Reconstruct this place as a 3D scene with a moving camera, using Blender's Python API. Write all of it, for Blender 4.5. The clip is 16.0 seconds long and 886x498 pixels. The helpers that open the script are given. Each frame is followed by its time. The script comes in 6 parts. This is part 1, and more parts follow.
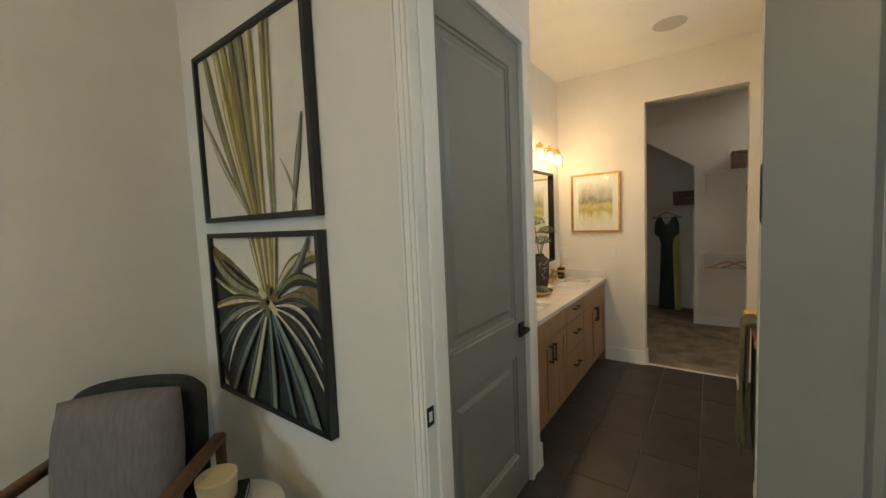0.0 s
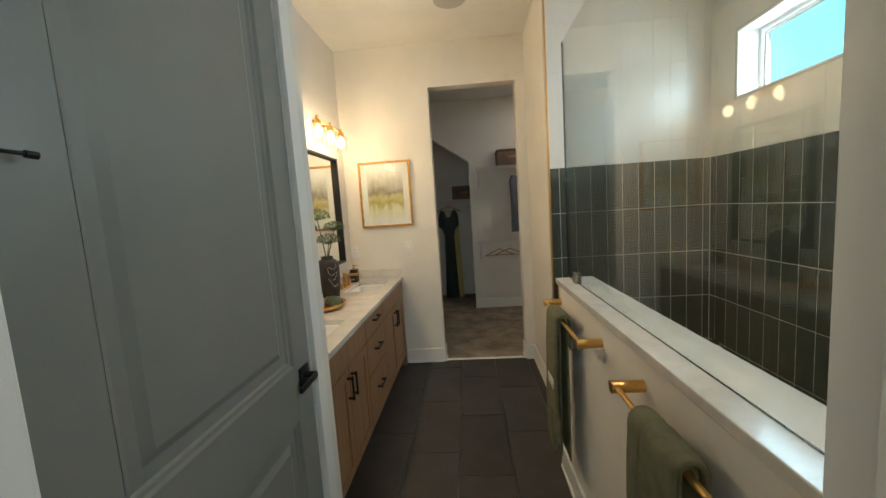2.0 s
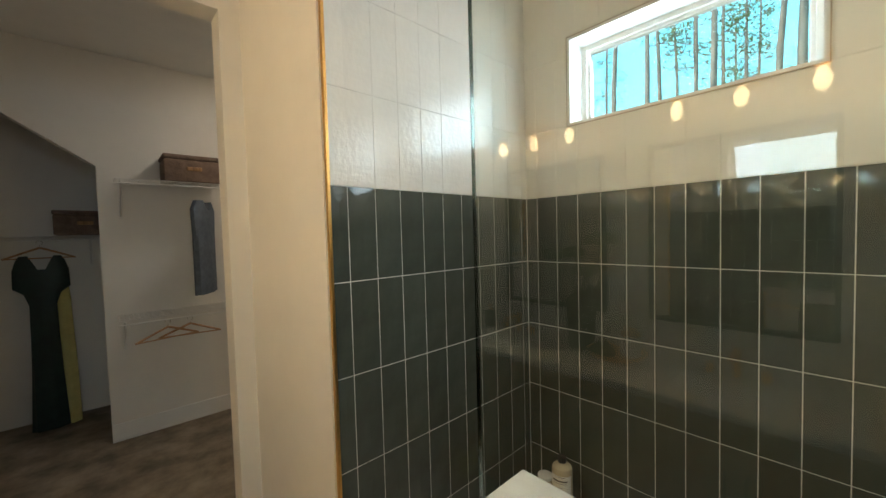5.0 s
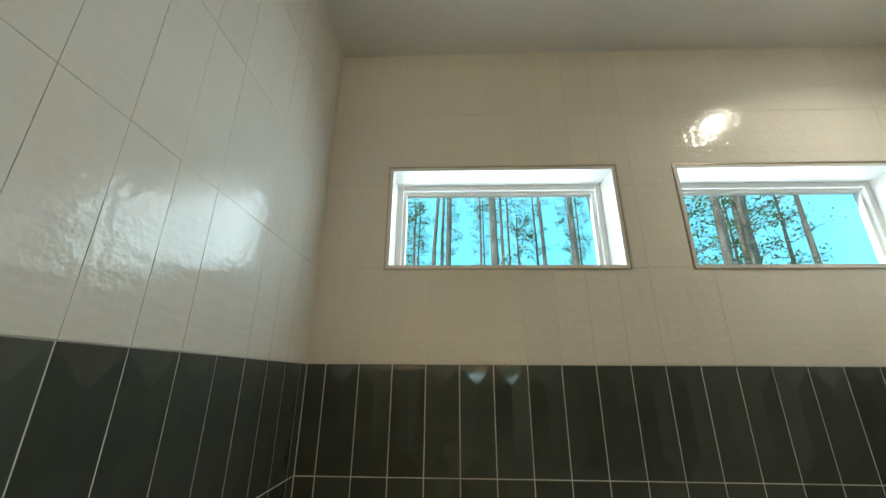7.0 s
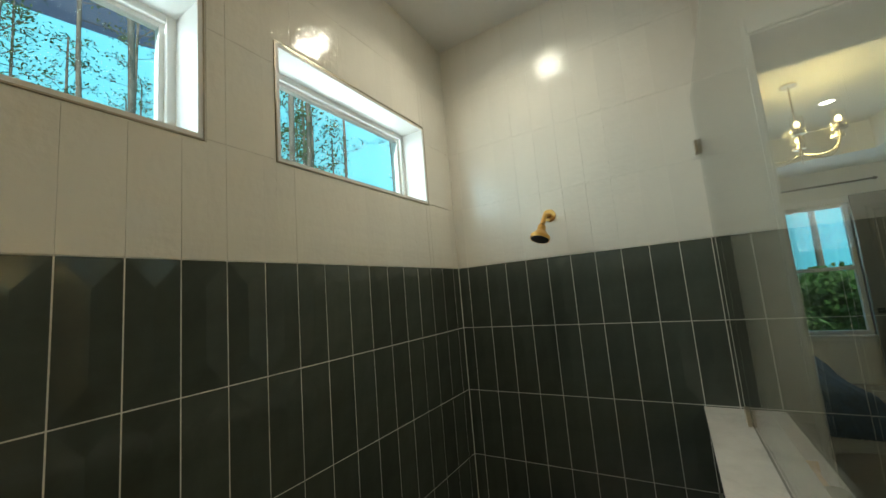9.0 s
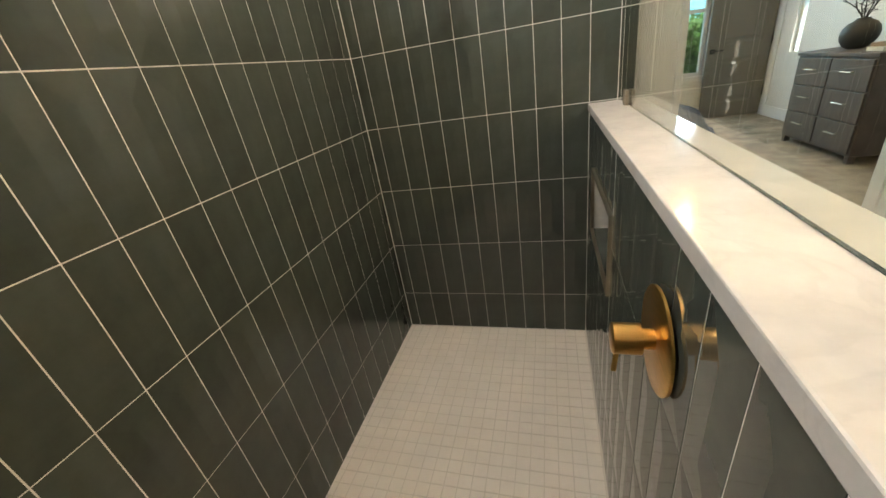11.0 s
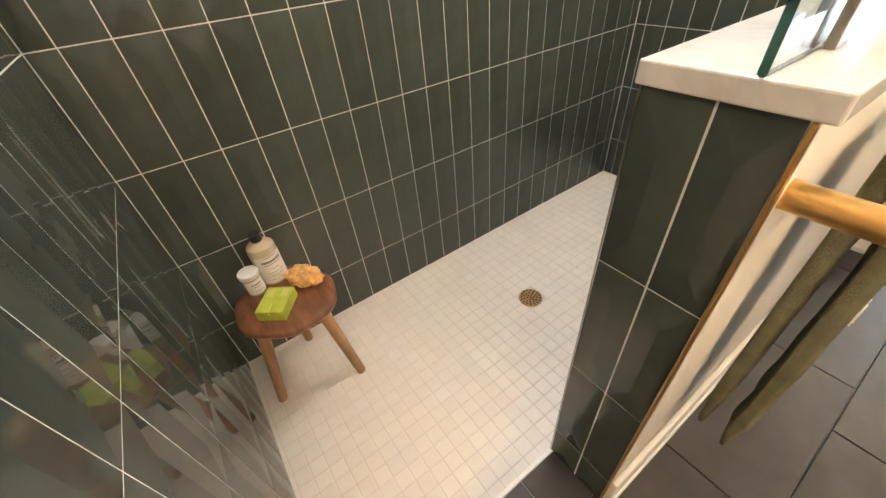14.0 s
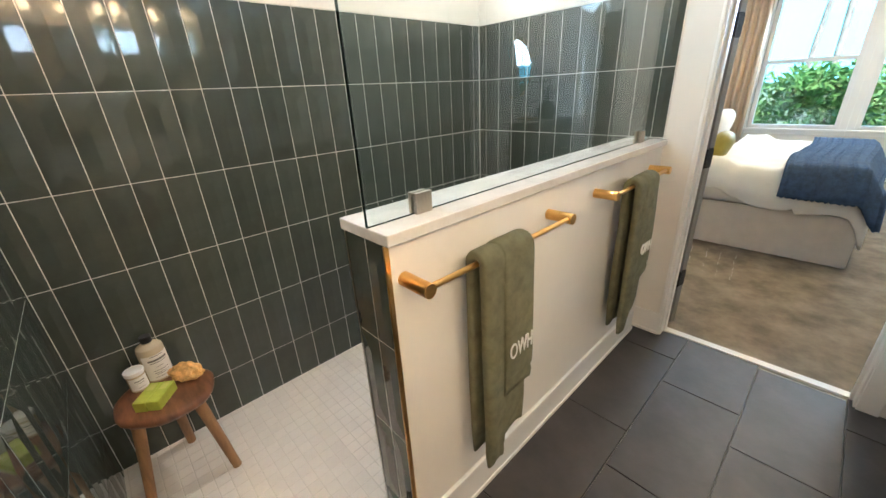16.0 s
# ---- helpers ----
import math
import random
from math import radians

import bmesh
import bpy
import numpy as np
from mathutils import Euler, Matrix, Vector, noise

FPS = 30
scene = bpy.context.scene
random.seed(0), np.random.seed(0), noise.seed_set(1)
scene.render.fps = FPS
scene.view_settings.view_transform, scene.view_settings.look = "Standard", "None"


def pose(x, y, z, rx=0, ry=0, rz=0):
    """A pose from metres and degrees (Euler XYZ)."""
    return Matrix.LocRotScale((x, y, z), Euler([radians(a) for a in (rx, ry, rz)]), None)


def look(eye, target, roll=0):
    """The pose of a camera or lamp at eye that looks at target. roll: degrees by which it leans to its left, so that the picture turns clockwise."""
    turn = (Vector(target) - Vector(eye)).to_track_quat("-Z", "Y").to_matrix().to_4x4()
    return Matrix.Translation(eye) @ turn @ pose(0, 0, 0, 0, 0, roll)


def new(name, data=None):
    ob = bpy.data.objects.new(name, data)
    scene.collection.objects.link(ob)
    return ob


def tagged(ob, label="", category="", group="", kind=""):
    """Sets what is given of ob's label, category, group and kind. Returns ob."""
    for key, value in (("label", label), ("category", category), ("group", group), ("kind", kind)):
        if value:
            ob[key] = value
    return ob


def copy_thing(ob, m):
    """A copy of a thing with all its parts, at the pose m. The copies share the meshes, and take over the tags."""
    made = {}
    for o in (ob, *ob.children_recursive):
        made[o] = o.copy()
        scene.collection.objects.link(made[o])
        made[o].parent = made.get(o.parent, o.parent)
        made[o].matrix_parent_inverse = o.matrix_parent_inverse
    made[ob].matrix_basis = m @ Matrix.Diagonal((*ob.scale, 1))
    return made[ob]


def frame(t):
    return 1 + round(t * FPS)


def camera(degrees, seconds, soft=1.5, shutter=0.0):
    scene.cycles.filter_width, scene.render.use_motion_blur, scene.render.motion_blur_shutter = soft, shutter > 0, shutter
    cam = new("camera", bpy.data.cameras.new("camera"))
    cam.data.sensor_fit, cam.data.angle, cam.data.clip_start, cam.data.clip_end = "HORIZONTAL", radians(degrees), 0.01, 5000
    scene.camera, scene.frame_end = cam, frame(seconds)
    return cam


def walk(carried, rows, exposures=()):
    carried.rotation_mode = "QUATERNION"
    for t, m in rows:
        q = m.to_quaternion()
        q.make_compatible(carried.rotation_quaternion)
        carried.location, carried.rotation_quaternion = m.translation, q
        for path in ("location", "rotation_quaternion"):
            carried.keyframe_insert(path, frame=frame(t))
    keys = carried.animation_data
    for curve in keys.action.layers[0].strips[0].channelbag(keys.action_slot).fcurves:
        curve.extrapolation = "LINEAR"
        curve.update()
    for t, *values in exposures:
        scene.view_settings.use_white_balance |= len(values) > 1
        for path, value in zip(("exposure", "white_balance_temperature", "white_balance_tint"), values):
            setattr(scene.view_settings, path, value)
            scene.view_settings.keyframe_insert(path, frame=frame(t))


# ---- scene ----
cam = camera(99.9, 16.0)
PATH = [
    (0, (-0.102, -0.029, 1.486), (-1.27, 1.588, 1.342), -2.5),
    (0.5, (-0.155, 0.064, 1.482), (-0.973, 1.883, 1.342), -2.5),
    (1, (-0.227, 0.160, 1.469), (-0.75, 2.085, 1.317), -3.4),
    (1.5, (-0.287, 0.368, 1.448), (-0.614, 2.333, 1.262), -3.9),
    (2, (-0.316, 0.581, 1.446), (-0.465, 2.564, 1.233), -3.8),
    (2.5, (-0.367, 0.811, 1.44), (-0.177, 2.786, 1.188), -4.3),
    (3, (-0.38, 1.016, 1.417), (0.197, 2.905, 1.104), -4.6),
    (3.5, (-0.342, 1.273, 1.431), (0.466, 3.071, 1.093), -4.3),
    (6, (-0.157, 2.541, 1.557), (1.586, 3.477, 1.85), -0.5),
    (6.5, (-0.03, 2.665, 1.582), (1.855, 3.149, 2.044), -0.1),
    (7, (0.088, 2.734, 1.632), (1.978, 2.802, 2.283), 0.4),
    (7.5, (0.157, 2.807, 1.658), (1.959, 2.357, 2.4), -0.2),
    (8, (0.232, 2.771, 1.615), (1.816, 1.726, 2.247), -2.4),
    (8.5, (0.306, 2.681, 1.59), (1.598, 1.219, 2.031), -3.6),
    (9, (0.337, 2.618, 1.539), (1.364, 0.919, 1.783), -4.8),
    (9.5, (0.39, 2.597, 1.474), (1.144, 0.745, 1.473), -6.0),
    (10, (0.457, 2.589, 1.389), (0.982, 0.686, 1.067), -7.4),
    (12.5, (0.396, 2.668, 1.177), (1.244, 1.431, -0.146), -5.7),
    (13, (0.303, 2.764, 1.169), (1.438, 1.779, -0.151), -5.5),
    (13.5, (0.2, 2.892, 1.168), (1.457, 2.045, -0.137), -5.7),
    (14, (0.057, 2.976, 1.173), (1.358, 2.165, -0.11), -6.1),
    (14.5, (-0.109, 2.95, 1.193), (1.202, 2.109, -0.061), -6.2),
    (15, (-0.316, 2.875, 1.207), (1.002, 1.919, 0.046), -5.2),
    (15.5, (-0.407, 2.867, 1.245), (0.916, 1.752, 0.24), -4.2),
    (16, (-0.472, 2.926, 1.311), (0.882, 1.678, 0.53), -3.0),
]
EXPOSURES = [
    (0.0, -0.1, 6700, 9), (1.0, 0.1, 6400, 8), (1.5, 0.1, 6000, 7), (2.0, 0.0, 5900, 5), (3.0, 0.1, 6100, 6), (3.5, 0.1, 6200, 8),
    (6.0, 0.0, 6100, 4), (6.5, -0.3, 6000, 3), (7.0, -0.7, 6100, 0), (8.0, -0.95, 6150, -6), (8.5, -1.0, 6200, -5), (9.5, -0.65, 6500, 0), (10.0, -0.15, 6700, 8),
    (12.5, 1.62, 6800, 14), (13.0, 1.52, 6800, 14), (14.0, 1.62, 6150, 14), (15.0, 1.5, 5900, 13), (15.5, 1.42, 5700, 13), (16.0, 1.3, 5600, 12),
]
walk(cam, [(t, look(eye, target, roll)) for t, eye, target, roll in PATH], EXPOSURES)

# ---- world, sun, large lights ----
world = bpy.data.worlds.new("world")
scene.world = world
world.use_nodes = True
wn = world.node_tree.nodes
sky = wn.new("ShaderNodeTexSky")
sky.sky_type = "NISHITA"
sky.sun_disc = False
sky.sun_elevation = radians(48)
sky.sun_rotation = radians(319)
wn["Background"].inputs["Strength"].default_value = 0.14
world.node_tree.links.new(sky.outputs["Color"], wn["Background"].inputs["Color"])

sun_data = bpy.data.lights.new("sun", "SUN")
sun_data.energy, sun_data.angle, sun_data.color = 5.0, radians(0.5), (1.0, 0.95, 0.86)
sun = new("sun", sun_data)
sun.matrix_world = look((-6, 7, 11), (0, 0, 0))


def area_light(name, eye, target, sx, sy, watts, color):
    d = bpy.data.lights.new(name, "AREA")
    d.shape, d.size, d.size_y, d.energy, d.color = "RECTANGLE", sx, sy, watts, color
    ob = new(name, d)
    ob.matrix_world = look(eye, target)
    return ob


def point_light(name, where, watts, color, radius=0.03):
    d = bpy.data.lights.new(name, "POINT")
    d.energy, d.color, d.shadow_soft_size = watts, color, radius
    ob = new(name, d)
    ob.location = where
    return ob


CLOSET_LAMP = (0.75, 4.95, 2.88)
DAY, COOL, WARM = (0.86, 0.94, 1.0), (0.68, 0.84, 1.0), (1.0, 0.70, 0.38)
area_light("sky_light_shower_window", (1.465, 2.565, 2.17), (0.4, 2.565, 1.8), 0.78, 0.36, 8.5, DAY)
area_light("sky_light_shower_window", (1.465, 1.545, 2.17), (0.4, 1.545, 1.8), 0.78, 0.36, 8, DAY)
area_light("sky_light_bed_window", (0.12, -4.12, 1.98), (0.12, 0, 0.9), 0.9, 0.56, 17, COOL)
area_light("sky_light_bed_window", (-1.11, -4.12, 1.98), (-1.11, 0, 0.9), 1.1, 0.56, 19, COOL)
for yb in (2.185, 2.42, 2.655, 3.185, 3.42, 3.655):
    point_light("vanity_bulb_light", (-1.325, yb, 2.045), 3.2, WARM, 0.035)
spot = bpy.data.lights.new("shower_can_light", "AREA")
spot.shape, spot.size, spot.energy, spot.color, spot.spread = "DISK", 0.11, 6.5, (1.0, 0.86, 0.70), radians(140)
so = new("shower_can_light", spot)
so.matrix_world = look((0.813, 1.386, 2.885), (0.813, 1.386, 0))
closet_data = bpy.data.lights.new("closet_can_light", "AREA")
closet_data.shape, closet_data.size, closet_data.energy, closet_data.color = "DISK", 0.11, 5, (1.0, 0.84, 0.68)
new("closet_can_light", closet_data).matrix_world = look(CLOSET_LAMP, (0.75, 4.95, 0))
for xb, yb in ((-0.62, -1.48), (-0.86, -1.52), (-0.72, -1.75)):
    point_light("chandelier_bulb_light", (xb, yb, 2.62), 11, (1.0, 0.72, 0.30), 0.04)


# ---- materials ----
def material(name, color, rough=0.5, metal=0.0, vary=0.0, scale=8.0, bump=0.0, bump_scale=60.0, coat=0.0, spec=0.5, second=None, stretch=(1, 1, 1), island=0.0, soft_bump=None):
    m = bpy.data.materials.new(name)
    m.use_nodes = True
    n, l = m.node_tree.nodes, m.node_tree.links
    p = n["Principled BSDF"]
    p.inputs["Roughness"].default_value = rough
    p.inputs["Metallic"].default_value = metal
    p.inputs["Specular IOR Level"].default_value = spec
    p.inputs["Coat Weight"].default_value = coat
    base = (*color, 1)
    p.inputs["Base Color"].default_value = base
    tc = n.new("ShaderNodeTexCoord")
    mp = n.new("ShaderNodeMapping")
    mp.inputs["Scale"].default_value = stretch
    l.new(tc.outputs["Object"], mp.inputs["Vector"])
    out = None
    if vary > 0 or second:
        a = n.new("ShaderNodeTexNoise")
        a.inputs["Scale"].default_value = scale
        a.inputs["Detail"].default_value = 6
        a.inputs["Roughness"].default_value = 0.62
        l.new(mp.outputs["Vector"], a.inputs["Vector"])
        r = n.new("ShaderNodeValToRGB")
        lo = tuple(c * (1 - vary) for c in color)
        hi = second or tuple(min(1, c * (1 + vary)) for c in color)
        r.color_ramp.elements[0].color, r.color_ramp.elements[0].position = (*lo, 1), 0.33
        r.color_ramp.elements[1].color, r.color_ramp.elements[1].position = (*hi, 1), 0.68
        l.new(a.outputs["Fac"], r.inputs["Fac"])
        out = r.outputs["Color"]
    if island > 0:
        oi = n.new("ShaderNodeObjectInfo")
        mr = n.new("ShaderNodeMapRange")
        mr.inputs["To Min"].default_value, mr.inputs["To Max"].default_value = 1 - island, 1 + island
        l.new(oi.outputs["Random"], mr.inputs["Value"])
        mul = n.new("ShaderNodeVectorMath")
        mul.operation = "SCALE"
        if out:
            l.new(out, mul.inputs[0])
        else:
            mul.inputs[0].default_value = color
        l.new(mr.outputs["Result"], mul.inputs["Scale"])
        out = mul.outputs["Vector"]
    if out:
        l.new(out, p.inputs["Base Color"])
    if bump > 0:
        b = n.new("ShaderNodeTexNoise")
        b.inputs["Scale"].default_value = bump_scale
        b.inputs["Detail"].default_value = 4
        l.new(mp.outputs["Vector"], b.inputs["Vector"])
        bp = n.new("ShaderNodeBump")
        bp.inputs["Strength"].default_value = bump
        bp.inputs["Distance"].default_value = soft_bump or 0.004
        l.new(b.outputs["Fac"], bp.inputs["Height"])
        l.new(bp.outputs["Normal"], p.inputs["Normal"])
    return m


def emitter(name, color, strength):
    m = bpy.data.materials.new(name)
    m.use_nodes = True
    p = m.node_tree.nodes["Principled BSDF"]
    p.inputs["Base Color"].default_value = (*color, 1)
    p.inputs["Emission Color"].default_value = (*color, 1)
    p.inputs["Emission Strength"].default_value = strength
    return m


def glass(name, tint=(1, 1, 1), rough=0.0):
    m = bpy.data.materials.new(name)
    m.use_nodes = True
    p = m.node_tree.nodes["Principled BSDF"]
    p.inputs["Base Color"].default_value = (*tint, 1)
    p.inputs["Transmission Weight"].default_value = 1
    p.inputs["Roughness"].default_value = rough
    p.inputs["IOR"].default_value = 1.5
    return m


def thin_glass(name, tint):
    """A flat sheet: light passes straight, grazing gloss on top."""
    m = bpy.data.materials.new(name)
    m.use_nodes = True
    n, l = m.node_tree.nodes, m.node_tree.links
    n.remove(n["Principled BSDF"])
    tr, gl, fr, mx = n.new("ShaderNodeBsdfTransparent"), n.new("ShaderNodeBsdfGlossy"), n.new("ShaderNodeLayerWeight"), n.new("ShaderNodeMixShader")
    tr.inputs["Color"].default_value = (*tint, 1)
    gl.inputs["Roughness"].default_value = 0.0
    fr.inputs["Blend"].default_value = 0.5
    pw, ad = n.new("ShaderNodeMath"), n.new("ShaderNodeMath")
    pw.operation, ad.operation = "POWER", "MULTIPLY_ADD"
    pw.inputs[1].default_value = 5.0
    ad.inputs[1].default_value, ad.inputs[2].default_value = 0.95, 0.045
    l.new(fr.outputs["Facing"], pw.inputs[0])
    l.new(pw.outputs[0], ad.inputs[0])
    l.new(ad.outputs[0], mx.inputs["Fac"])
    l.new(tr.outputs["BSDF"], mx.inputs[1])
    l.new(gl.outputs["BSDF"], mx.inputs[2])
    l.new(mx.outputs["Shader"], n["Material Output"].inputs["Surface"])
    return m


M = {}
M["wall"] = material("wall_paint", (0.76, 0.73, 0.68), 0.6, vary=0.03, scale=3, bump=0.10, bump_scale=130, soft_bump=0.0012)
M["bedwall"] = material("bedroom_wall_paint", (0.72, 0.70, 0.66), 0.65, vary=0.04, scale=2, bump=0.10, bump_scale=130, soft_bump=0.0012)
M["ceiling"] = material("ceiling_paint", (0.80, 0.79, 0.76), 0.75, vary=0.03, scale=3, bump=0.10, bump_scale=110, soft_bump=0.0015)
M["trim"] = material("trim_paint", (0.80, 0.79, 0.77), 0.32, vary=0.02, scale=4, bump=0.03, bump_scale=90)
M["doorpaint"] = material("grey_door_paint", (0.215, 0.215, 0.205), 0.38, vary=0.05, scale=3, bump=0.05, bump_scale=140)
M["black"] = material("matte_black_metal", (0.02, 0.02, 0.021), 0.42, metal=0.6, vary=0.1, scale=40)
M["brass"] = material("brushed_brass", (0.74, 0.44, 0.14), 0.28, metal=1.0, vary=0.1, scale=30, bump=0.05, bump_scale=300, stretch=(1, 1, 8))
M["nickel"] = material("brushed_nickel", (0.46, 0.41, 0.33), 0.32, metal=1.0, vary=0.08, scale=40, bump=0.05, bump_scale=300, stretch=(1, 8, 1))
M["grout"] = material("light_grout", (0.82, 0.80, 0.75), 0.85, vary=0.08, scale=40, bump=0.2, bump_scale=400)
M["floorgrout"] = material("grey_grout", (0.33, 0.32, 0.30), 0.9, vary=0.1, scale=40)
M["darktile"] = material("dark_green_grey_glazed_tile", (0.068, 0.079, 0.066), 0.045, vary=0.16, scale=9, bump=0.035, bump_scale=11, island=0.14, spec=0.5, soft_bump=0.006)
M["whitetile"] = material("white_glazed_tile", (0.80, 0.77, 0.71), 0.05, vary=0.02, scale=6, bump=0.42, bump_scale=38, island=0.02, soft_bump=0.005)
M["mosaic"] = material("white_marble_mosaic", (0.77, 0.725, 0.665), 0.32, vary=0.05, scale=6, bump=0.05, bump_scale=60, island=0.03)
M["mosaicgrout"] = material("mosaic_grout", (0.66, 0.62, 0.56), 0.85, vary=0.06, scale=30)
M["floortile"] = material("charcoal_slate_floor_tile", (0.048, 0.043, 0.042), 0.46, vary=0.28, scale=5, bump=0.12, bump_scale=45, island=0.12)
M["quartz"] = material("white_quartz", (0.67, 0.64, 0.60), 0.12, vary=0.09, scale=9, bump=0.02, bump_scale=80)
qn, ql = M["quartz"].node_tree.nodes, M["quartz"].node_tree.links
qb = qn["Principled BSDF"].inputs["Base Color"]
qsrc = qb.links[0].from_socket
vein, band, qmix = qn.new("ShaderNodeTexNoise"), qn.new("ShaderNodeValToRGB"), qn.new("ShaderNodeMix")
vein.inputs["Scale"].default_value, vein.inputs["Detail"].default_value, vein.inputs["Distortion"].default_value = 3.4, 9, 1.6
ql.new(qn["Texture Coordinate"].outputs["Object"], vein.inputs["Vector"])
for pos, v in ((0.468, 0.0), (0.487, 0.13), (0.497, 0.0)):
    e = band.color_ramp.elements.new(pos)
    e.color = (v, v, v, 1)
band.color_ramp.elements[0].color = band.color_ramp.elements[-1].color = (0, 0, 0, 1)
ql.new(vein.outputs["Fac"], band.inputs["Fac"])
qmix.data_type = "RGBA"
qmix.inputs[7].default_value = (0.34, 0.33, 0.32, 1)
ql.new(band.outputs["Color"], qmix.inputs["Factor"])
ql.new(qsrc, qmix.inputs[6])
ql.new(qmix.outputs[2], qb)
M["oak"] = material("pale_oak_veneer", (0.275, 0.155, 0.075), 0.5, vary=0.16, scale=5, bump=0.08, bump_scale=70, stretch=(6, 6, 0.5))
M["stool"] = material("oiled_walnut_slab", (0.20, 0.085, 0.038), 0.42, vary=0.45, scale=7, bump=0.1, bump_scale=60, stretch=(1, 4, 1))
M["stoolleg"] = material("oak_branch_wood", (0.33, 0.18, 0.08), 0.5, vary=0.3, scale=9, bump=0.15, bump_scale=60, stretch=(4, 4, 0.5))
M["bronze"] = material("aged_brass", (0.50, 0.30, 0.12), 0.36, metal=1.0, vary=0.2, scale=50)
M["towel"] = material("olive_terry", (0.155, 0.15, 0.085), 0.95, vary=0.22, scale=25, bump=0.9, bump_scale=420)
M["carpet"] = material("taupe_cut_pile_carpet", (0.265, 0.220, 0.165), 0.98, vary=0.42, scale=4.5, bump=1.0, bump_scale=330)
M["mirror"] = material("mirror_silver", (0.93, 0.93, 0.92), 0.02, metal=1.0)
M["thread"] = material("white_thread", (0.80, 0.79, 0.74), 0.8)
M["frameblack"] = material("black_wood_frame", (0.014, 0.014, 0.014), 0.4, vary=0.2, scale=30)
M["goldframe"] = material("gold_leaf_frame", (0.50, 0.26, 0.06), 0.38, metal=0.75, vary=0.25, scale=18, bump=0.1, bump_scale=90)
M["canvas"] = material("canvas_cream", (0.66, 0.62, 0.55), 0.75, vary=0.07, scale=5, bump=0.1, bump_scale=300)
M["paper"] = material("white_mat_board", (0.80, 0.79, 0.76), 0.8)
M["plastic"] = material("white_plastic", (0.80, 0.79, 0.77), 0.35)
M["slot"] = material("dark_slot", (0.03, 0.03, 0.03), 0.5)
M["ceramic"] = material("white_ceramic", (0.82, 0.81, 0.79), 0.08)
M["darkclay"] = material("dark_brown_clay", (0.035, 0.028, 0.024), 0.6, vary=0.3, scale=18, bump=0.3, bump_scale=60)
M["matteblack"] = material("matte_black_ceramic", (0.02, 0.02, 0.021), 0.55, vary=0.2, scale=30)
M["leaf"] = material("sage_green_leaf", (0.085, 0.13, 0.05), 0.6, vary=0.4, scale=30)
M["stem"] = material("green_stem", (0.10, 0.12, 0.05), 0.6)
M["candlewax"] = material("candle_jar_cream", (0.70, 0.58, 0.36), 0.35, vary=0.05, scale=12)
M["soap"] = material("lime_soap_wrap", (0.48, 0.56, 0.07), 0.4, vary=0.14, scale=22)
M["soapmark"] = material("soap_print", (0.60, 0.62, 0.16), 0.4, vary=0.1, scale=30)
M["sponge"] = material("natural_sea_sponge", (0.72, 0.42, 0.15), 0.95, vary=0.35, scale=38, bump=1.0, bump_scale=110)
M["lotion"] = material("amber_lotion", (0.55, 0.47, 0.33), 0.2, vary=0.05, scale=8)
M["labelpaper"] = material("label_paper", (0.78, 0.76, 0.72), 0.6)
M["print"] = material("grey_print", (0.18, 0.17, 0.16), 0.7)
M["chairfabric"] = material("dark_green_velvet", (0.024, 0.028, 0.026), 0.9, vary=0.3, scale=20, bump=0.3, bump_scale=200)
M["chairwood"] = material("walnut_arm", (0.13, 0.065, 0.03), 0.45, vary=0.3, scale=9, stretch=(1, 6, 1))
M["pillow"] = material("grey_woven_fabric", (0.17, 0.155, 0.16), 0.95, vary=0.16, scale=12, bump=0.6, bump_scale=260, stretch=(6, 1, 1))
M["bedwhite"] = material("white_linen", (0.80, 0.77, 0.72), 0.9, vary=0.03, scale=9, bump=0.4, bump_scale=24)
M["skirt"] = material("cream_bed_skirt", (0.66, 0.60, 0.53), 0.95, vary=0.05, scale=10, bump=0.3, bump_scale=160)
M["knit"] = material("navy_knit_throw", (0.035, 0.065, 0.13), 0.98, vary=0.3, scale=26, bump=1.0, bump_scale=120)
M["goldpillow"] = material("olive_gold_satin", (0.34, 0.27, 0.04), 0.5, vary=0.2, scale=8, bump=0.3, bump_scale=30)
M["curtain"] = material("beige_curtain", (0.52, 0.40, 0.28), 0.9, vary=0.1, scale=8, bump=0.2, bump_scale=150)
M["greywood"] = material("grey_brown_wood", (0.105, 0.085, 0.078), 0.5, vary=0.25, scale=6, bump=0.1, bump_scale=80, stretch=(1, 5, 1))
M["greydoor2"] = material("taupe_door_paint", (0.16, 0.145, 0.125), 0.5, vary=0.06, scale=3)
M["wire"] = material("white_coated_wire", (0.72, 0.70, 0.67), 0.4)
M["basket"] = material("brown_woven_basket", (0.17, 0.115, 0.085), 0.9, vary=0.3, scale=18, bump=0.8, bump_scale=90)
M["dress"] = material("dark_green_satin", (0.008, 0.022, 0.017), 0.5, vary=0.3, scale=14)
M["yellowcloth"] = material("pale_yellow_cloth", (0.52, 0.46, 0.18), 0.8, vary=0.1, scale=14)
M["denim"] = material("faded_denim", (0.10, 0.12, 0.15), 0.9, vary=0.2, scale=22, bump=0.3, bump_scale=200)
M["hanger"] = material("oak_hanger", (0.36, 0.19, 0.08), 0.45, vary=0.15, scale=12)
M["bulb"] = emitter("lit_filament_bulb", (1.0, 0.72, 0.38), 22)
M["candisc"] = emitter("lit_led_lens", (1.0, 0.90, 0.78), 16)
M["glass"] = thin_glass("clear_glass", (0.955, 0.985, 0.97))
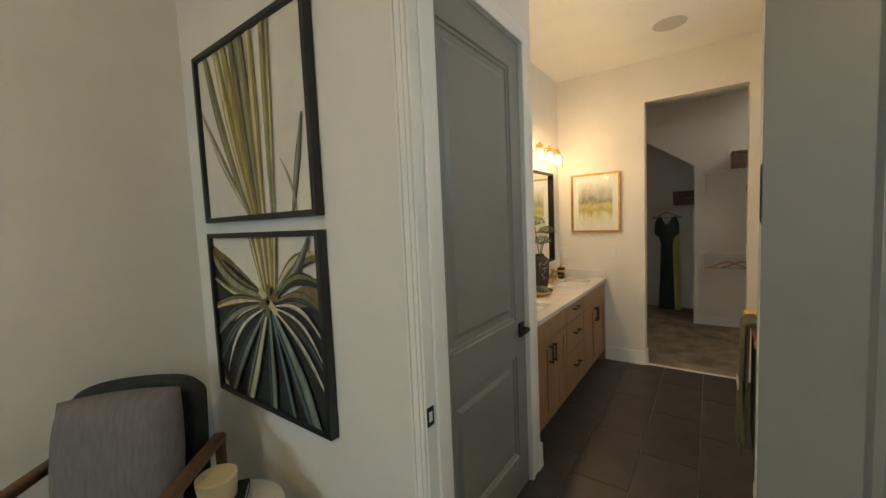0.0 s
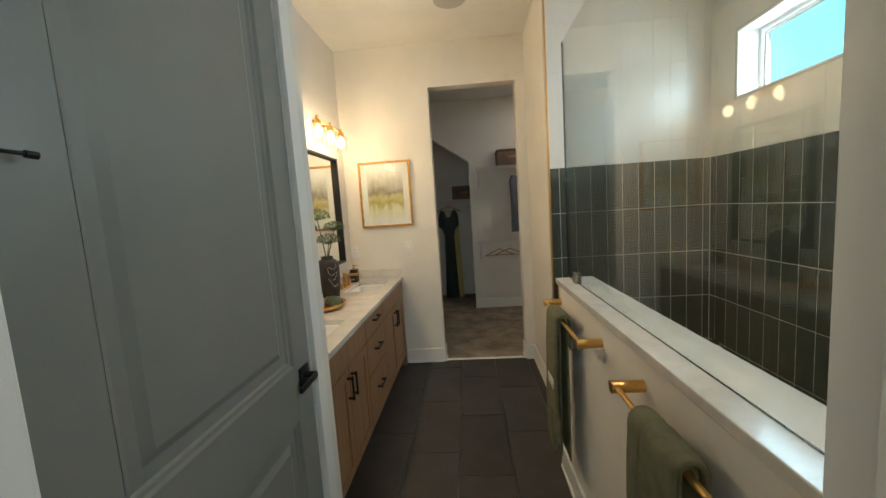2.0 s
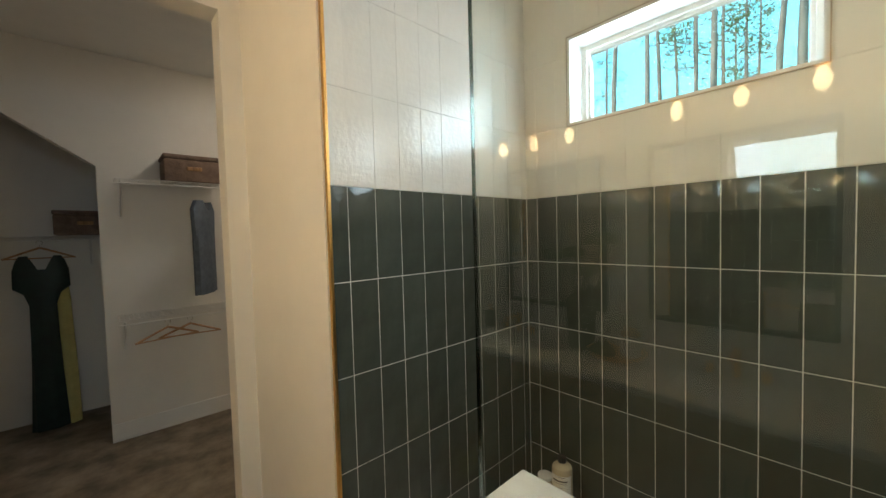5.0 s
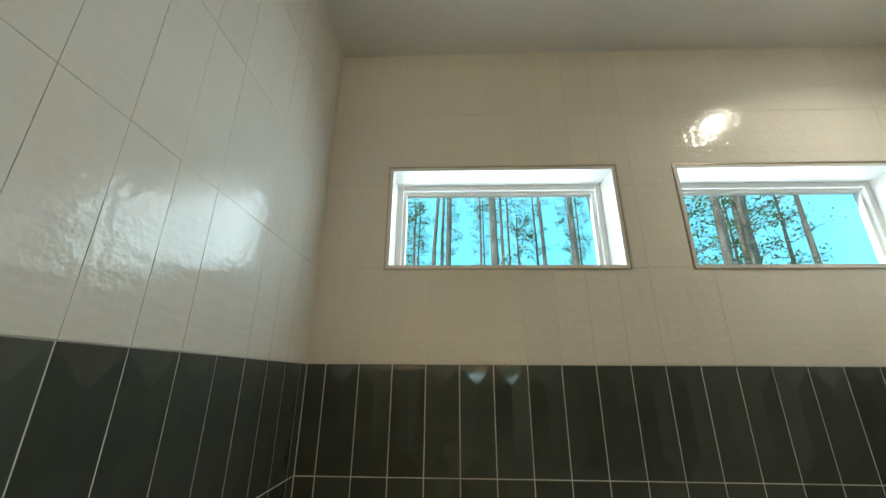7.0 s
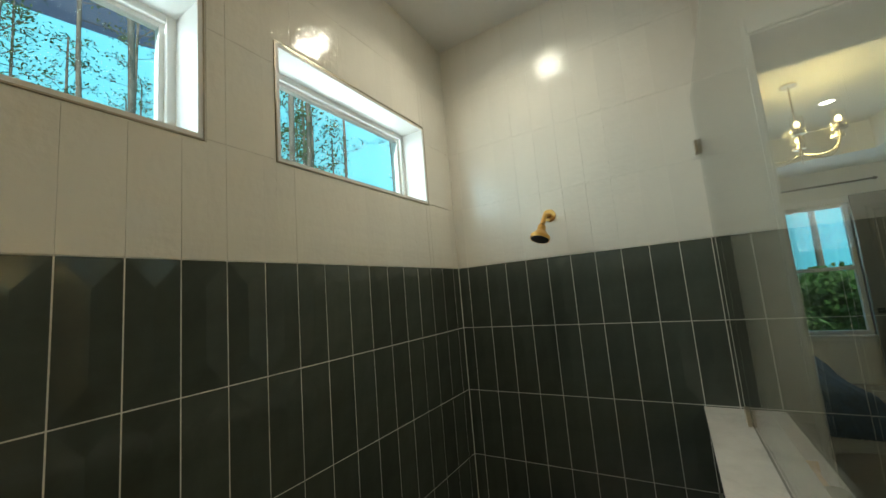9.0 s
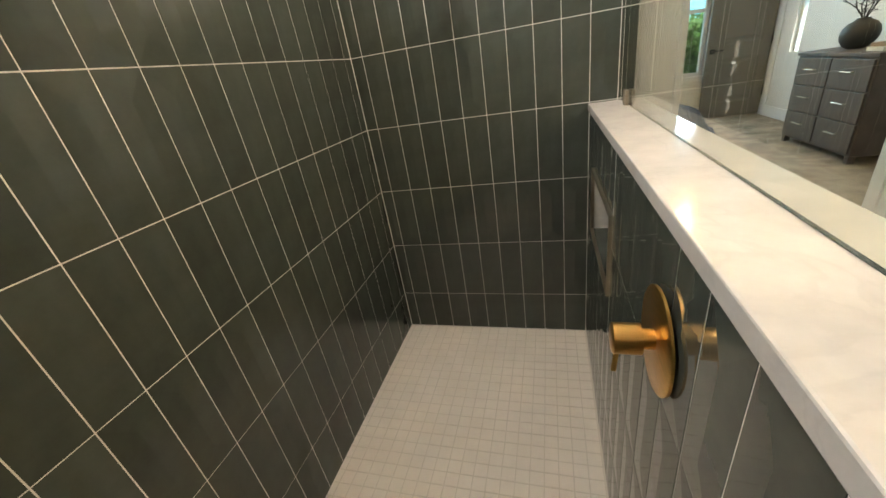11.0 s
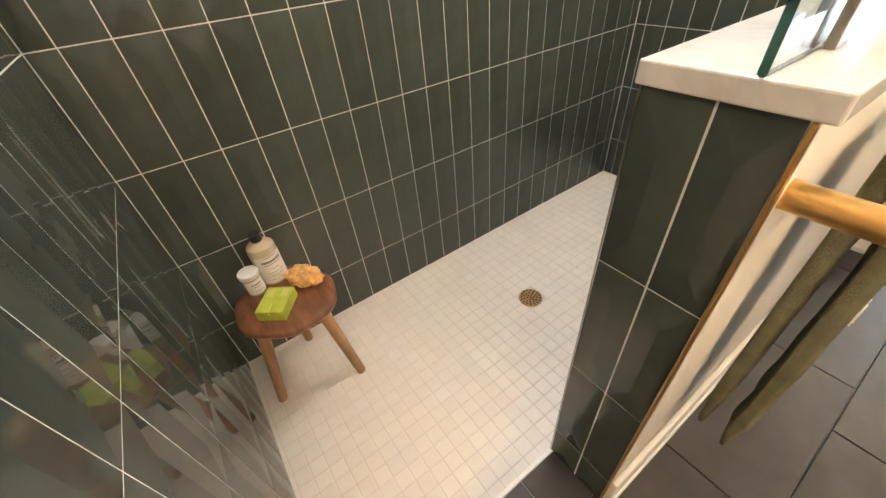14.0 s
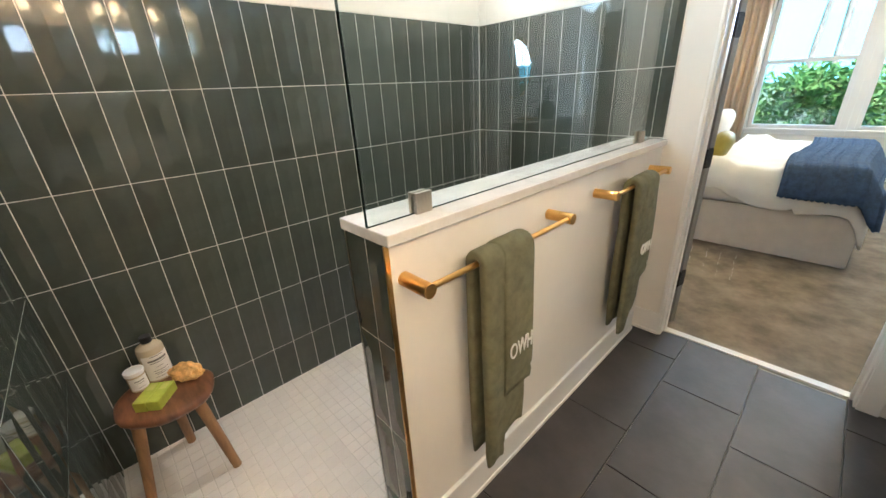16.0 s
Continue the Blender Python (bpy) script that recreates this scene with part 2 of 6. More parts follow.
M["glassedge"] = glass("green_glass_edge", (0.045, 0.11, 0.09))
M["shade"] = glass("clear_shade_glass", (1, 0.97, 0.92))
M["seal"] = material("dark_glass_edge", (0.03, 0.045, 0.04), 0.25)
M["pane"] = thin_glass("window_glass", (0.97, 0.99, 0.99))
M["bark"] = material("pine_bark", (0.36, 0.27, 0.22), 0.95, vary=0.4, scale=7, bump=0.9, bump_scale=16, stretch=(1, 1, 0.3))
M["needles"] = material("pine_needles", (0.19, 0.26, 0.085), 0.8, vary=0.5, scale=2)
M["shrub"] = material("shrub_leaf", (0.12, 0.24, 0.05), 0.6, vary=0.5, scale=3)
M["skyglow"] = emitter("bright_hazy_sky", (0.22, 0.77, 1.0), 2.4)
M["skyglow"].node_tree.nodes["Principled BSDF"].inputs["Base Color"].default_value = (0, 0, 0, 1)
M["grass"] = material("lawn_and_pine_straw", (0.14, 0.15, 0.06), 0.95, vary=0.4, scale=1.2)



# ---- mesh helpers ----
def box(bm, x0, x1, y0, y1, z0, z1, bevel=0.0, seg=2):
    vs = bmesh.ops.create_cube(bm, size=1, matrix=Matrix.Translation(((x0 + x1) / 2, (y0 + y1) / 2, (z0 + z1) / 2)) @ Matrix.Diagonal((abs(x1 - x0), abs(y1 - y0), abs(z1 - z0), 1)))["verts"]
    if bevel > 0:
        es = list({e for v in vs for e in v.link_edges})
        bmesh.ops.bevel(bm, geom=es, offset=bevel, segments=seg, affect="EDGES", profile=0.5)
    return vs


def rod(bm, a, b, r0, r1=None, seg=12, caps=True):
    a, b = Vector(a), Vector(b)
    m = Matrix.Translation((a + b) / 2) @ (b - a).to_track_quat("Z", "Y").to_matrix().to_4x4()
    bmesh.ops.create_cone(bm, cap_ends=caps, segments=seg, radius1=r0, radius2=r0 if r1 is None else r1, depth=(b - a).length, matrix=m)


def ball(bm, c, r, sub=2, scale=(1, 1, 1)):
    return bmesh.ops.create_icosphere(bm, subdivisions=sub, radius=r, matrix=Matrix.Translation(c) @ Matrix.Diagonal((*scale, 1)))["verts"]


def lathe(bm, prof, c=(0, 0, 0), seg=28, caps=True):
    """prof: rows of radius, height."""
    rings = []
    for r, h in prof:
        rings.append([bm.verts.new((c[0] + r * math.cos(2 * math.pi * k / seg), c[1] + r * math.sin(2 * math.pi * k / seg), c[2] + h)) for k in range(seg)])
    for p, q in zip(rings, rings[1:]):
        for k in range(seg):
            bm.faces.new((p[k], p[(k + 1) % seg], q[(k + 1) % seg], q[k]))
    if not caps:
        for k in range(seg):
            bm.faces.new((rings[-1][k], rings[-1][(k + 1) % seg], rings[0][(k + 1) % seg], rings[0][k]))
        return
    bm.faces.new(list(reversed(rings[0])))
    bm.faces.new(rings[-1])


def finish(name, bm, mat, smooth=False, angle=40):
    me = bpy.data.meshes.new(name)
    bmesh.ops.recalc_face_normals(bm, faces=bm.faces)
    bm.to_mesh(me)
    bm.free()
    for m in mat if isinstance(mat, (list, tuple)) else (mat,):
        me.materials.append(m)
    if smooth:
        me.polygons.foreach_set("use_smooth", [True] * len(me.polygons))
        me.set_sharp_from_angle(angle=radians(angle))
    return me


def solid(name, bm, mat, label, category, kind="", smooth=False, group=""):
    return tagged(new(name, finish(name, bm, mat, smooth)), label, category, group, kind)


def thing(name, where, label, category, group="", kind="", rz=0.0):
    e = new(name)
    e.empty_display_size = 0.05
    e.matrix_world = pose(*where, 0, 0, rz)
    return tagged(e, label, category, group, kind)


def part(name, bm, mat, parent, label="", smooth=False, angle=40):
    o = new(name, finish(name, bm, mat, smooth, angle))
    o.parent = parent
    return tagged(o, label)


def B():
    return bmesh.new()


CEIL = 2.90

# ---- large structure ----
PAN = -0.098          # shower floor
XW, YF, YN = 1.29, 3.20, 0.90   # tiled faces: window wall, closet end, entrance end
XE = 0.245            # where the closet-end tile stops
bm = B()
box(bm, -2.47, 1.62, -4.22, 0.80, -0.10, -0.002)
solid("floor_bedroom", bm, M["carpet"], "taupe cut pile carpet in the bedroom", "carpet", "structure")
bm = B()
box(bm, -0.775, -0.016, 0.80, 0.843, -0.10, 0.004, 0.002)
solid("threshold_bedroom", bm, M["trim"], "white marble threshold strip between carpet and tile", "threshold", "structure")
bm = B()
box(bm, -1.46, 0.21, 0.843, 4.02, -0.12, -0.008)
box(bm, 0.21, 0.30, 2.53, 3.20, -0.12, -0.008)
floor_bath = solid("floor", bm, M["floorgrout"], "charcoal slate tile bathroom floor with grey grout", "floor", "structure")
bm = B()
box(bm, -0.63, 0.16, 4.02, 4.055, -0.1, 0.004, 0.002)
solid("threshold_closet", bm, M["trim"], "white marble threshold strip at the closet", "threshold", "structure")
bm = B()
box(bm, -1.6, 1.6, 4.055, 7.0, -0.1, -0.001)
solid("floor_closet", bm, M["carpet"], "taupe cut pile carpet in the closet", "carpet", "structure")
# shower pan
bm = B()
box(bm, 0.21, XW + 0.02, YN - 0.02, YF + 0.02, PAN - 0.06, PAN - 0.0016)
shower_floor = solid("floor_shower", bm, M["mosaicgrout"], "sunken shower floor of small white marble mosaic", "shower floor", "structure")
bm = B()
box(bm, 0.292, 0.303, 2.53, YF, PAN, 0.003, 0.001)
solid("shower_edge_trim", bm, M["trim"], "white metal edge strip along the shower floor", "trim", "structure")

# window wall with two high openings
WIN = ((2.157, 2.973), (1.143, 1.948))
WZ0, WZ1 = 1.976, 2.362
bm = B()
x0, x1 = XW + 0.0024, XW + 0.19
box(bm, x0, x1, 0.72, 3.40, -0.3, WZ0)
box(bm, x0, x1, 0.72, 3.40, WZ1, 3.2)
for a, b in ((0.72, WIN[1][0]), (WIN[1][1], WIN[0][0]), (WIN[0][1], 3.40)):
    box(bm, x0, x1, a, b, WZ0, WZ1)
wall_window = solid("wall_east", bm, M["grout"], "shower wall tiled in stacked white over dark green tile with two high windows", "wall", "structure")
bm = B()
box(bm, XE + 0.001, XW + 0.19, YF + 0.0024, 4.0, -0.3, 3.2)
wall_end = solid("wall_shower_end", bm, M["grout"], "closet-end shower wall tiled in stacked white over dark green tile", "wall", "structure")
bm = B()
box(bm, XE - 0.012, XE, YF + 0.006, 4.0, 0, CEIL)
solid("wall_stub", bm, M["wall"], "warm white painted wall beside the closet opening", "wall", "structure")
# near shower wall and entrance wall
OX0, OX1, OZ = -0.774, -0.018, 2.40
YW, YB = 0.788, 0.897  # bedroom and bathroom faces of the wall beside the entrance
bm = B()
box(bm, OX1, XW + 0.4, YW, YN - 0.006, -0.3, 3.2)
box(bm, -2.3, OX0, YW, YB, 0, 3.2)
box(bm, OX0, OX1, YW, YB, OZ, 3.2)
wall_entrance = solid("wall_south", bm, M["wall"], "warm white painted wall with the bathroom entrance opening", "wall", "structure")
bm = B()
box(bm, 0.135, XW + 0.01, YN - 0.006, YN - 0.0024, PAN, CEIL)
wall_near = solid("wall_shower_head", bm, M["grout"], "entrance-end shower wall tiled in stacked white over dark green tile", "wall", "structure")
# closet wall
CX0, CX1, CZ = -0.618, 0.148, 2.522
bm = B()
box(bm, -1.6, CX0, 4.0, 4.13, 0, 3.2)
box(bm, CX1, 1.6, 4.0, 4.13, 0, 3.2)
box(bm, CX0, CX1, 4.0, 4.13, CZ, 3.2)
bmesh.ops.remove_doubles(bm, verts=bm.verts, dist=1e-5)
solid("wall_north", bm, M["wall"], "warm white painted wall with a tall cased-free closet opening", "wall", "structure")
# vanity alcove and toilet-room wall
XV, XT, YA = -1.44, -0.93, 2.03
DY0, DY1, DZ = 0.975, 1.868, 2.40
bm = B()
box(bm, XV - 0.12, XV, YA - 0.12, 4.0, 0, 3.2)
solid("wall_west", bm, M["wall"], "warm white painted wall behind the vanity", "wall", "structure")
bm = B()
box(bm, XT - 0.12, XT, YB, DY0, 0, 3.2)
box(bm, XT - 0.12, XT, DY1, YA, 0, 3.2)
box(bm, XT - 0.12, XT, DY0, DY1, DZ, 3.2)
box(bm, XV - 0.12, XT - 0.12, YA - 0.12, YA, 0, 3.2)
solid("wall_toilet_room", bm, M["wall"], "warm white painted wall around the closed grey door", "wall", "structure")
bm = B()
box(bm, XT - 0.5, XT - 0.48, 0.9, 2.0, 0, 3.2)
solid("wall_toilet_back", bm, M["wall"], "plain wall closing the toilet room", "wall", "structure")
# pony wall
PX0, PX1, PY1, PZ = 0.135, 0.296, 2.528, 1.022
NY0, NY1, NZ0, NZ1 = 1.10, 1.58, 0.585, 0.835   # recessed niche
bm = B()
box(bm, PX0, PX1 - 0.09, YN - 0.003, PY1, PAN, PZ)
box(bm, PX1 - 0.09, PX1, YN - 0.003, NY0, PAN, PZ)
box(bm, PX1 - 0.09, PX1, NY1, PY1, PAN, PZ)
box(bm, PX1 - 0.09, PX1, NY0, NY1, PAN, NZ0)
box(bm, PX1 - 0.09, PX1, NY0, NY1, NZ1, PZ)
pony = solid("wall_pony", bm, M["grout"], "half-height shower wall tiled inside and painted white outside", "half wall", "structure")
bm = B()
box(bm, PX0 - 0.004, PX0 - 0.0005, YN - 0.003, PY1 - 0.004, 0, PZ)
solid("wall_pony_paint", bm, M["wall"], "smooth white painted face of the half wall", "half wall", "structure")
bm = B()
box(bm, 0.115, 0.305, YN - 0.002, 2.536, PZ, 1.050, 0.003)
solid("pony_cap", bm, M["quartz"], "white veined quartz cap on the half wall", "cap", "structure")
bm = B()
box(bm, PX0 - 0.006, PX0 - 0.001, PY1 - 0.003, PY1 + 0.0095, 0, PZ - 0.0005, 0.001)
solid("corner_trim_pony", bm, M["brass"], "thin brushed brass tile edge trim", "trim", "structure")
bm = B()
box(bm, PX1 + 0.0012, PX1 + 0.0036, PY1 + 0.0012, PY1 + 0.0036, PAN, PZ - 0.0005)
solid("corner_trim_pony_shower", bm, M["nickel"], "thin brushed metal tile edge trim", "trim", "structure")
bm = B()
box(bm, XE - 0.006, XE + 0.004, YF - 0.009, YF + 0.006, 0, CEIL, 0.001)
solid("corner_trim_shower", bm, M["brass"], "thin brushed brass tile edge trim", "trim", "structure")

# ceilings
bm = B()
box(bm, -1.6, 1.5, 0.85, 4.0, CEIL, CEIL + 0.1)
solid("ceiling", bm, M["ceiling"], "white painted bathroom ceiling", "ceiling", "structure")
bm = B()
box(bm, -1.6, 1.6, 4.0, 7.1, CEIL, CEIL + 0.1)
solid("ceiling_closet", bm, M["ceiling"], "white painted closet ceiling", "ceiling", "structure")
bm = B()
box(bm, -2.6, 1.8, -0.35, 0.79, 2.75, 3.3)
box(bm, -2.6, 1.8, -4.3, -3.3, 2.75, 3.3)
box(bm, -2.6, -1.75, -3.3, -0.35, 2.75, 3.3)
box(bm, 1.0, 1.8, -3.3, -0.35, 2.75, 3.3)
box(bm, -1.75, 1.0, -3.3, -0.35, 3.08, 3.3)
solid("ceiling_bedroom", bm, M["ceiling"], "white bedroom tray ceiling with a raised centre", "ceiling", "structure")

# closet back wall with sloped nook opening
def prism(bm, pts, y0, y1):
    a = [bm.verts.new((x, y0, z)) for x, z in pts]
    b = [bm.verts.new((x, y1, z)) for x, z in pts]
    n = len(pts)
    bm.faces.new(a)
    bm.faces.new(list(reversed(b)))
    for k in range(n):
        bm.faces.new((a[k], b[k], b[(k + 1) % n], a[(k + 1) % n]))


bm = B()
box(bm, -0.285, 1.6, 5.85, 5.95, 0, 3.0)
prism(bm, [(-0.285, 2.075), (-0.285, 3.0), (-1.6, 3.0), (-1.6, 2.95), (-1.55, 2.95)], 5.85, 5.95)
solid("wall_closet_back", bm, M["wall"], "closet back wall with an opening under a sloped ceiling", "wall", "structure")
bm = B()
box(bm, -1.6, 1.6, 6.75, 6.85, 0, 3.0)
box(bm, -1.6, -1.5, 4.13, 6.75, 0, 3.0)
box(bm, 1.3, 1.4, 4.13, 6.75, 0, 3.0)
box(bm, -0.28, -0.2, 5.95, 6.75, 0, 3.0)
solid("wall_closet_sides", bm, M["wall"], "warm white closet walls", "wall", "structure")

# bedroom walls
bm = B()
box(bm, -2.38, -2.24, -0.12, YW, 0, 3.2)
box(bm, -2.55, -2.28, -0.20, -0.12, 0, 3.2)
solid("wall_bedroom_corner", bm, M["bedwall"], "warm grey white bedroom wall behind the armchair", "wall", "structure")
SLZ0, SLZ1, SLY0, SLY1 = 0.80, 1.98, -3.62, -3.42
bm = B()
box(bm, -2.58, -2.46, -4.2, SLY0, 0, 3.2)
box(bm, -2.58, -2.46, SLY1, -0.2, 0, 3.2)
box(bm, -2.58, -2.46, SLY0, SLY1, 0, SLZ0)
box(bm, -2.58, -2.46, SLY0, SLY1, SLZ1, 3.2)
solid("wall_bedroom_west", bm, M["bedwall"], "warm white bedroom wall behind the dresser", "wall", "structure")
BW = ((-0.36, 0.60), (-1.72, -0.50))
BZ0, BZ1 = 0.60, 2.30
bm = B()
box(bm, -2.6, 1.7, -4.36, -4.2, 0, BZ0)
box(bm, -2.6, 1.7, -4.36, -4.2, BZ1, 3.2)
for a, b in ((-2.6, BW[1][0]), (BW[1][1], BW[0][0]), (BW[0][1], 1.7)):
    box(bm, a, b, -4.36, -4.2, BZ0, BZ1)
solid("wall_bedroom_far", bm, M["bedwall"], "warm white bedroom wall with tall windows", "wall", "structure")
bm = B()
box(bm, 1.60, 1.72, -4.2, YW, 0, 3.2)
solid("wall_bedroom_east", bm, M["bedwall"], "warm white bedroom wall behind the bed head", "wall", "structure")
bm = B()
box(bm, -2.24, OX0 - 0.051, YW - 0.0035, YW, 0, 3.0)
solid("wall_bedroom_art", bm, M["bedwall"], "warm white bedroom wall with stacked art", "wall", "structure")


# baseboards, casings, jambs
def baseboard(name, x0, x1, y0, y1, h=0.135):
    bm = B()
    box(bm, x0, x1, y0, y1, 0, h, 0.004)
    ext = 0.006
    if abs(x1 - x0) < abs(y1 - y0):
        box(bm, x0 - ext, x1 + ext, y0, y1, 0, 0.018, 0.003)
    else:
        box(bm, x0, x1, y0 - ext, y1 + ext, 0, 0.018, 0.003)
    return solid(name, bm, M["trim"], "white painted baseboard with a shoe moulding", "baseboard", "structure")


baseboard("baseboard", -0.975, CX0, 3.986, 3.999)
baseboard("baseboard", CX1, XE - 0.012, 3.986, 3.999)
baseboard("baseboard", XE - 0.027, XE - 0.0125, YF + 0.002, 3.986)
baseboard("baseboard", PX0 - 0.02, PX0 - 0.005, 0.945, PY1 - 0.004)
baseboard("baseboard", -0.008, PX0 - 0.005, YN - 0.005, YN + 0.008, 0.13)
baseboard("baseboard", CX0 - 0.001, CX0 + 0.012, 4.0, 4.13)
baseboard("baseboard", CX1 - 0.012, CX1 + 0.001, 4.0, 4.13)
baseboard("baseboard", -0.284, 1.3, 5.836, 5.849)
baseboard("baseboard", XT + 0.001, XT + 0.014, DY1 + 0.087, YA)
baseboard("baseboard", XT - 0.01, XT + 0.012, YA + 0.0005, YA + 0.014)
baseboard("baseboard", -2.239, OX0 - 0.053, YW - 0.017, YW - 0.0035)
baseboard("baseboard", -2.239, -2.226, -0.12, YW - 0.02)
baseboard("baseboard", -2.459, -2.446, -4.2, -0.25)


def casing(name, bm, label):
    return solid(name, bm, M["trim"], label, "door casing", "structure")


def side_casing(parent, x_in, x_out, y_face, top):
    """Upright profiled casing facing -y, from the jamb edge out to the wall."""
    bm = B()
    for i0, i1, d in ((0.02, 0.98, 0.008), (0.0, 0.16, 0.011), (0.34, 0.80, 0.012), (0.80, 1.0, 0.015)):
        u, v = x_in + (x_out - x_in) * i0, x_in + (x_out - x_in) * i1
        box(bm, min(u, v), max(u, v), y_face - d, y_face, 0, top, 0.0025)
    return part("side_casing", bm, M["trim"], parent)


ce = thing("casing_entrance_bedroom", (0, 0, 0), "white profiled door casing on the bedroom side", "door casing", kind="structure")
side_casing(ce, OX0 - 0.004, OX0 - 0.050, YW - 0.0035, OZ + 0.06)
side_casing(ce, OX1 + 0.006, OX1 + 0.064, YW, OZ + 0.06)
bm = B()
box(bm, OX0 - 0.004, OX1 + 0.006, YW - 0.016, YW - 0.0002, OZ + 0.004, OZ + 0.06, 0.003)
part("head_casing", bm, M["trim"], ce)
cb = thing("casing_entrance_bath", (0, 0, 0), "white flat door casing on the bathroom side", "door casing", kind="structure")
for x0, x1, y0, z0 in ((OX0 - 0.07, OX0 - 0.004, YB, 0), (OX1 + 0.004, OX1 + 0.02, YN - 0.006, 0), (OX0 - 0.004, OX1 + 0.004, YB, OZ + 0.004)):
    bm = B()
    box(bm, x0, x1, y0, y0 + 0.014, z0, OZ + 0.07, 0.003)
    part("casing_board", bm, M["trim"], cb)
je = thing("jamb_entrance", (0, 0, 0), "white painted door jamb with a stop", "door jamb", kind="structure")
for name, x0, x1, y0, y1, z0, z1 in (
        ("side_jamb", OX0 - 0.004, OX0 + 0.004, YW - 0.010, YB + 0.004, 0, OZ), ("side_jamb", OX1 - 0.004, OX1 + 0.006, YW - 0.012, YN + 0.004, 0, OZ),
        ("head_jamb", OX0 + 0.004, OX1 - 0.004, YW - 0.010, YB + 0.004, OZ - 0.006, OZ + 0.004),
        ("door_stop", OX0 + 0.004, OX0 + 0.014, YW + 0.034, YW + 0.066, 0, OZ - 0.006), ("door_stop", OX1 - 0.014, OX1 - 0.004, YW + 0.034, YW + 0.066, 0, OZ - 0.006)):
    bm = B()
    box(bm, x0, x1, y0, y1, z0, z1, 0.002)
    part(name, bm, M["trim"], je)
bm = B()
for a, b in ((DY0 - 0.074, DY0 - 0.003), (DY1 + 0.003, DY1 + 0.085)):
    box(bm, XT, XT + 0.014, a, b, 0, DZ + 0.085, 0.003)
    c = b - 0.024 if b < DY0 else a - 0.002
    box(bm, XT + 0.001, XT + 0.021, c, c + 0.026, 0, DZ + 0.001, 0.003)
box(bm, XT, XT + 0.0155, DY0 - 0.076, DY1 + 0.087, DZ + 0.004, DZ + 0.087, 0.003)
box(bm, XT + 0.001, XT + 0.022, DY0 - 0.03, DY1 + 0.03, DZ + 0.001, DZ + 0.03, 0.003)
casing("casing_toilet_room", bm, "white profiled door casing around the grey door")
bm = B()
box(bm, XT - 0.118, XT - 0.001, DY0 - 0.001, DY0 + 0.002, 0, DZ - 0.002)
box(bm, XT - 0.118, XT - 0.001, DY1 - 0.002, DY1 + 0.001, 0, DZ - 0.002)
box(bm, XT - 0.075, XT - 0.042, DY1 - 0.016, DY1 - 0.002, 0, DZ - 0.002)
box(bm, XT - 0.075, XT - 0.042, DY0 + 0.002, DY0 + 0.016, 0, DZ - 0.002)
box(bm, XT - 0.118, XT - 0.001, DY0 + 0.002, DY1 - 0.002, DZ + 0.0005, DZ + 0.003)
box(bm, XT - 0.075, XT - 0.042, DY0 + 0.016, DY1 - 0.016, DZ - 0.016, DZ + 0.0005)
casing("jamb_toilet_room", bm, "white painted jamb round the grey door")


# ---- doors ----
def panel_door(name, w, h, mat, label, panels, thick=0.036, hinge_stile=0.115):
    """A moulded two-panel door: local x across from the hinge, y thickness, z up."""
    d = thing(name, (0, 0, 0), label, "door", kind="structure")
    bm = B()
    st = 0.115
    box(bm, 0, hinge_stile, 0, thick, 0, h, 0.002)
    box(bm, w - st, w, 0, thick, 0, h, 0.002)
    edges = [0] + [v for p in panels for v in p] + [h]
    for k in range(0, len(edges), 2):
        box(bm, hinge_stile, w - st, 0, thick, edges[k], edges[k + 1])
    part("door_frame", bm, mat, d)
    for z0, z1 in panels:
        bm = B()
        x0, x1 = hinge_stile, w - st
        for s, yo in ((-1, 0.0), (1, thick)):
            rings = []
            for inset, dep in ((0.0, 0.0), (0.006, 0.009), (0.016, 0.010), (0.022, 0.0165), (0.052, 0.0165), (0.074, 0.006)):
                y = yo - s * dep
                rings.append([bm.verts.new(v) for v in ((x0 + inset, y, z0 + inset), (x1 - inset, y, z0 + inset), (x1 - inset, y, z1 - inset), (x0 + inset, y, z1 - inset))])
            for p, q in zip(rings, rings[1:]):
                for k in range(4):
                    bm.faces.new((p[k], p[(k + 1) % 4], q[(k + 1) % 4], q[k]))
            bm.faces.new(rings[-1])
        part("panel", bm, mat, d)
    return d


def lever(parent, x, z, y, s, flip=1):
    bm = B()
    box(bm, x - 0.032, x + 0.032, min(y, y + s * 0.009), max(y, y + s * 0.009), z - 0.032, z + 0.032, 0.003)
    rod(bm, (x, y + s * 0.006, z), (x, y + s * 0.05, z), 0.011, seg=16)
    box(bm, min(x, x + flip * 0.115) - 0.01, max(x, x + flip * 0.115), min(y + s * 0.045, y + s * 0.056), max(y + s * 0.045, y + s * 0.056), z - 0.010, z + 0.010, 0.003)
    return part("door_lever", bm, M["black"], parent, "matte black lever handle on a square rose", True)


def hinge(parent, x, z, y):
    bm = B()
    box(bm, x - 0.001, x + 0.0015, y + 0.002, y + 0.04, z - 0.05, z + 0.05, 0.0005)
    return part("hinge", bm, M["black"], parent, "black butt hinge", True)


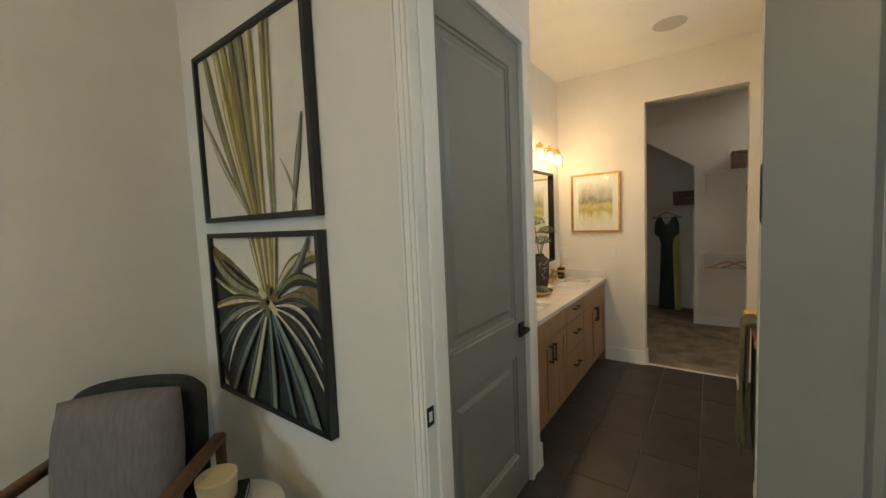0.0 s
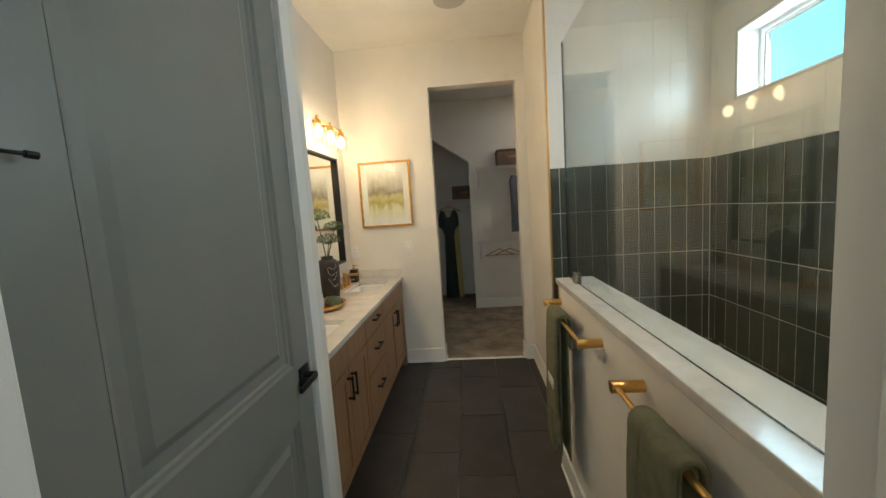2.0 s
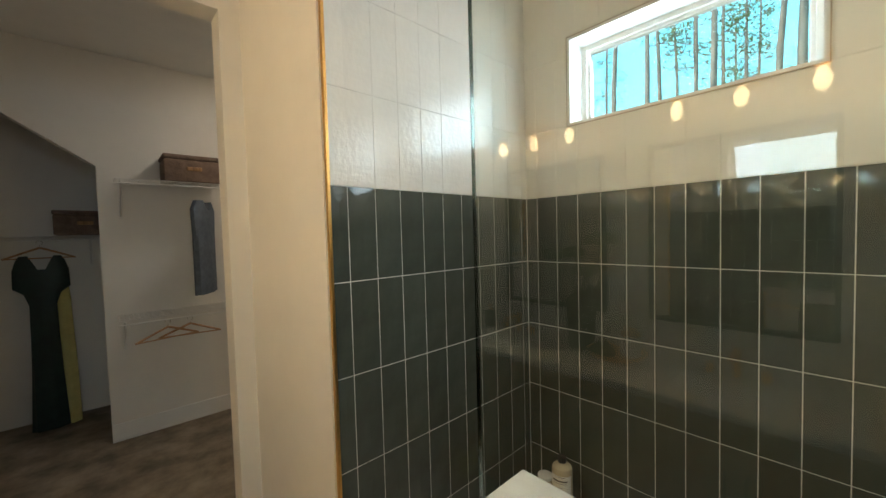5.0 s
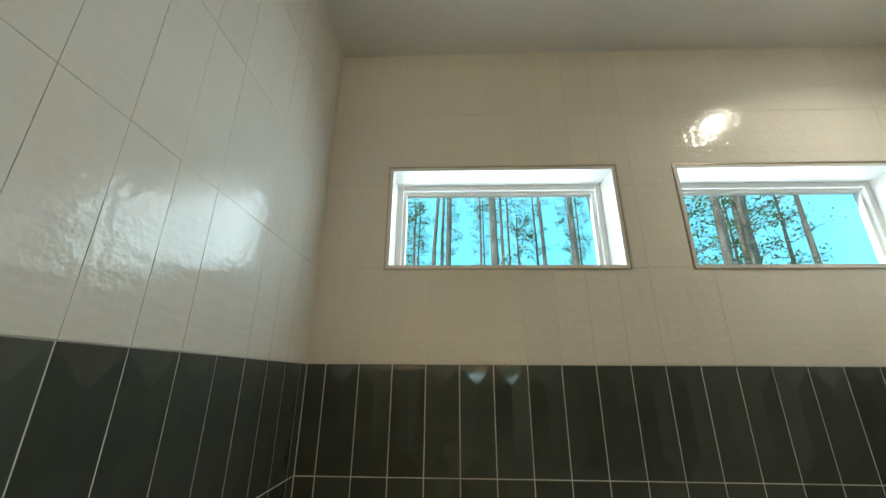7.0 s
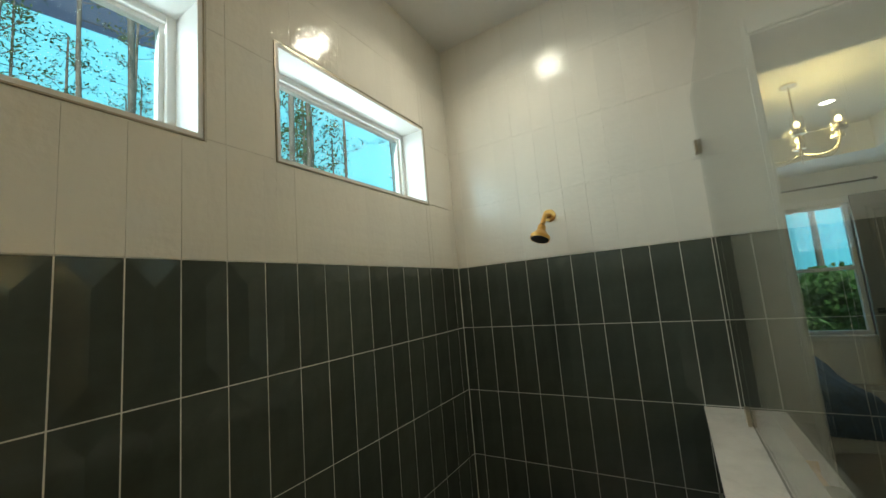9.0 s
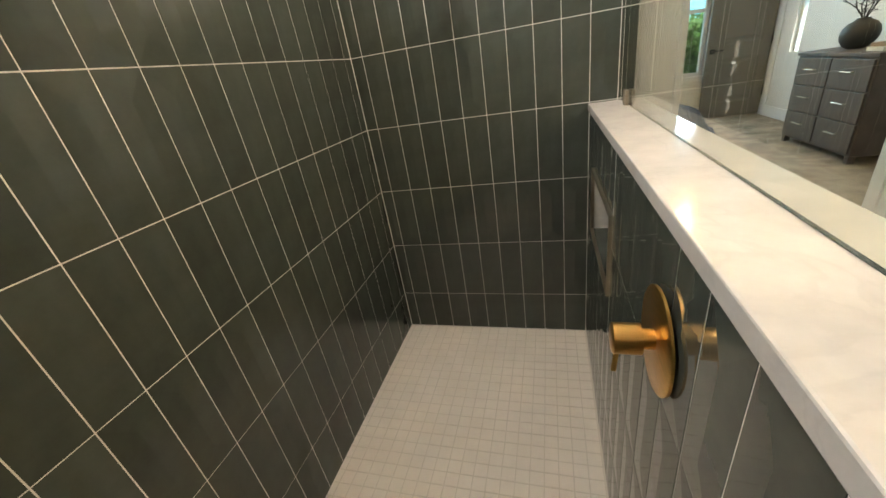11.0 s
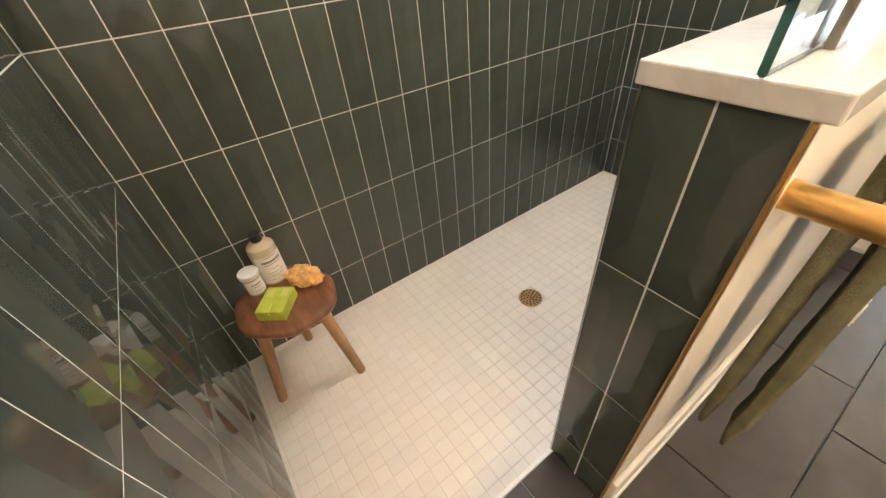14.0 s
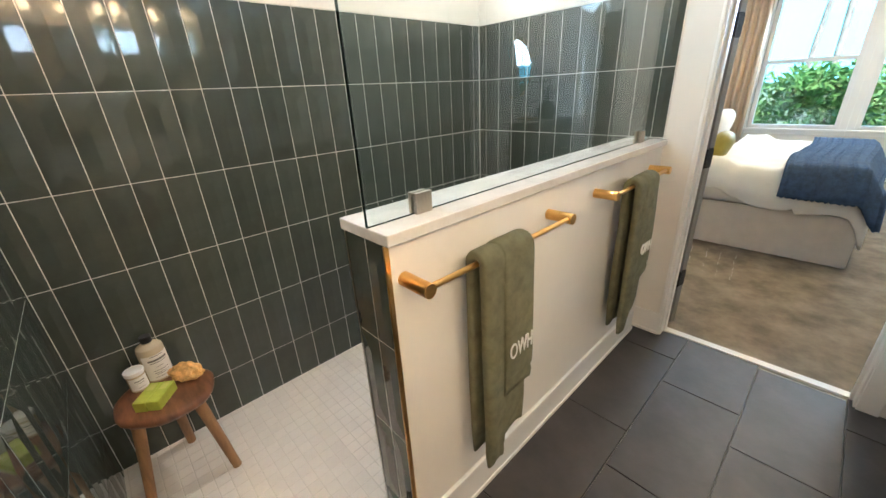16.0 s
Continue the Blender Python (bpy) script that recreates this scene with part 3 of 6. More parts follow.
td = panel_door("door_1", DY1 - DY0 - 0.008, DZ - 0.007, M["doorpaint"], "closed grey two-panel toilet room door with a black lever", ((0.20, 0.755), (0.945, 2.245)), hinge_stile=0.155)
lever(td, DY1 - DY0 - 0.068, 0.892, 0.0, -1, -1)
td.matrix_world = pose(XT - 0.003, DY0 + 0.004, 0.006, 0, 0, 90)
bm = B()
rod(bm, (0.052, -0.001, 1.556), (0.048, -0.014, 1.554), 0.009, 0.008, 14)
rod(bm, (0.048, -0.014, 1.554), (0.080, -0.020, 1.552), 0.003, seg=10)
rod(bm, (0.080, -0.020, 1.552), (0.094, -0.022, 1.551), 0.0055, seg=10)
part("hinge_stop", bm, M["black"], td, "black hinge-pin door stop", True)
# entrance door, swung wide open into the bedroom
def hinge_leaf(bm, w, h, r, t):
    """A thin plate with two rounded corners: local x the thickness, y across from the pin, z up."""
    pts = [(0, -h), (0, h)]
    for c, a0 in ((h - r, 90), (-h + r, 0)):
        for k in range(6):
            a = math.radians(a0 - 18 * k)
            pts.append((w - r + r * math.cos(a), c + r * math.sin(a)))
    lo, hi = [bm.verts.new((0, y, z)) for y, z in pts], [bm.verts.new((t, y, z)) for y, z in pts]
    bm.faces.new(lo)
    bm.faces.new(hi)
    for k in range(len(pts)):
        j = (k + 1) % len(pts)
        bm.faces.new((lo[k], lo[j], hi[j], hi[k]))
    for y, z in ((w * 0.62, h * 0.72), (w * 0.34, 0), (w * 0.62, -h * 0.72)):
        rod(bm, (t, y, z), (t + 0.0012, y, z), 0.0042, 0.003, 10)


HINGES = (0.30, 0.95, 1.508, 2.2)
ed = panel_door("door_2", 0.71, OZ - 0.02, M["doorpaint"], "grey two-panel bathroom door swung wide open into the bedroom", ((0.20, 0.755), (0.945, 2.245)))
lever(ed, 0.65, 0.885, 0.0, -1, -1)
lever(ed, 0.65, 0.885, 0.036, 1, -1)
for hz in HINGES:
    bm = B()
    hinge_leaf(bm, 0.035, 0.048, 0.013, 0.0018)
    o = part("hinge", bm, M["black"], ed, "black round-cornered hinge leaf")
    o.matrix_local = pose(-0.0004, 0.036, hz - 0.012, 0, 0, 180)
ed.matrix_world = pose(-0.040, 0.721, 0.012, 0, 0, -20)
jt = thing("door_hardware", (OX1 - 0.004, YW - 0.013, 0), "black door hinges and strike plate on the white jamb", "hinge", kind="structure")
for hz in HINGES:
    bm = B()
    hinge_leaf(bm, 0.038, 0.048, 0.013, 0.0018)
    o = part("hinge_leaf", bm, M["black"], jt, "black hinge leaf with round corners")
    o.matrix_local = pose(0.0002, 0.004, hz, 0, 0, 0) @ Matrix.Diagonal((-1, 1, 1, 1))
    bm = B()
    for k in range(5):
        rod(bm, (-0.004, -0.002, hz - 0.045 + k * 0.018), (-0.004, -0.002, hz - 0.0275 + k * 0.018), 0.0062, seg=14)
    part("hinge_knuckle", bm, M["black"], jt, "", True)
bm = B()
box(bm, OX0 - OX1 + 0.008, OX0 - OX1 + 0.0105, 0.004, 0.036, 0.888, 0.946, 0.001)
sp = part("strike_plate", bm, M["black"], jt, "black strike plate")
bm = B()
box(bm, OX0 - OX1 + 0.0103, OX0 - OX1 + 0.0110, 0.012, 0.027, 0.902, 0.932)
part("strike_hole", bm, M["plastic"], sp)


# ---- shower windows ----
def small_window(name, y0, y1):
    w = thing(name, (XW + 0.01, (y0 + y1) / 2, WZ0), "short wide white-framed shower window looking onto pines", "window", kind="structure")
    a, b, h = y0 - (y0 + y1) / 2, y1 - (y0 + y1) / 2, WZ1 - WZ0
    bm = B()
    box(bm, -0.011, 0.15, a - 0.001, a + 0.012, 0, h)
    box(bm, -0.011, 0.15, b - 0.012, b + 0.001, 0, h)
    box(bm, -0.011, 0.15, a + 0.012, b - 0.012, h - 0.012, h + 0.001)
    box(bm, -0.011, 0.15, a + 0.012, b - 0.012, -0.001, 0.012)
    part("reveal", bm, M["trim"], w, "white painted window reveal")
    bm = B()
    for s0, s1, q0, q1 in ((a, a + 0.034, 0, h), (b - 0.034, b, 0, h), (a + 0.034, b - 0.034, 0, 0.026), (a + 0.034, b - 0.034, h - 0.034, h)):
        box(bm, 0.105, 0.15, s0, s1, q0, q1, 0.003)
    part("window_frame", bm, M["trim"], w, "white vinyl frame")
    bm = B()
    for s0, s1, q0, q1 in ((a + 0.030, a + 0.048, 0.024, h - 0.030), (b - 0.048, b - 0.030, 0.024, h - 0.030), (a + 0.048, b - 0.048, 0.024, 0.038), (a + 0.048, b - 0.048, h - 0.048, h - 0.030)):
        box(bm, 0.118, 0.142, s0, s1, q0, q1, 0.002)
    part("sash", bm, M["trim"], w, "narrow white sash")
    bm = B()
    box(bm, 0.128, 0.132, a + 0.044, b - 0.044, 0.034, h - 0.044)
    g = part("pane", bm, M["pane"], w, "clear window pane")
    g.visible_shadow = False
    bm = B()
    for s0, s1, q0, q1 in ((a - 0.004, a, -0.004, h + 0.004), (b, b + 0.004, -0.004, h + 0.004), (a, b, -0.004, 0), (a, b, h, h + 0.004)):
        box(bm, -0.013, -0.005, s0, s1, q0, q1)
    part("edge_trim", bm, M["nickel"], w, "thin bronze tile edge trim")
    return w


small_window("window_1", *WIN[0])
small_window("window_2", *WIN[1])


def sash_window(name, x0, x1):
    w = thing(name, ((x0 + x1) / 2, -4.2, BZ0), "tall white double-hung bedroom window over a garden", "window", kind="structure")
    a, b, h = x0 - (x0 + x1) / 2, x1 - (x0 + x1) / 2, BZ1 - BZ0
    bm = B()
    for u0, u1, q0, q1 in ((a, a + 0.05, 0, h), (b - 0.05, b, 0, h), (a + 0.05, b - 0.05, 0, 0.05), (a + 0.05, b - 0.05, h - 0.05, h), (a + 0.05, b - 0.05, h / 2 - 0.025, h / 2 + 0.025)):
        box(bm, u0, u1, -0.13, -0.06, q0, q1, 0.003)
    part("window_frame", bm, M["trim"], w, "white vinyl frame")
    bm = B()
    for u0, u1, q0, q1 in ((a - 0.07, a, -0.07, h + 0.07), (b, b + 0.07, -0.07, h + 0.07), (a, b, -0.07, 0), (a, b, h, h + 0.07)):
        box(bm, u0, u1, -0.06, 0.016, q0, q1, 0.003)
    part("window_casing", bm, M["trim"], w)
    bm = B()
    box(bm, a - 0.07, b + 0.07, -0.01, 0.045, -0.02, 0.005, 0.003)
    part("window_sill", bm, M["trim"], w)
    for q0, q1 in ((0.05, h / 2 - 0.025), (h / 2 + 0.025, h - 0.05)):
        bm = B()
        box(bm, a + 0.05, b - 0.05, -0.10, -0.096, q0, q1)
        part("pane", bm, M["pane"], w).visible_shadow = False


sash_window("window_3", *BW[0])
sash_window("window_4", *BW[1])
bm = B()
box(bm, -2.56, -2.50, SLY0, SLY0 + 0.03, SLZ0, SLZ1)
box(bm, -2.56, -2.50, SLY1 - 0.03, SLY1, SLZ0, SLZ1)
box(bm, -2.56, -2.50, SLY0 + 0.03, SLY1 - 0.03, 1.36, 1.40)
solid("window_5", bm, M["trim"], "narrow white bedroom window beside the door", "window", "structure")

# ---- shower fittings ----
bm = B()
box(bm, 0.181, 0.189, 0.912, 2.536, 1.052, 2.215, 0.001)
screen = thing("glass_screen", (0, 0, 0), "frameless clear glass shower screen standing on the half wall", "glass screen")
part("pane", bm, M["glass"], screen)
bm = B()
box(bm, 0.1808, 0.1892, 2.5362, 2.5372, 1.052, 2.215)
part("edge", bm, M["glassedge"], screen, "green polished glass edge")
bm = B()
box(bm, 0.1825, 0.1872, 0.912, 2.5365, 1.0503, 1.0519)
part("bottom_edge", bm, M["seal"], screen, "dark green lower glass edge")
for cy in (2.385, 1.07):
    bm = B()
    box(bm, 0.170, 0.1805, cy - 0.024, cy + 0.024, 1.0505, 1.100, 0.001)
    box(bm, 0.1895, 0.200, cy - 0.024, cy + 0.024, 1.0505, 1.100, 0.001)
    box(bm, 0.1805, 0.1895, cy - 0.024, cy + 0.024, 1.0505, 1.0518)
    part("glass_clip", bm, M["nickel"], screen, "square brushed bronze glass clip")
bm = B()
box(bm, 0.170, 0.1805, 0.8925, 0.935, 1.995, 2.045, 0.001)
box(bm, 0.1895, 0.200, 0.8925, 0.935, 1.995, 2.045, 0.001)
part("glass_clip", bm, M["nickel"], screen, "square brushed bronze glass clip")

sh = thing("wall_shower", (0.786, YN - 0.001, 1.862), "brushed brass round shower head on a short wall arm", "shower head")
bm = B()
rod(bm, (0, 0.000, 0), (0, 0.008, 0), 0.030, 0.028, 28)
part("flange", bm, M["brass"], sh, "", True)
bm = B()
rod(bm, (0, 0.006, 0), (0.004, 0.062, -0.010), 0.011, seg=16)
rod(bm, (0.004, 0.060, -0.010), (0.012, 0.092, -0.052), 0.011, seg=16)
ball(bm, (0.004, 0.061, -0.010), 0.0112)
part("arm", bm, M["brass"], sh, "", True)
bm = B()
d = Vector((0.14, 0.38, -0.92)).normalized()
c = Vector((0.013, 0.094, -0.058))
rod(bm, c, c + d * 0.030, 0.017, 0.020, 24)
rod(bm, c + d * 0.026, c + d * 0.052, 0.022, 0.042, 32)
rod(bm, c + d * 0.052, c + d * 0.066, 0.043, 0.042, 32)
part("shower_head", bm, M["brass"], sh, "", True)
bm = B()
rod(bm, c + d * 0.066, c + d * 0.0675, 0.037, 0.037, 32)
part("nozzle_plate", bm, M["slot"], sh, "dark nozzle plate")

va = thing("shower_valve", (PX1 + 0.008, 2.092, 0.845), "brushed brass shower valve with a round plate and lever", "shower valve")
bm = B()
rod(bm, (0, 0, 0), (0.004, 0, 0), 0.084, 0.084, 48)
rod(bm, (0.004, 0, 0), (0.006, 0, 0), 0.084, 0.081, 48)
part("plate", bm, M["brass"], va, "", True)
bm = B()
rod(bm, (0.006, 0, 0), (0.028, 0, 0), 0.016, seg=28)
rod(bm, (0.024, 0, 0), (0.064, 0, 0), 0.0245, seg=36)
rod(bm, (0.064, 0, 0), (0.066, 0, 0), 0.0245, 0.022, seg=36)
part("knob", bm, M["brass"], va, "", True)
bm = B()
rod(bm, (0.056, 0, -0.020), (0.060, 0.002, -0.064), 0.0042, seg=14)
part("lever", bm, M["brass"], va, "", True)

ni = thing("shower_niche", (PX1, NY0, NZ0), "recessed dark tiled niche with a thin metal frame", "niche", kind="structure")
bm = B()
L, Hn = NY1 - NY0, NZ1 - NZ0
for a, b, q0, q1 in ((-0.004, 0.005, -0.004, Hn + 0.004), (L - 0.005, L + 0.004, -0.004, Hn + 0.004), (0.005, L - 0.005, -0.004, 0.005), (0.005, L - 0.005, Hn - 0.005, Hn + 0.004)):
    box(bm, -0.002, 0.0105, a, b, q0, q1)
part("frame", bm, M["nickel"], ni, "thin metal edge trim")
bm = B()
box(bm, -0.089, -0.082, 0.001, L - 0.001, 0.001, Hn - 0.001)
part("back", bm, M["darktile"], ni)
bm = B()
box(bm, -0.082, 0.0, 0.005, L - 0.005, 0.0005, 0.005)
part("shelf", bm, M["darktile"], ni)

dr = thing("shower_drain", (0.808, 2.075, PAN), "round brushed brass drain grate in the mosaic floor", "drain")
bm = B()
rod(bm, (0, 0, 0.0005), (0, 0, 0.005), 0.052, 0.050, 40)
part("grate", bm, M["bronze"], dr, "", True)
bm = B()
for ring, cnt in ((0.0, 1), (0.0145, 6), (0.0275, 11), (0.041, 16)):
    for k in range(cnt):
        a = 2 * math.pi * k / cnt
        rod(bm, (ring * math.cos(a), ring * math.sin(a), 0.0046), (ring * math.cos(a), ring * math.sin(a), 0.0056), 0.0052, seg=10)
part("drain_holes", bm, M["slot"], dr, "dark round holes")

# ---- stool and what stands on it ----
ST = (1.068, 2.967)
SZ = 0.325
st = thing("stool", (ST[0], ST[1], PAN), "low three-legged stool with a thick rounded walnut seat", "stool")
bm = B()
vs = []
lathe(bm, [(0.02, -0.052), (0.120, -0.050), (0.146, -0.040), (0.158, -0.022), (0.160, -0.010), (0.152, -0.002), (0.140, 0.0), (0.02, 0.0)], (0, 0, SZ - PAN), 44)
for v in bm.verts:
    a = math.atan2(v.co.y, v.co.x)
    f = 1 + 0.05 * math.sin(2 * a + 0.6) + 0.035 * math.sin(3 * a + 2) + 0.02 * math.sin(7 * a)
    v.co.x, v.co.y = v.co.x * f, v.co.y * f
part("seat", bm, M["stool"], st, "", True, 60)
for fx, fy in ((1.040, 3.132), (0.962, 2.845), (1.248, 2.955)):
    bm = B()
    fx, fy = fx - ST[0], fy - ST[1]
    rod(bm, (fx, fy, 0.001), (fx * 0.62, fy * 0.62, SZ - PAN - 0.045), 0.017, 0.021, 14)
    for v in bm.verts:
        v.co.x += 0.002 * math.sin(40 * v.co.z)
    part("leg", bm, M["stoolleg"], st, "", True)

bo = thing("lotion_bottle", (1.182, 2.962, SZ), "clear pump-size bottle of amber wash with a white label", "bottle")
bm = B()
lathe(bm, [(0.040, 0.0), (0.044, 0.004), (0.044, 0.132), (0.041, 0.143), (0.030, 0.152), (0.017, 0.156), (0.016, 0.162)], seg=36)
part("body", bm, M["lotion"], bo, "", True, 30)
bm = B()
lathe(bm, [(0.018, 0.162), (0.019, 0.164), (0.019, 0.186), (0.017, 0.188)], seg=28)
part("cap", bm, M["matteblack"], bo, "black screw cap", True, 30)


def wrap_label(bm, r, z0, z1, a0, a1, n=16):
    rows = []
    for k in range(n + 1):
        a = a0 + (a1 - a0) * k / n
        rows.append((bm.verts.new((r * math.cos(a), r * math.sin(a), z0)), bm.verts.new((r * math.cos(a), r * math.sin(a), z1))))
    for p, q in zip(rows, rows[1:]):
        bm.faces.new((p[0], q[0], q[1], p[1]))


FACE = math.radians(-165)
bm = B()
wrap_label(bm, 0.0445, 0.010, 0.118, FACE - 1.2, FACE + 1.2)
lb = part("label", bm, M["labelpaper"], bo, "white paper label with grey print", True)
bm = B()
for z0, z1, wd in ((0.112, 0.1145, 0.5), (0.092, 0.100, 0.75), (0.084, 0.0865, 0.65), (0.066, 0.068, 0.3), (0.050, 0.052, 0.6), (0.040, 0.0418, 0.55), (0.034, 0.0356, 0.45), (0.022, 0.0236, 0.6)):
    wrap_label(bm, 0.0449, z0, z1, FACE - wd, FACE + wd, 10)
part("print", bm, M["print"], lb, "rows of grey print", True)

ja = thing("candle_jar", (1.152, 3.030, SZ), "small frosted jar with a white lid", "jar")
bm = B()
lathe(bm, [(0.026, 0), (0.029, 0.004), (0.029, 0.068), (0.027, 0.072)], seg=32)
part("body", bm, M["lotion"], ja, "", True, 30)
bm = B()
lathe(bm, [(0.031, 0.070), (0.0325, 0.072), (0.0325, 0.084), (0.031, 0.086)], seg=32)
part("lid", bm, M["ceramic"], ja, "white lid", True, 30)
bm = B()
wrap_label(bm, 0.0295, 0.010, 0.062, FACE - 1.2, FACE + 1.2)
lb = part("label", bm, M["labelpaper"], ja, "white paper label", True)
bm = B()
for z0, z1, wd in ((0.046, 0.050, 0.55), (0.038, 0.040, 0.4), (0.020, 0.0215, 0.5)):
    wrap_label(bm, 0.0299, z0, z1, FACE - wd, FACE + wd, 8)
part("print", bm, M["print"], lb, "", True)

for k, (sx, sy, rz) in enumerate(((1.014, 2.978, 52), (1.040, 3.013, 52))):
    sb = thing("soap_bar", (sx - 0.0, sy, SZ), "lime green wrapped soap bar lying beside its twin", "soap", "soap bars", rz=rz - 90)
    bm = B()
    box(bm, -0.053, 0.053, -0.0215, 0.0215, 0, 0.040, 0.003)
    part("bar", bm, M["soap"], sb)
    bm = B()
    box(bm, 0.010, 0.046, -0.012, 0.012, 0.0401, 0.0405)
    part("sticker", bm, M["soapmark"], sb, "paler printed patch")

spg = B()
vs = ball(spg, (0, 0, 0), 1.0, 4)
for v in spg.verts:
    n = v.co.normalized()
    f = 1 + 0.20 * noise.noise(n * 2.2) + 0.12 * noise.noise(n * 6.5) - 0.10 * max(0, noise.noise(n * 13) - 0.1)
    v.co = Vector((n.x * 0.064 * f, n.y * 0.040 * f, max(-0.028, n.z * 0.034 * f)))
so = solid("sea_sponge", spg, M["sponge"], "orange natural sea sponge with open pores", "sponge", smooth=True)
so.matrix_world = pose(1.083, 2.885, SZ + 0.028, 0, 0, 40)


# ---- towel bars and towels ----
def towel_bar(y0, y1):
    t = thing("towel_bar", (PX0 - 0.004, (y0 + y1) / 2, 0.932), "brushed brass towel bar with two round posts on the half wall", "towel bar", "towel bars")
    h = (y1 - y0) / 2
    for y in (-h, h):
        bm = B()
        rod(bm, (0, y, 0), (-0.088, y, 0), 0.017, seg=28)
        part("post", bm, M["brass"], t, "", True)
    bm = B()
    rod(bm, (-0.074, -h, 0), (-0.074, h, 0), 0.0075, seg=18)
    part("bar", bm, M["brass"], t, "", True)


towel_bar(1.905, 2.492)
towel_bar(1.035, 1.582)


def towel(y0, y1, seed, split, mono_y):
    """A folded hand towel over the bar: a thick rolled edge fold, a long under layer and a short front flap."""
    t = thing("hand_towel", (PX0 - 0.004 - 0.074, (y0 + y1) / 2, 0.932), "folded olive terry hand towel with a white monogram over the bar", "towel", "hand towels")
    yc = (y0 + y1) / 2
    layers = (("edge_fold", split - 0.012, y1, -0.665, -0.64, 0.022, 0.014, 0.004),
              ("under_fold", y0 + 0.010, split + 0.010, -0.600, -0.63, 0.015, 0.007, 0.005),
              ("front_flap", y0, split - 0.004, -0.425, -0.12, 0.030, 0.009, 0.0015))
    for name, a, b, f, zb, r, th, wave in layers:
        bm = B()
        path = []
        for i in range(29):
            u = i / 28
            path.append((-r - 0.010 * math.sin((1 - u) * 2.0), f * (1 - u), -1.0, 0.0))
        for i in range(1, 8):
            q = math.pi * i / 8
            path.append((-r * math.cos(q), r * math.sin(q), -math.cos(q), math.sin(q)))
        for i in range(15):
            path.append((r, zb * i / 14, 1.0, 0.0))
        rings = []
        half, mid = (b - a) / 2, (a + b) / 2 - yc
        last = len(path) - 1
        for i, (px, pz, nx, nz) in enumerate(path):
            low = max(0.0, -pz)
            edge = min(1.0, 0.45 + 0.28 * min(i, last - i))
            ring = []
            for k in range(36):
                w = 2 * math.pi * k / 36
                cy, cn = math.cos(w), math.sin(w)
                yy = math.copysign(abs(cy) ** 0.42, cy)
                nn = math.copysign(abs(cn) ** 0.55, cn) * th * edge
                ripple = wave * math.sin(yy * 3.1 + seed + pz * 2.3) * min(1.0, low * 3) + 0.0035 * noise.noise(Vector((yy * 1.7 + seed, pz * 9, r * 50)))
                hem = -0.004 if 0.045 < abs(pz - f) < 0.060 and nx < 0 else 0.0
                flare = 1 + 0.10 * low * math.sin(seed * 2 + pz * 5)
                off = (nn + hem * (cn > 0)) + (ripple if nx < 0 else -ripple * 0.3)
                zz = pz + nz * off + (0.007 * math.sin(yy * 2.2 + seed) if low > 0.25 else 0)
                ring.append(bm.verts.new((min(px + nx * off, 0.066), mid + half * yy * flare - 0.018 * low * low, zz)))
            rings.append(ring)
        for p, q in zip(rings, rings[1:]):
            for k in range(36):
                bm.faces.new((p[k], p[(k + 1) % 36], q[(k + 1) % 36], q[k]))
        bm.faces.new(rings[0])
        bm.faces.new(rings[-1])
        part(name, bm, M["towel"], t, "", True, 180)
    cu = bpy.data.curves.new("lettering", "FONT")
    cu.body, cu.size, cu.extrude, cu.align_x = "OWH", 0.070, 0.0040, "CENTER"
    tmp = bpy.data.objects.new("lettering", cu)
    scene.collection.objects.link(tmp)
    me = bpy.data.meshes.new_from_object(tmp.evaluated_get(bpy.context.evaluated_depsgraph_get()))
    bpy.data.objects.remove(tmp)
    for v in me.vertices:
        v.co.x *= 0.58
    me.materials.clear()
    me.materials.append(M["thread"])
    mo = new("monogram", me)
    mo.parent = t
    mo.matrix_local = pose(-0.0480, mono_y - yc, -0.300, 90, 0, -90)
    tagged(mo, "white embroidered letters")


towel(2.146, 2.340, 1.3, 2.276, 2.208)
towel(1.232, 1.432, 3.1, 1.366, 1.300)

# ---- vanity ----
VX0, VX1 = XV + 0.002, -0.995


def pull(bm, y, z, length, vertical):
    o = 0.03
    if vertical:
        box(bm, VX1 + 0.018 + o - 0.006, VX1 + 0.018 + o + 0.004, y - 0.005, y + 0.005, z - length / 2, z + length / 2, 0.002)
        for s in (-1, 1):
            box(bm, VX1 + 0.018, VX1 + 0.018 + o, y - 0.005, y + 0.005, z + s * (length / 2 - 0.010) - 0.005, z + s * (length / 2 - 0.010) + 0.005)
    else:
        box(bm, VX1 + 0.018 + o - 0.006, VX1 + 0.018 + o + 0.004, y - length / 2, y + length / 2, z - 0.005, z + 0.005, 0.002)
        for s in (-1, 1):
            box(bm, VX1 + 0.018, VX1 + 0.018 + o, y + s * (length / 2 - 0.010) - 0.005, y + s * (length / 2 - 0.010) + 0.005, z - 0.005, z + 0.005)


def carcass(bm, y0, y1):
    box(bm, VX0, VX1, y0 + 0.001, y1 - 0.001, 0.10, 0.66)
    box(bm, VX1 - 0.02, VX1, y0 + 0.001, y1 - 0.001, 0.66, 0.813)
    for ys in (y0 + 0.001, y1 - 0.019):
        box(bm, VX0, VX1 - 0.02, ys, ys + 0.018, 0.66, 0.813)
    box(bm, VX0, VX1 - 0.06, y0 + 0.001, y1 - 0.001, 0.0, 0.10)


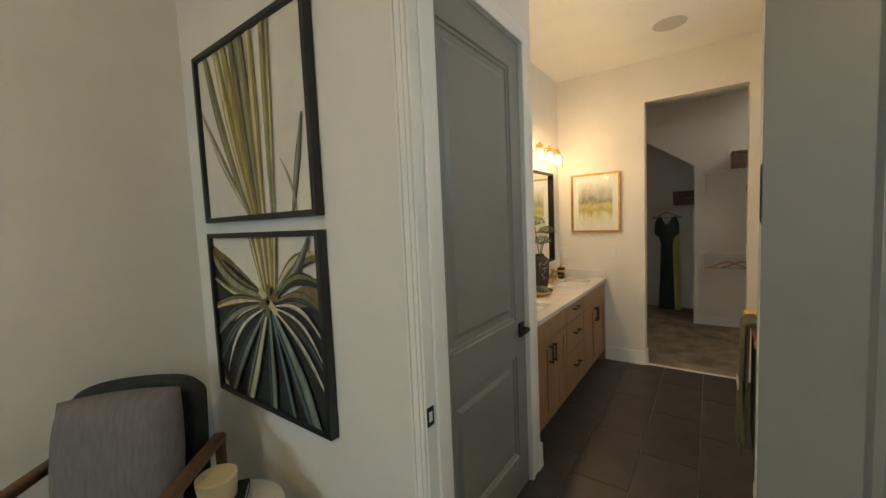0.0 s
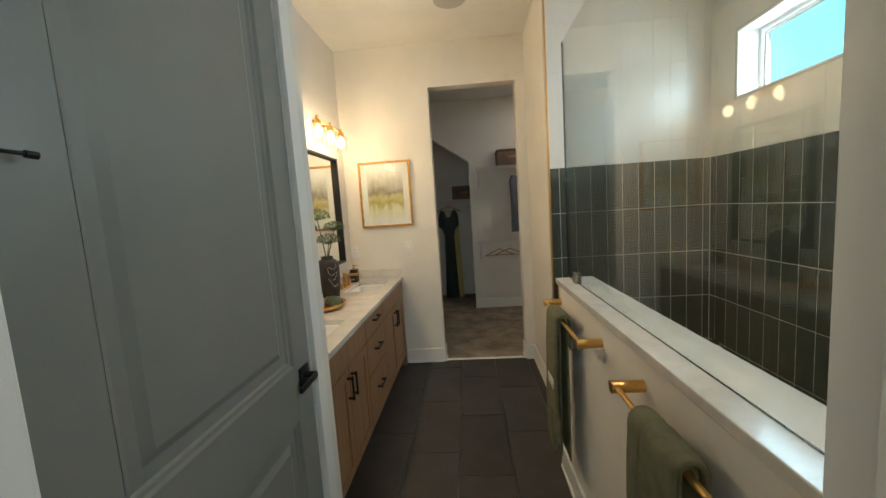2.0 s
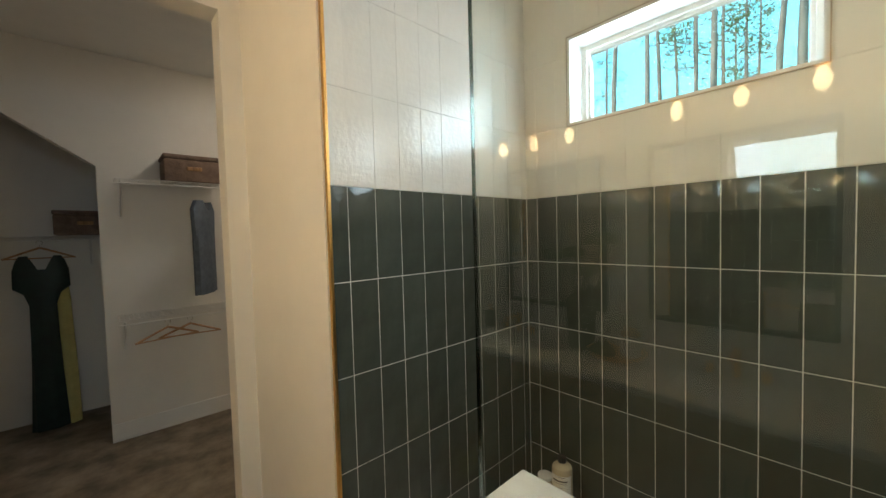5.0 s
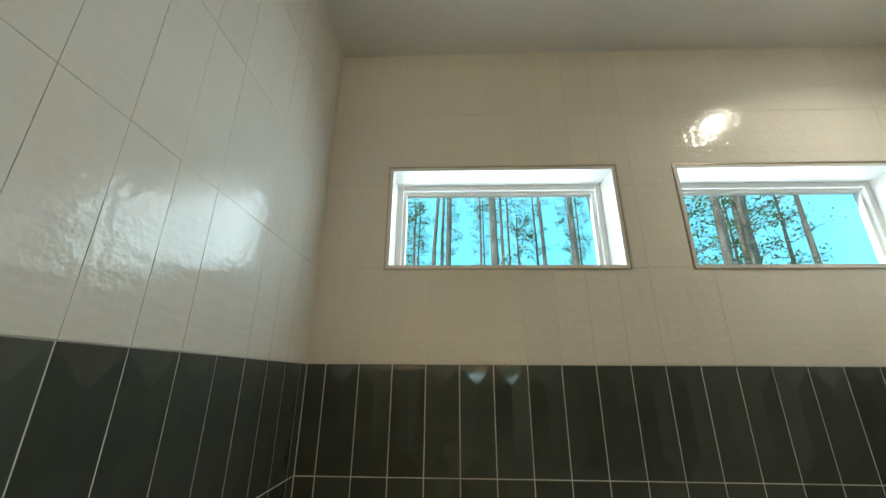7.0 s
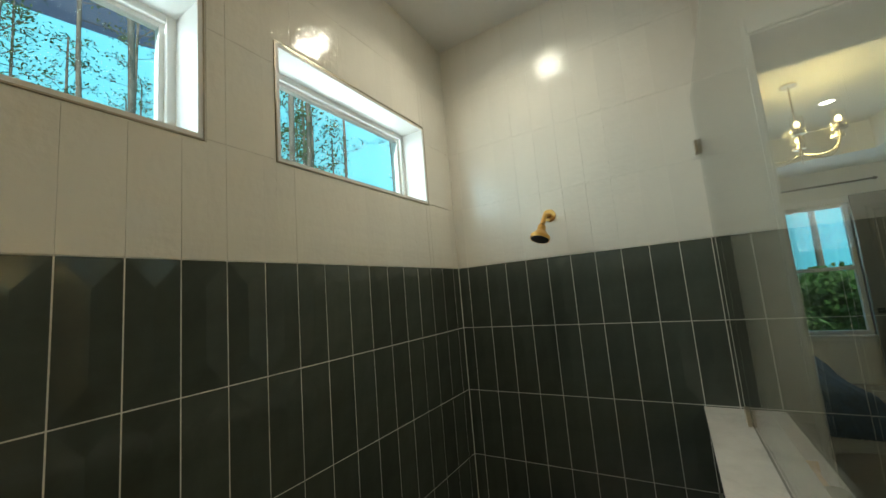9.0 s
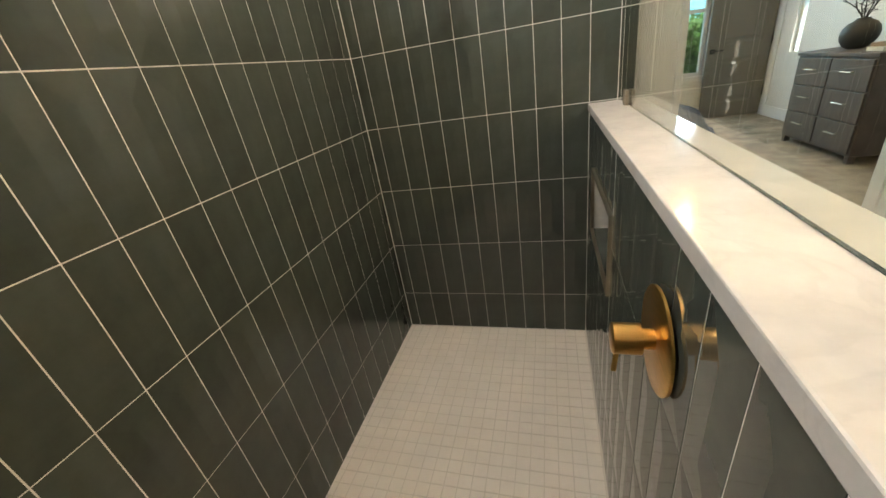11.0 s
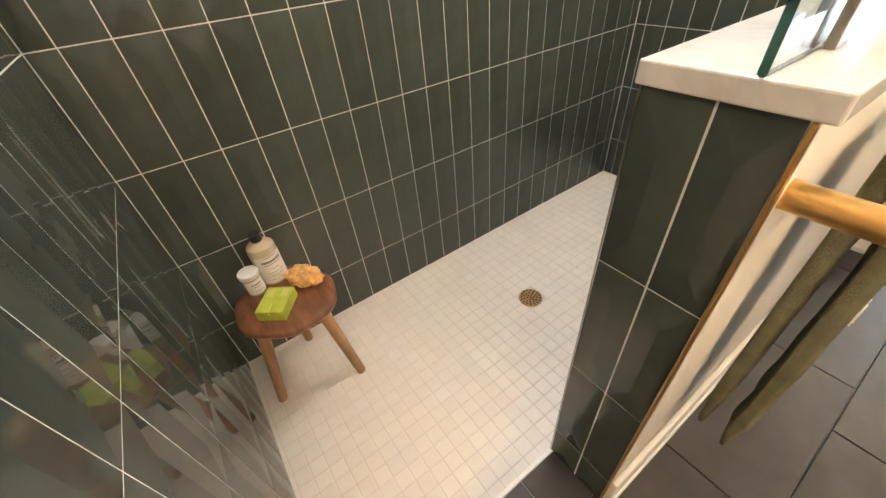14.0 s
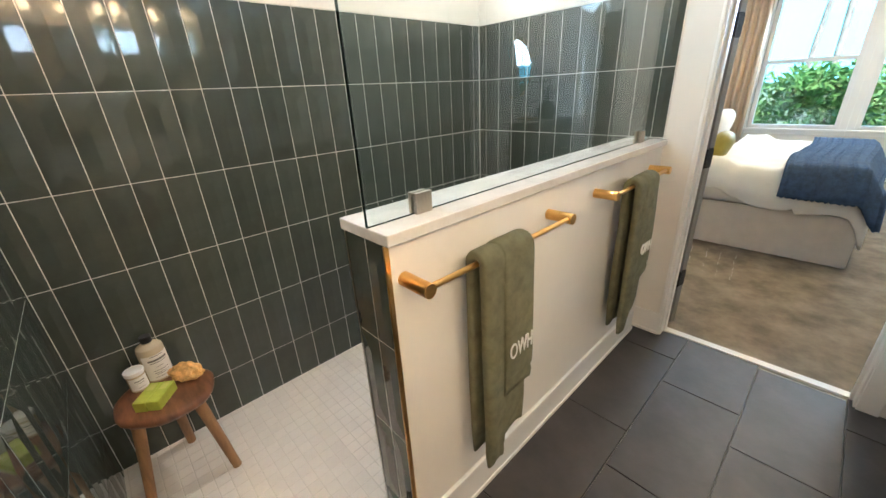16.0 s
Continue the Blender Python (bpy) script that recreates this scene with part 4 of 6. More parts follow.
def front(parent, name, y0, y1, z0, z1, shaker, handle):
    bm = B()
    x = VX1 + 0.001
    if shaker:
        s = 0.055
        box(bm, x, x + 0.018, y0, y0 + s, z0, z1, 0.001)
        box(bm, x, x + 0.018, y1 - s, y1, z0, z1, 0.001)
        box(bm, x, x + 0.018, y0 + s, y1 - s, z0, z0 + s, 0.001)
        box(bm, x, x + 0.018, y0 + s, y1 - s, z1 - s, z1, 0.001)
        box(bm, x, x + 0.010, y0 + s, y1 - s, z0 + s, z1 - s)
    else:
        box(bm, x, x + 0.018, y0, y1, z0, z1, 0.0015)
    o = part(name, bm, M["oak"], parent)
    if handle:
        bm = B()
        pull(bm, *handle)
        part("pull", bm, M["black"], o, "matte black bar pull")


def sink_base(y0, y1):
    c = thing("vanity_cabinet", (0, 0, 0), "pale oak sink cabinet with two shaker doors and black pulls", "cabinet", "vanity cabinets")
    bm = B()
    carcass(bm, y0, y1)
    part("body", bm, M["oak"], c)
    m = (y0 + y1) / 2
    front(c, "false_front", y0 + 0.004, y1 - 0.004, 0.678, 0.808, False, None)
    front(c, "cabinet_door", y0 + 0.004, m - 0.002, 0.125, 0.672, True, (m - 0.030, 0.575, 0.125, True))
    front(c, "cabinet_door", m + 0.002, y1 - 0.004, 0.125, 0.672, True, (m + 0.030, 0.575, 0.125, True))


sink_base(YA + 0.002, 2.71)
sink_base(3.17, 3.93)
dc = thing("drawer_cabinet", (0, 0, 0), "pale oak three-drawer vanity cabinet with black pulls", "cabinet", "vanity cabinets")
bm = B()
carcass(bm, 2.71, 3.17)
part("body", bm, M["oak"], dc)
for z0, z1, zp in ((0.678, 0.808, 0.765), (0.445, 0.672, 0.575), (0.125, 0.439, 0.315)):
    front(dc, "drawer", 2.714, 3.166, z0, z1, False, (2.94, zp, 0.13, False))
bm = B()
box(bm, VX0, VX1 + 0.012, 3.932, 3.985, 0.0, 0.813)
solid("filler_panel", bm, M["oak"], "pale oak filler strip between vanity and wall", "panel")

SINKS = ((2.44, -1.20), (3.60, -1.20))
bm = B()
sy, sx = 0.21, 0.135
x0, x1 = VX0, -0.968
ys = [YA + 0.002]
for cy, cx in SINKS:
    box(bm, x0, x1, ys[-1], cy - sy, 0.815, 0.845)
    box(bm, x0, cx - sx, cy - sy, cy + sy, 0.815, 0.845)
    box(bm, cx + sx, x1, cy - sy, cy + sy, 0.815, 0.845)
    ys.append(cy + sy)
box(bm, x0, x1, ys[-1], 3.998, 0.815, 0.845)
bmesh.ops.remove_doubles(bm, verts=bm.verts, dist=1e-5)
solid("vanity_worktop", bm, M["quartz"], "white quartz worktop with two undermount sink cutouts", "worktop")
bm = B()
box(bm, x0, x0 + 0.018, YA + 0.022, 3.978, 0.8455, 0.92, 0.001)
box(bm, x0, -0.985, 3.979, 3.998, 0.8455, 0.92, 0.001)
solid("backsplash", bm, M["quartz"], "low white quartz backsplash on the worktop", "backsplash")
for cy, cx in SINKS:
    bm = B()
    o, i = [], []
    for z, k in ((0.8145, 1.02), (0.80, 1.0), (0.715, 0.93), (0.695, 0.80)):
        ring = []
        for q in range(32):
            a = 2 * math.pi * q / 32
            ca, sa = math.cos(a), math.sin(a)
            pw = lambda v: math.copysign(abs(v) ** 0.35, v)
            ring.append(bm.verts.new((cx + sx * k * pw(ca), cy + sy * k * pw(sa), z)))
        o.append(ring)
    for p, q in zip(o, o[1:]):
        for k in range(32):
            bm.faces.new((p[k], p[(k + 1) % 32], q[(k + 1) % 32], q[k]))
    bm.faces.new(o[-1])
    sk = solid("undermount_sink", bm, M["ceramic"], "white ceramic rectangular undermount sink", "sink", smooth=True, group="sinks")
    md = sk.modifiers.new("thick", "SOLIDIFY")
    md.thickness, md.offset = 0.006, 0
    f = thing("faucet", (-1.385, cy, 0.845), "brushed brass widespread faucet with two lever handles", "faucet", "faucets")
    bm = B()
    rod(bm, (0, 0, 0.0005), (0, 0, 0.125), 0.014, seg=24)
    box(bm, -0.012, 0.135, -0.012, 0.012, 0.098, 0.116, 0.004)
    part("spout", bm, M["brass"], f, "", True)
    for s in (-1, 1):
        bm = B()
        rod(bm, (0, s * 0.10, 0.0005), (0, s * 0.10, 0.045), 0.017, seg=24)
        box(bm, -0.006, 0.050, s * 0.10 - 0.006, s * 0.10 + 0.006, 0.040, 0.052, 0.002)
        part("handle", bm, M["brass"], f, "", True)

# soap dispenser, vase, tray, jar
sd = thing("soap_dispenser", (-1.375, 3.83, 0.845), "square matte black soap dispenser with a brass pump", "soap dispenser")
bm = B()
box(bm, -0.032, 0.032, -0.032, 0.032, 0.0005, 0.115, 0.005)
part("body", bm, M["matteblack"], sd)
bm = B()
rod(bm, (0, 0, 0.115), (0, 0, 0.128), 0.016, seg=20)
rod(bm, (0, 0, 0.128), (0, 0, 0.145), 0.006, seg=14)
rod(bm, (0, 0, 0.145), (0, 0, 0.156), 0.013, seg=18)
box(bm, 0.0, 0.042, -0.006, 0.006, 0.147, 0.155, 0.002)
part("pump", bm, M["brass"], sd, "", True)

vz = thing("vase", (-1.335, 3.135, 0.845), "tall dark brown clay vase with white scribble and green stems", "vase")
bm = B()
lathe(bm, [(0.056, 0.0005), (0.062, 0.008), (0.072, 0.08), (0.078, 0.17), (0.079, 0.245), (0.074, 0.278), (0.058, 0.296), (0.040, 0.303), (0.039, 0.318), (0.042, 0.322), (0.034, 0.322), (0.031, 0.296)], seg=40)
part("body", bm, M["darkclay"], vz, "", True, 60)
cu = bpy.data.curves.new("scribble", "CURVE")
cu.dimensions, cu.bevel_depth = "3D", 0.0008
s = cu.splines.new("NURBS")
s.points.add(23)
for k in range(24):
    a = math.radians(-48) + 0.42 * math.sin(k * 0.62)
    z = 0.10 + 0.0072 * k + 0.022 * math.sin(k * 1.1)
    r = 0.0735 + 0.006 * min(1, z / 0.17) if z < 0.24 else 0.0795
    s.points[k].co = (r * math.cos(a), r * math.sin(a), z, 1)
s.use_endpoint_u = True
tmp = bpy.data.objects.new("scribble", cu)
scene.collection.objects.link(tmp)
me = bpy.data.meshes.new_from_object(tmp.evaluated_get(bpy.context.evaluated_depsgraph_get()))
bpy.data.objects.remove(tmp)
me.materials.append(M["thread"])
sc = new("scribble", me)
sc.parent = vz
tagged(sc, "thin white scribbled line")
for (hx, hy, hz, hr) in ((0.010, -0.125, 0.600, 0.078), (0.020, 0.135, 0.515, 0.070), (0.045, -0.060, 0.432, 0.076)):
    bm = B()
    rod(bm, (0, 0, 0.24), (hx * 0.3, hy * 0.22, 0.34), 0.0048, 0.004, 8)
    rod(bm, (hx * 0.3, hy * 0.22, 0.34), (hx, hy, hz - 0.02), 0.004, 0.003, 8)
    stem = part("stem", bm, M["stem"], vz, "", True)
    bm = B()
    for k in range(46):
        a, u = 2.399963 * k, 1 - 1.15 * (k + 0.5) / 46
        q = math.sqrt(max(0, 1 - u * u))
        tip = Vector((hx + hr * q * math.cos(a), hy + hr * q * math.sin(a), hz + hr * 0.66 * u))
        rod(bm, (hx, hy, hz - 0.02), tip, 0.0012, 0.0008, 4, False)
        for w in range(9):
            d = Vector((random.gauss(0, 1), random.gauss(0, 1), random.gauss(0.3, 0.6))).normalized() * random.uniform(0.004, 0.011)
            ball(bm, tip + d, random.uniform(0.0022, 0.0040), 1, (1, 1, 0.8))
    part("flower_head", bm, M["leaf"], stem, "domed green clustered flower head", True)

tr = thing("tray", (-1.300, 2.925, 0.845), "round brass bowl-edged tray on the worktop", "tray")
bm = B()
lathe(bm, [(0.095, 0.0005), (0.118, 0.006), (0.140, 0.024), (0.147, 0.038), (0.143, 0.038), (0.134, 0.024), (0.112, 0.011), (0.02, 0.009)], seg=56)
part("dish", bm, M["brass"], tr, "", True, 50)
jr = thing("lidded_jar", (-1.335, 2.868, 0.8548), "white glass jar with a gold lid and a printed paper label", "jar")
bm = B()
lathe(bm, [(0.044, 0), (0.051, 0.006), (0.053, 0.03), (0.053, 0.085), (0.048, 0.104), (0.045, 0.108)], seg=36)
part("body", bm, M["ceramic"], jr, "", True, 40)
bm = B()
lathe(bm, [(0.047, 0.1085), (0.049, 0.111), (0.049, 0.119), (0.044, 0.123), (0.012, 0.126)], seg=36)
rod(bm, (0, 0, 0.125), (0, 0, 0.140), 0.005, seg=12)
rod(bm, (0, -0.030, 0.141), (0, 0.030, 0.146), 0.0035, seg=10)
rod(bm, (0, -0.022, 0.137), (0, 0.024, 0.151), 0.0026, seg=10)
part("lid", bm, M["brass"], jr, "gold lid with a twig-like handle", True, 40)
JF = math.radians(-63)
bm = B()
wrap_label(bm, 0.0534, 0.020, 0.078, JF - 0.6, JF + 0.6)
lb = part("label", bm, M["labelpaper"], jr, "white paper label with grey print", True)
bm = B()
for z0, z1, wd in ((0.066, 0.070, 0.42), (0.058, 0.062, 0.45), (0.050, 0.054, 0.38), (0.036, 0.038, 0.3)):
    wrap_label(bm, 0.0537, z0, z1, JF - wd, JF + wd, 8)
part("print", bm, M["print"], lb, "", True)
bm = B()
shell = []
for i in range(13):
    u = i / 12
    ring = []
    for k in range(48):
        a = 2 * math.pi * k / 48
        rib = 1 + 0.035 * math.cos(a * 12) * math.sin(u * math.pi)
        r = math.sin(0.03 + u * 1.62) * rib
        ring.append(bm.verts.new((0.060 * r * math.cos(a) * (1 + 0.25 * math.cos(a)), 0.078 * r * math.sin(a), 0.058 * math.cos(0.03 + u * 1.5) + 0.006)))
    shell.append(ring)
for p, q in zip(shell, shell[1:]):
    for k in range(48):
        bm.faces.new((p[k], p[(k + 1) % 48], q[(k + 1) % 48], q[k]))
bm.faces.new(shell[0])
bm.faces.new(shell[-1])
cl = solid("glass_shell", bm, material("sage_green_glass", (0.075, 0.10, 0.06), 0.12, vary=0.25, scale=14, coat=0.4), "ribbed sage green glass shell lying on the tray", "ornament", smooth=True)
cl.matrix_world = pose(-1.268, 2.972, 0.858, 0, 8, 40)


# ---- mirrors and vanity lights ----
def wall_mirror(y0, y1):
    w = thing("wall_mirror", (XV, (y0 + y1) / 2, 1.05), "tall mirror in a deep black metal frame over the vanity", "mirror", "vanity mirrors")
    h, a = 0.87, (y1 - y0) / 2
    bm = B()
    for s0, s1, q0, q1 in ((-a, -a + 0.016, 0, h), (a - 0.016, a, 0, h), (-a + 0.016, a - 0.016, 0, 0.016), (-a + 0.016, a - 0.016, h - 0.016, h)):
        box(bm, 0.001, 0.05, s0, s1, q0, q1, 0.002)
    part("frame", bm, M["black"], w)
    bm = B()
    box(bm, 0.010, 0.022, -a + 0.016, a - 0.016, 0.016, h - 0.016)
    part("glass", bm, M["mirror"], w)


wall_mirror(3.03, 3.70)
wall_mirror(2.13, 2.80)


def vanity_light(yc):
    v = thing("vanity_light", (XV, yc, 2.128), "brass three-bulb vanity light with clear glass shades, lit", "wall light", "vanity lights")
    bm = B()
    rod(bm, (0.001, 0, 0), (0.014, 0, 0), 0.055, seg=32)
    rod(bm, (0.012, 0, 0), (0.115, 0, 0.0), 0.008, seg=14)
    part("backplate", bm, M["brass"], v, "", True)
    bm = B()
    rod(bm, (0.115, -0.262, 0.0), (0.115, 0.262, 0.0), 0.0075, seg=14)
    part("crossbar", bm, M["brass"], v, "", True)
    for y in (-0.235, 0, 0.235):
        bm = B()
        rod(bm, (0.115, y, 0.022), (0.115, y, -0.022), 0.010, seg=14)
        rod(bm, (0.115, y, -0.010), (0.115, y, -0.040), 0.026, seg=24)
        lh = part("lamp_holder", bm, M["brass"], v, "", True)
        bm = B()
        lathe(bm, [(0.0415, -0.165), (0.042, -0.10), (0.042, -0.035), (0.040, -0.035), (0.040, -0.10), (0.0395, -0.165)], (0.115, y, 0), 28, False)
        s = part("shade", bm, M["shade"], v, "clear glass cylinder shade", True, 50)
        s.visible_shadow = False
        bm = B()
        lathe(bm, [(0.010, -0.125), (0.020, -0.115), (0.024, -0.095), (0.020, -0.07), (0.010, -0.045)], (0.115, y, 0), 20)
        b = part("bulb", bm, M["bulb"], v, "lit warm bulb", True, 60)
        b.visible_shadow = False


vanity_light(2.42)
vanity_light(3.42)

# ---- small fixtures on walls and ceilings ----
for x, z, kind in ((-0.893, 1.115, "switch"), (-1.405, 1.10, "outlet")):
    s = thing("light_switch" if kind == "switch" else "power_outlet", (x, 3.9995, z), "white plastic dimmer switch plate" if kind == "switch" else "white plastic double power outlet", kind)
    bm = B()
    box(bm, -0.036, 0.036, -0.006, 0, -0.057, 0.057, 0.002)
    part("plate", bm, M["plastic"], s)
    if kind == "switch":
        bm = B()
        rod(bm, (0, -0.006, 0), (0, -0.022, 0), 0.011, 0.010, 20)
        part("knob", bm, M["plastic"], s, "", True)
    else:
        for zz in (-0.02, 0.02):
            bm = B()
            box(bm, -0.017, 0.017, -0.009, -0.005, zz - 0.014, zz + 0.014, 0.002)
            f = part("socket", bm, M["plastic"], s)
            bm = B()
            for xx in (-0.006, 0.006):
                box(bm, xx - 0.001, xx + 0.001, -0.0096, -0.0088, zz - 0.003, zz + 0.006)
            rod(bm, (0, -0.0096, zz - 0.008), (0, -0.0088, zz - 0.008), 0.002, seg=10)
            part("slot", bm, M["slot"], f)
sp = thing("ceiling_speaker", (-0.365, 3.36, CEIL), "round white flush ceiling speaker grille", "speaker")
bm = B()
rod(bm, (0, 0, -0.001), (0, 0, -0.006), 0.125, 0.122, 48)
part("ring", bm, M["plastic"], sp, "", True)
bm = B()
rod(bm, (0, 0, -0.006), (0, 0, -0.008), 0.114, 0.112, 48)
part("grille", bm, material("speaker_mesh", (0.50, 0.49, 0.47), 0.8, vary=0.2, scale=400, bump=0.6, bump_scale=500), sp, "fine perforated grille", True)
vn = thing("ceiling_vent", (-0.28, 2.82, CEIL), "white square exhaust fan grille", "vent")
bm = B()
for s0, s1, q0, q1 in ((-0.13, 0.13, -0.13, -0.10), (-0.13, 0.13, 0.10, 0.13), (-0.13, -0.10, -0.10, 0.10), (0.10, 0.13, -0.10, 0.10)):
    box(bm, s0, s1, q0, q1, -0.016, -0.001, 0.003)
part("frame", bm, M["plastic"], vn)
bm = B()
box(bm, -0.10, 0.10, -0.10, 0.10, -0.004, -0.001)
part("backing", bm, M["slot"], vn)
for k in range(7):
    bm = B()
    y = -0.086 + k * 0.0286
    box(bm, -0.10, 0.10, y - 0.008, y + 0.008, -0.013, -0.009)
    part("slat", bm, M["plastic"], vn)
cn = thing("recessed_light", (0.813, 1.386, CEIL), "round recessed shower ceiling light, lit", "ceiling light")
bm = B()
lathe(bm, [(0.068, -0.003), (0.098, -0.001), (0.100, -0.006), (0.072, -0.013), (0.066, -0.012)], seg=44)
part("trim_ring", bm, M["plastic"], cn, "", True, 40)
bm = B()
rod(bm, (0, 0, -0.013), (0, 0, -0.0145), 0.066, 0.065, 40)
part("lens", bm, M["candisc"], cn, "glowing white lens").visible_shadow = False


# ---- pictures ----
def framed(name, where, rz, w, h, fw, depth, frame_mat, label):
    """A framed picture, local x across, z up, facing -y."""
    p = thing(name, where, label, "picture", rz=rz)
    bm = B()
    for a, b, q0, q1 in ((-w / 2, -w / 2 + fw, 0, h), (w / 2 - fw, w / 2, 0, h), (-w / 2 + fw, w / 2 - fw, 0, fw), (-w / 2 + fw, w / 2 - fw, h - fw, h)):
        box(bm, a, b, -depth, -0.002, q0, q1, 0.002)
    part("frame", bm, frame_mat, p)
    return p


gp = framed("framed_print", (-1.064, 3.999, 1.318), 0, 0.476, 0.592, 0.018, 0.030, M["goldframe"], "abstract watercolour in a thin gold frame with white mat")
bm = B()
box(bm, -0.221, 0.221, -0.014, -0.004, 0.017, 0.575)
part("mat", bm, M["paper"], gp, "white mat board")
m = bpy.data.materials.new("watercolour_wash")
m.use_nodes = True
n, l = m.node_tree.nodes, m.node_tree.links
tc = n.new("ShaderNodeTexCoord")
sep = n.new("ShaderNodeSeparateXYZ")
l.new(tc.outputs["Object"], sep.inputs["Vector"])
mp = n.new("ShaderNodeMapping")
mp.inputs["Scale"].default_value = (9, 1, 3)
l.new(tc.outputs["Object"], mp.inputs["Vector"])
nz = n.new("ShaderNodeTexNoise")
nz.inputs["Scale"].default_value, nz.inputs["Detail"].default_value = 2.6, 7
l.new(mp.outputs["Vector"], nz.inputs["Vector"])
md = n.new("ShaderNodeMath")
md.operation = "MULTIPLY_ADD"
md.inputs[1].default_value = 0.20
l.new(nz.outputs["Fac"], md.inputs[0])
l.new(sep.outputs["Z"], md.inputs[2])
cr = n.new("ShaderNodeValToRGB")
el = cr.color_ramp.elements
el[0].position, el[0].color = 0.16, (0.78, 0.77, 0.72, 1)
el[1].position, el[1].color = 0.60, (0.78, 0.76, 0.72, 1)
for pos, col in ((0.25, (0.74, 0.72, 0.50, 1)), (0.31, (0.46, 0.37, 0.10, 1)), (0.37, (0.60, 0.52, 0.24, 1)), (0.42, (0.30, 0.26, 0.18, 1)), (0.48, (0.52, 0.48, 0.40, 1))):
    e = el.new(pos)
    e.color = col
l.new(md.outputs["Value"], cr.inputs["Fac"])
l.new(cr.outputs["Color"], n["Principled BSDF"].inputs["Base Color"])
n["Principled BSDF"].inputs["Roughness"].default_value = 0.8
bm = B()
box(bm, -0.165, 0.165, -0.0155, -0.0142, 0.075, 0.50)
part("painting", bm, m, gp, "grey and ochre abstract wash")
bm = B()
box(bm, -0.2205, 0.2205, -0.022, -0.020, 0.018, 0.574)
part("glazing", bm, M["pane"], gp, "glass").visible_shadow = False


def strip(bm, x0, z0, x1, z1, w0, w1, y, mi, lim, bend=0.0, tip=0.0):
    """A tapering painted brush stroke, cut to the canvas; tip narrows its far end."""
    pts, nn = [], 18
    dx, dz = x1 - x0, z1 - z0
    ln = math.hypot(dx, dz)
    px, pz = -dz / ln, dx / ln
    for k in range(nn + 1):
        u = k / nn
        b = bend * math.sin(u * math.pi)
        cx, cz = x0 + dx * u + px * b, z0 + dz * u + pz * b
        w = (w0 + (w1 - w0) * min(1, u * 1.8)) * (1 - tip * u ** 4) / 2
        pts.append(((cx + px * w, cz + pz * w), (cx - px * w, cz - pz * w)))
    cl = lambda p: (max(-lim[0], min(lim[0], p[0])), max(lim[1], min(lim[2], p[1])))
    for p, q in zip(pts, pts[1:]):
        quad = [cl(p[0]), cl(q[0]), cl(q[1]), cl(p[1])]
        area = sum(quad[i][0] * quad[(i + 1) % 4][1] - quad[(i + 1) % 4][0] * quad[i][1] for i in range(4))
        if abs(area) < 1e-6:
            continue
        f = bm.faces.new([bm.verts.new((x, y, z)) for x, z in quad])
        f.material_index = mi


def leaf_stroke(bm, x0, z0, x1, z1, w, y, tones, lim, bend, tip=0.75):
    """A leaf in three brushed tones: dark rim, body and a lighter streak along one side."""
    dx, dz = x1 - x0, z1 - z0
    ln = math.hypot(dx, dz)
    px, pz = -dz / ln * w, dx / ln * w
    for k, (o, f) in enumerate(((0.0, 1.0), (0.06, 0.80), (0.20, 0.34), (-0.22, 0.14))):
        strip(bm, x0 + px * o * 0.4, z0 + pz * o * 0.4, x1 + px * o, z1 + pz * o, w * f * 0.35, w * f, y - 0.00006 * k, tones[k], lim, bend, tip)


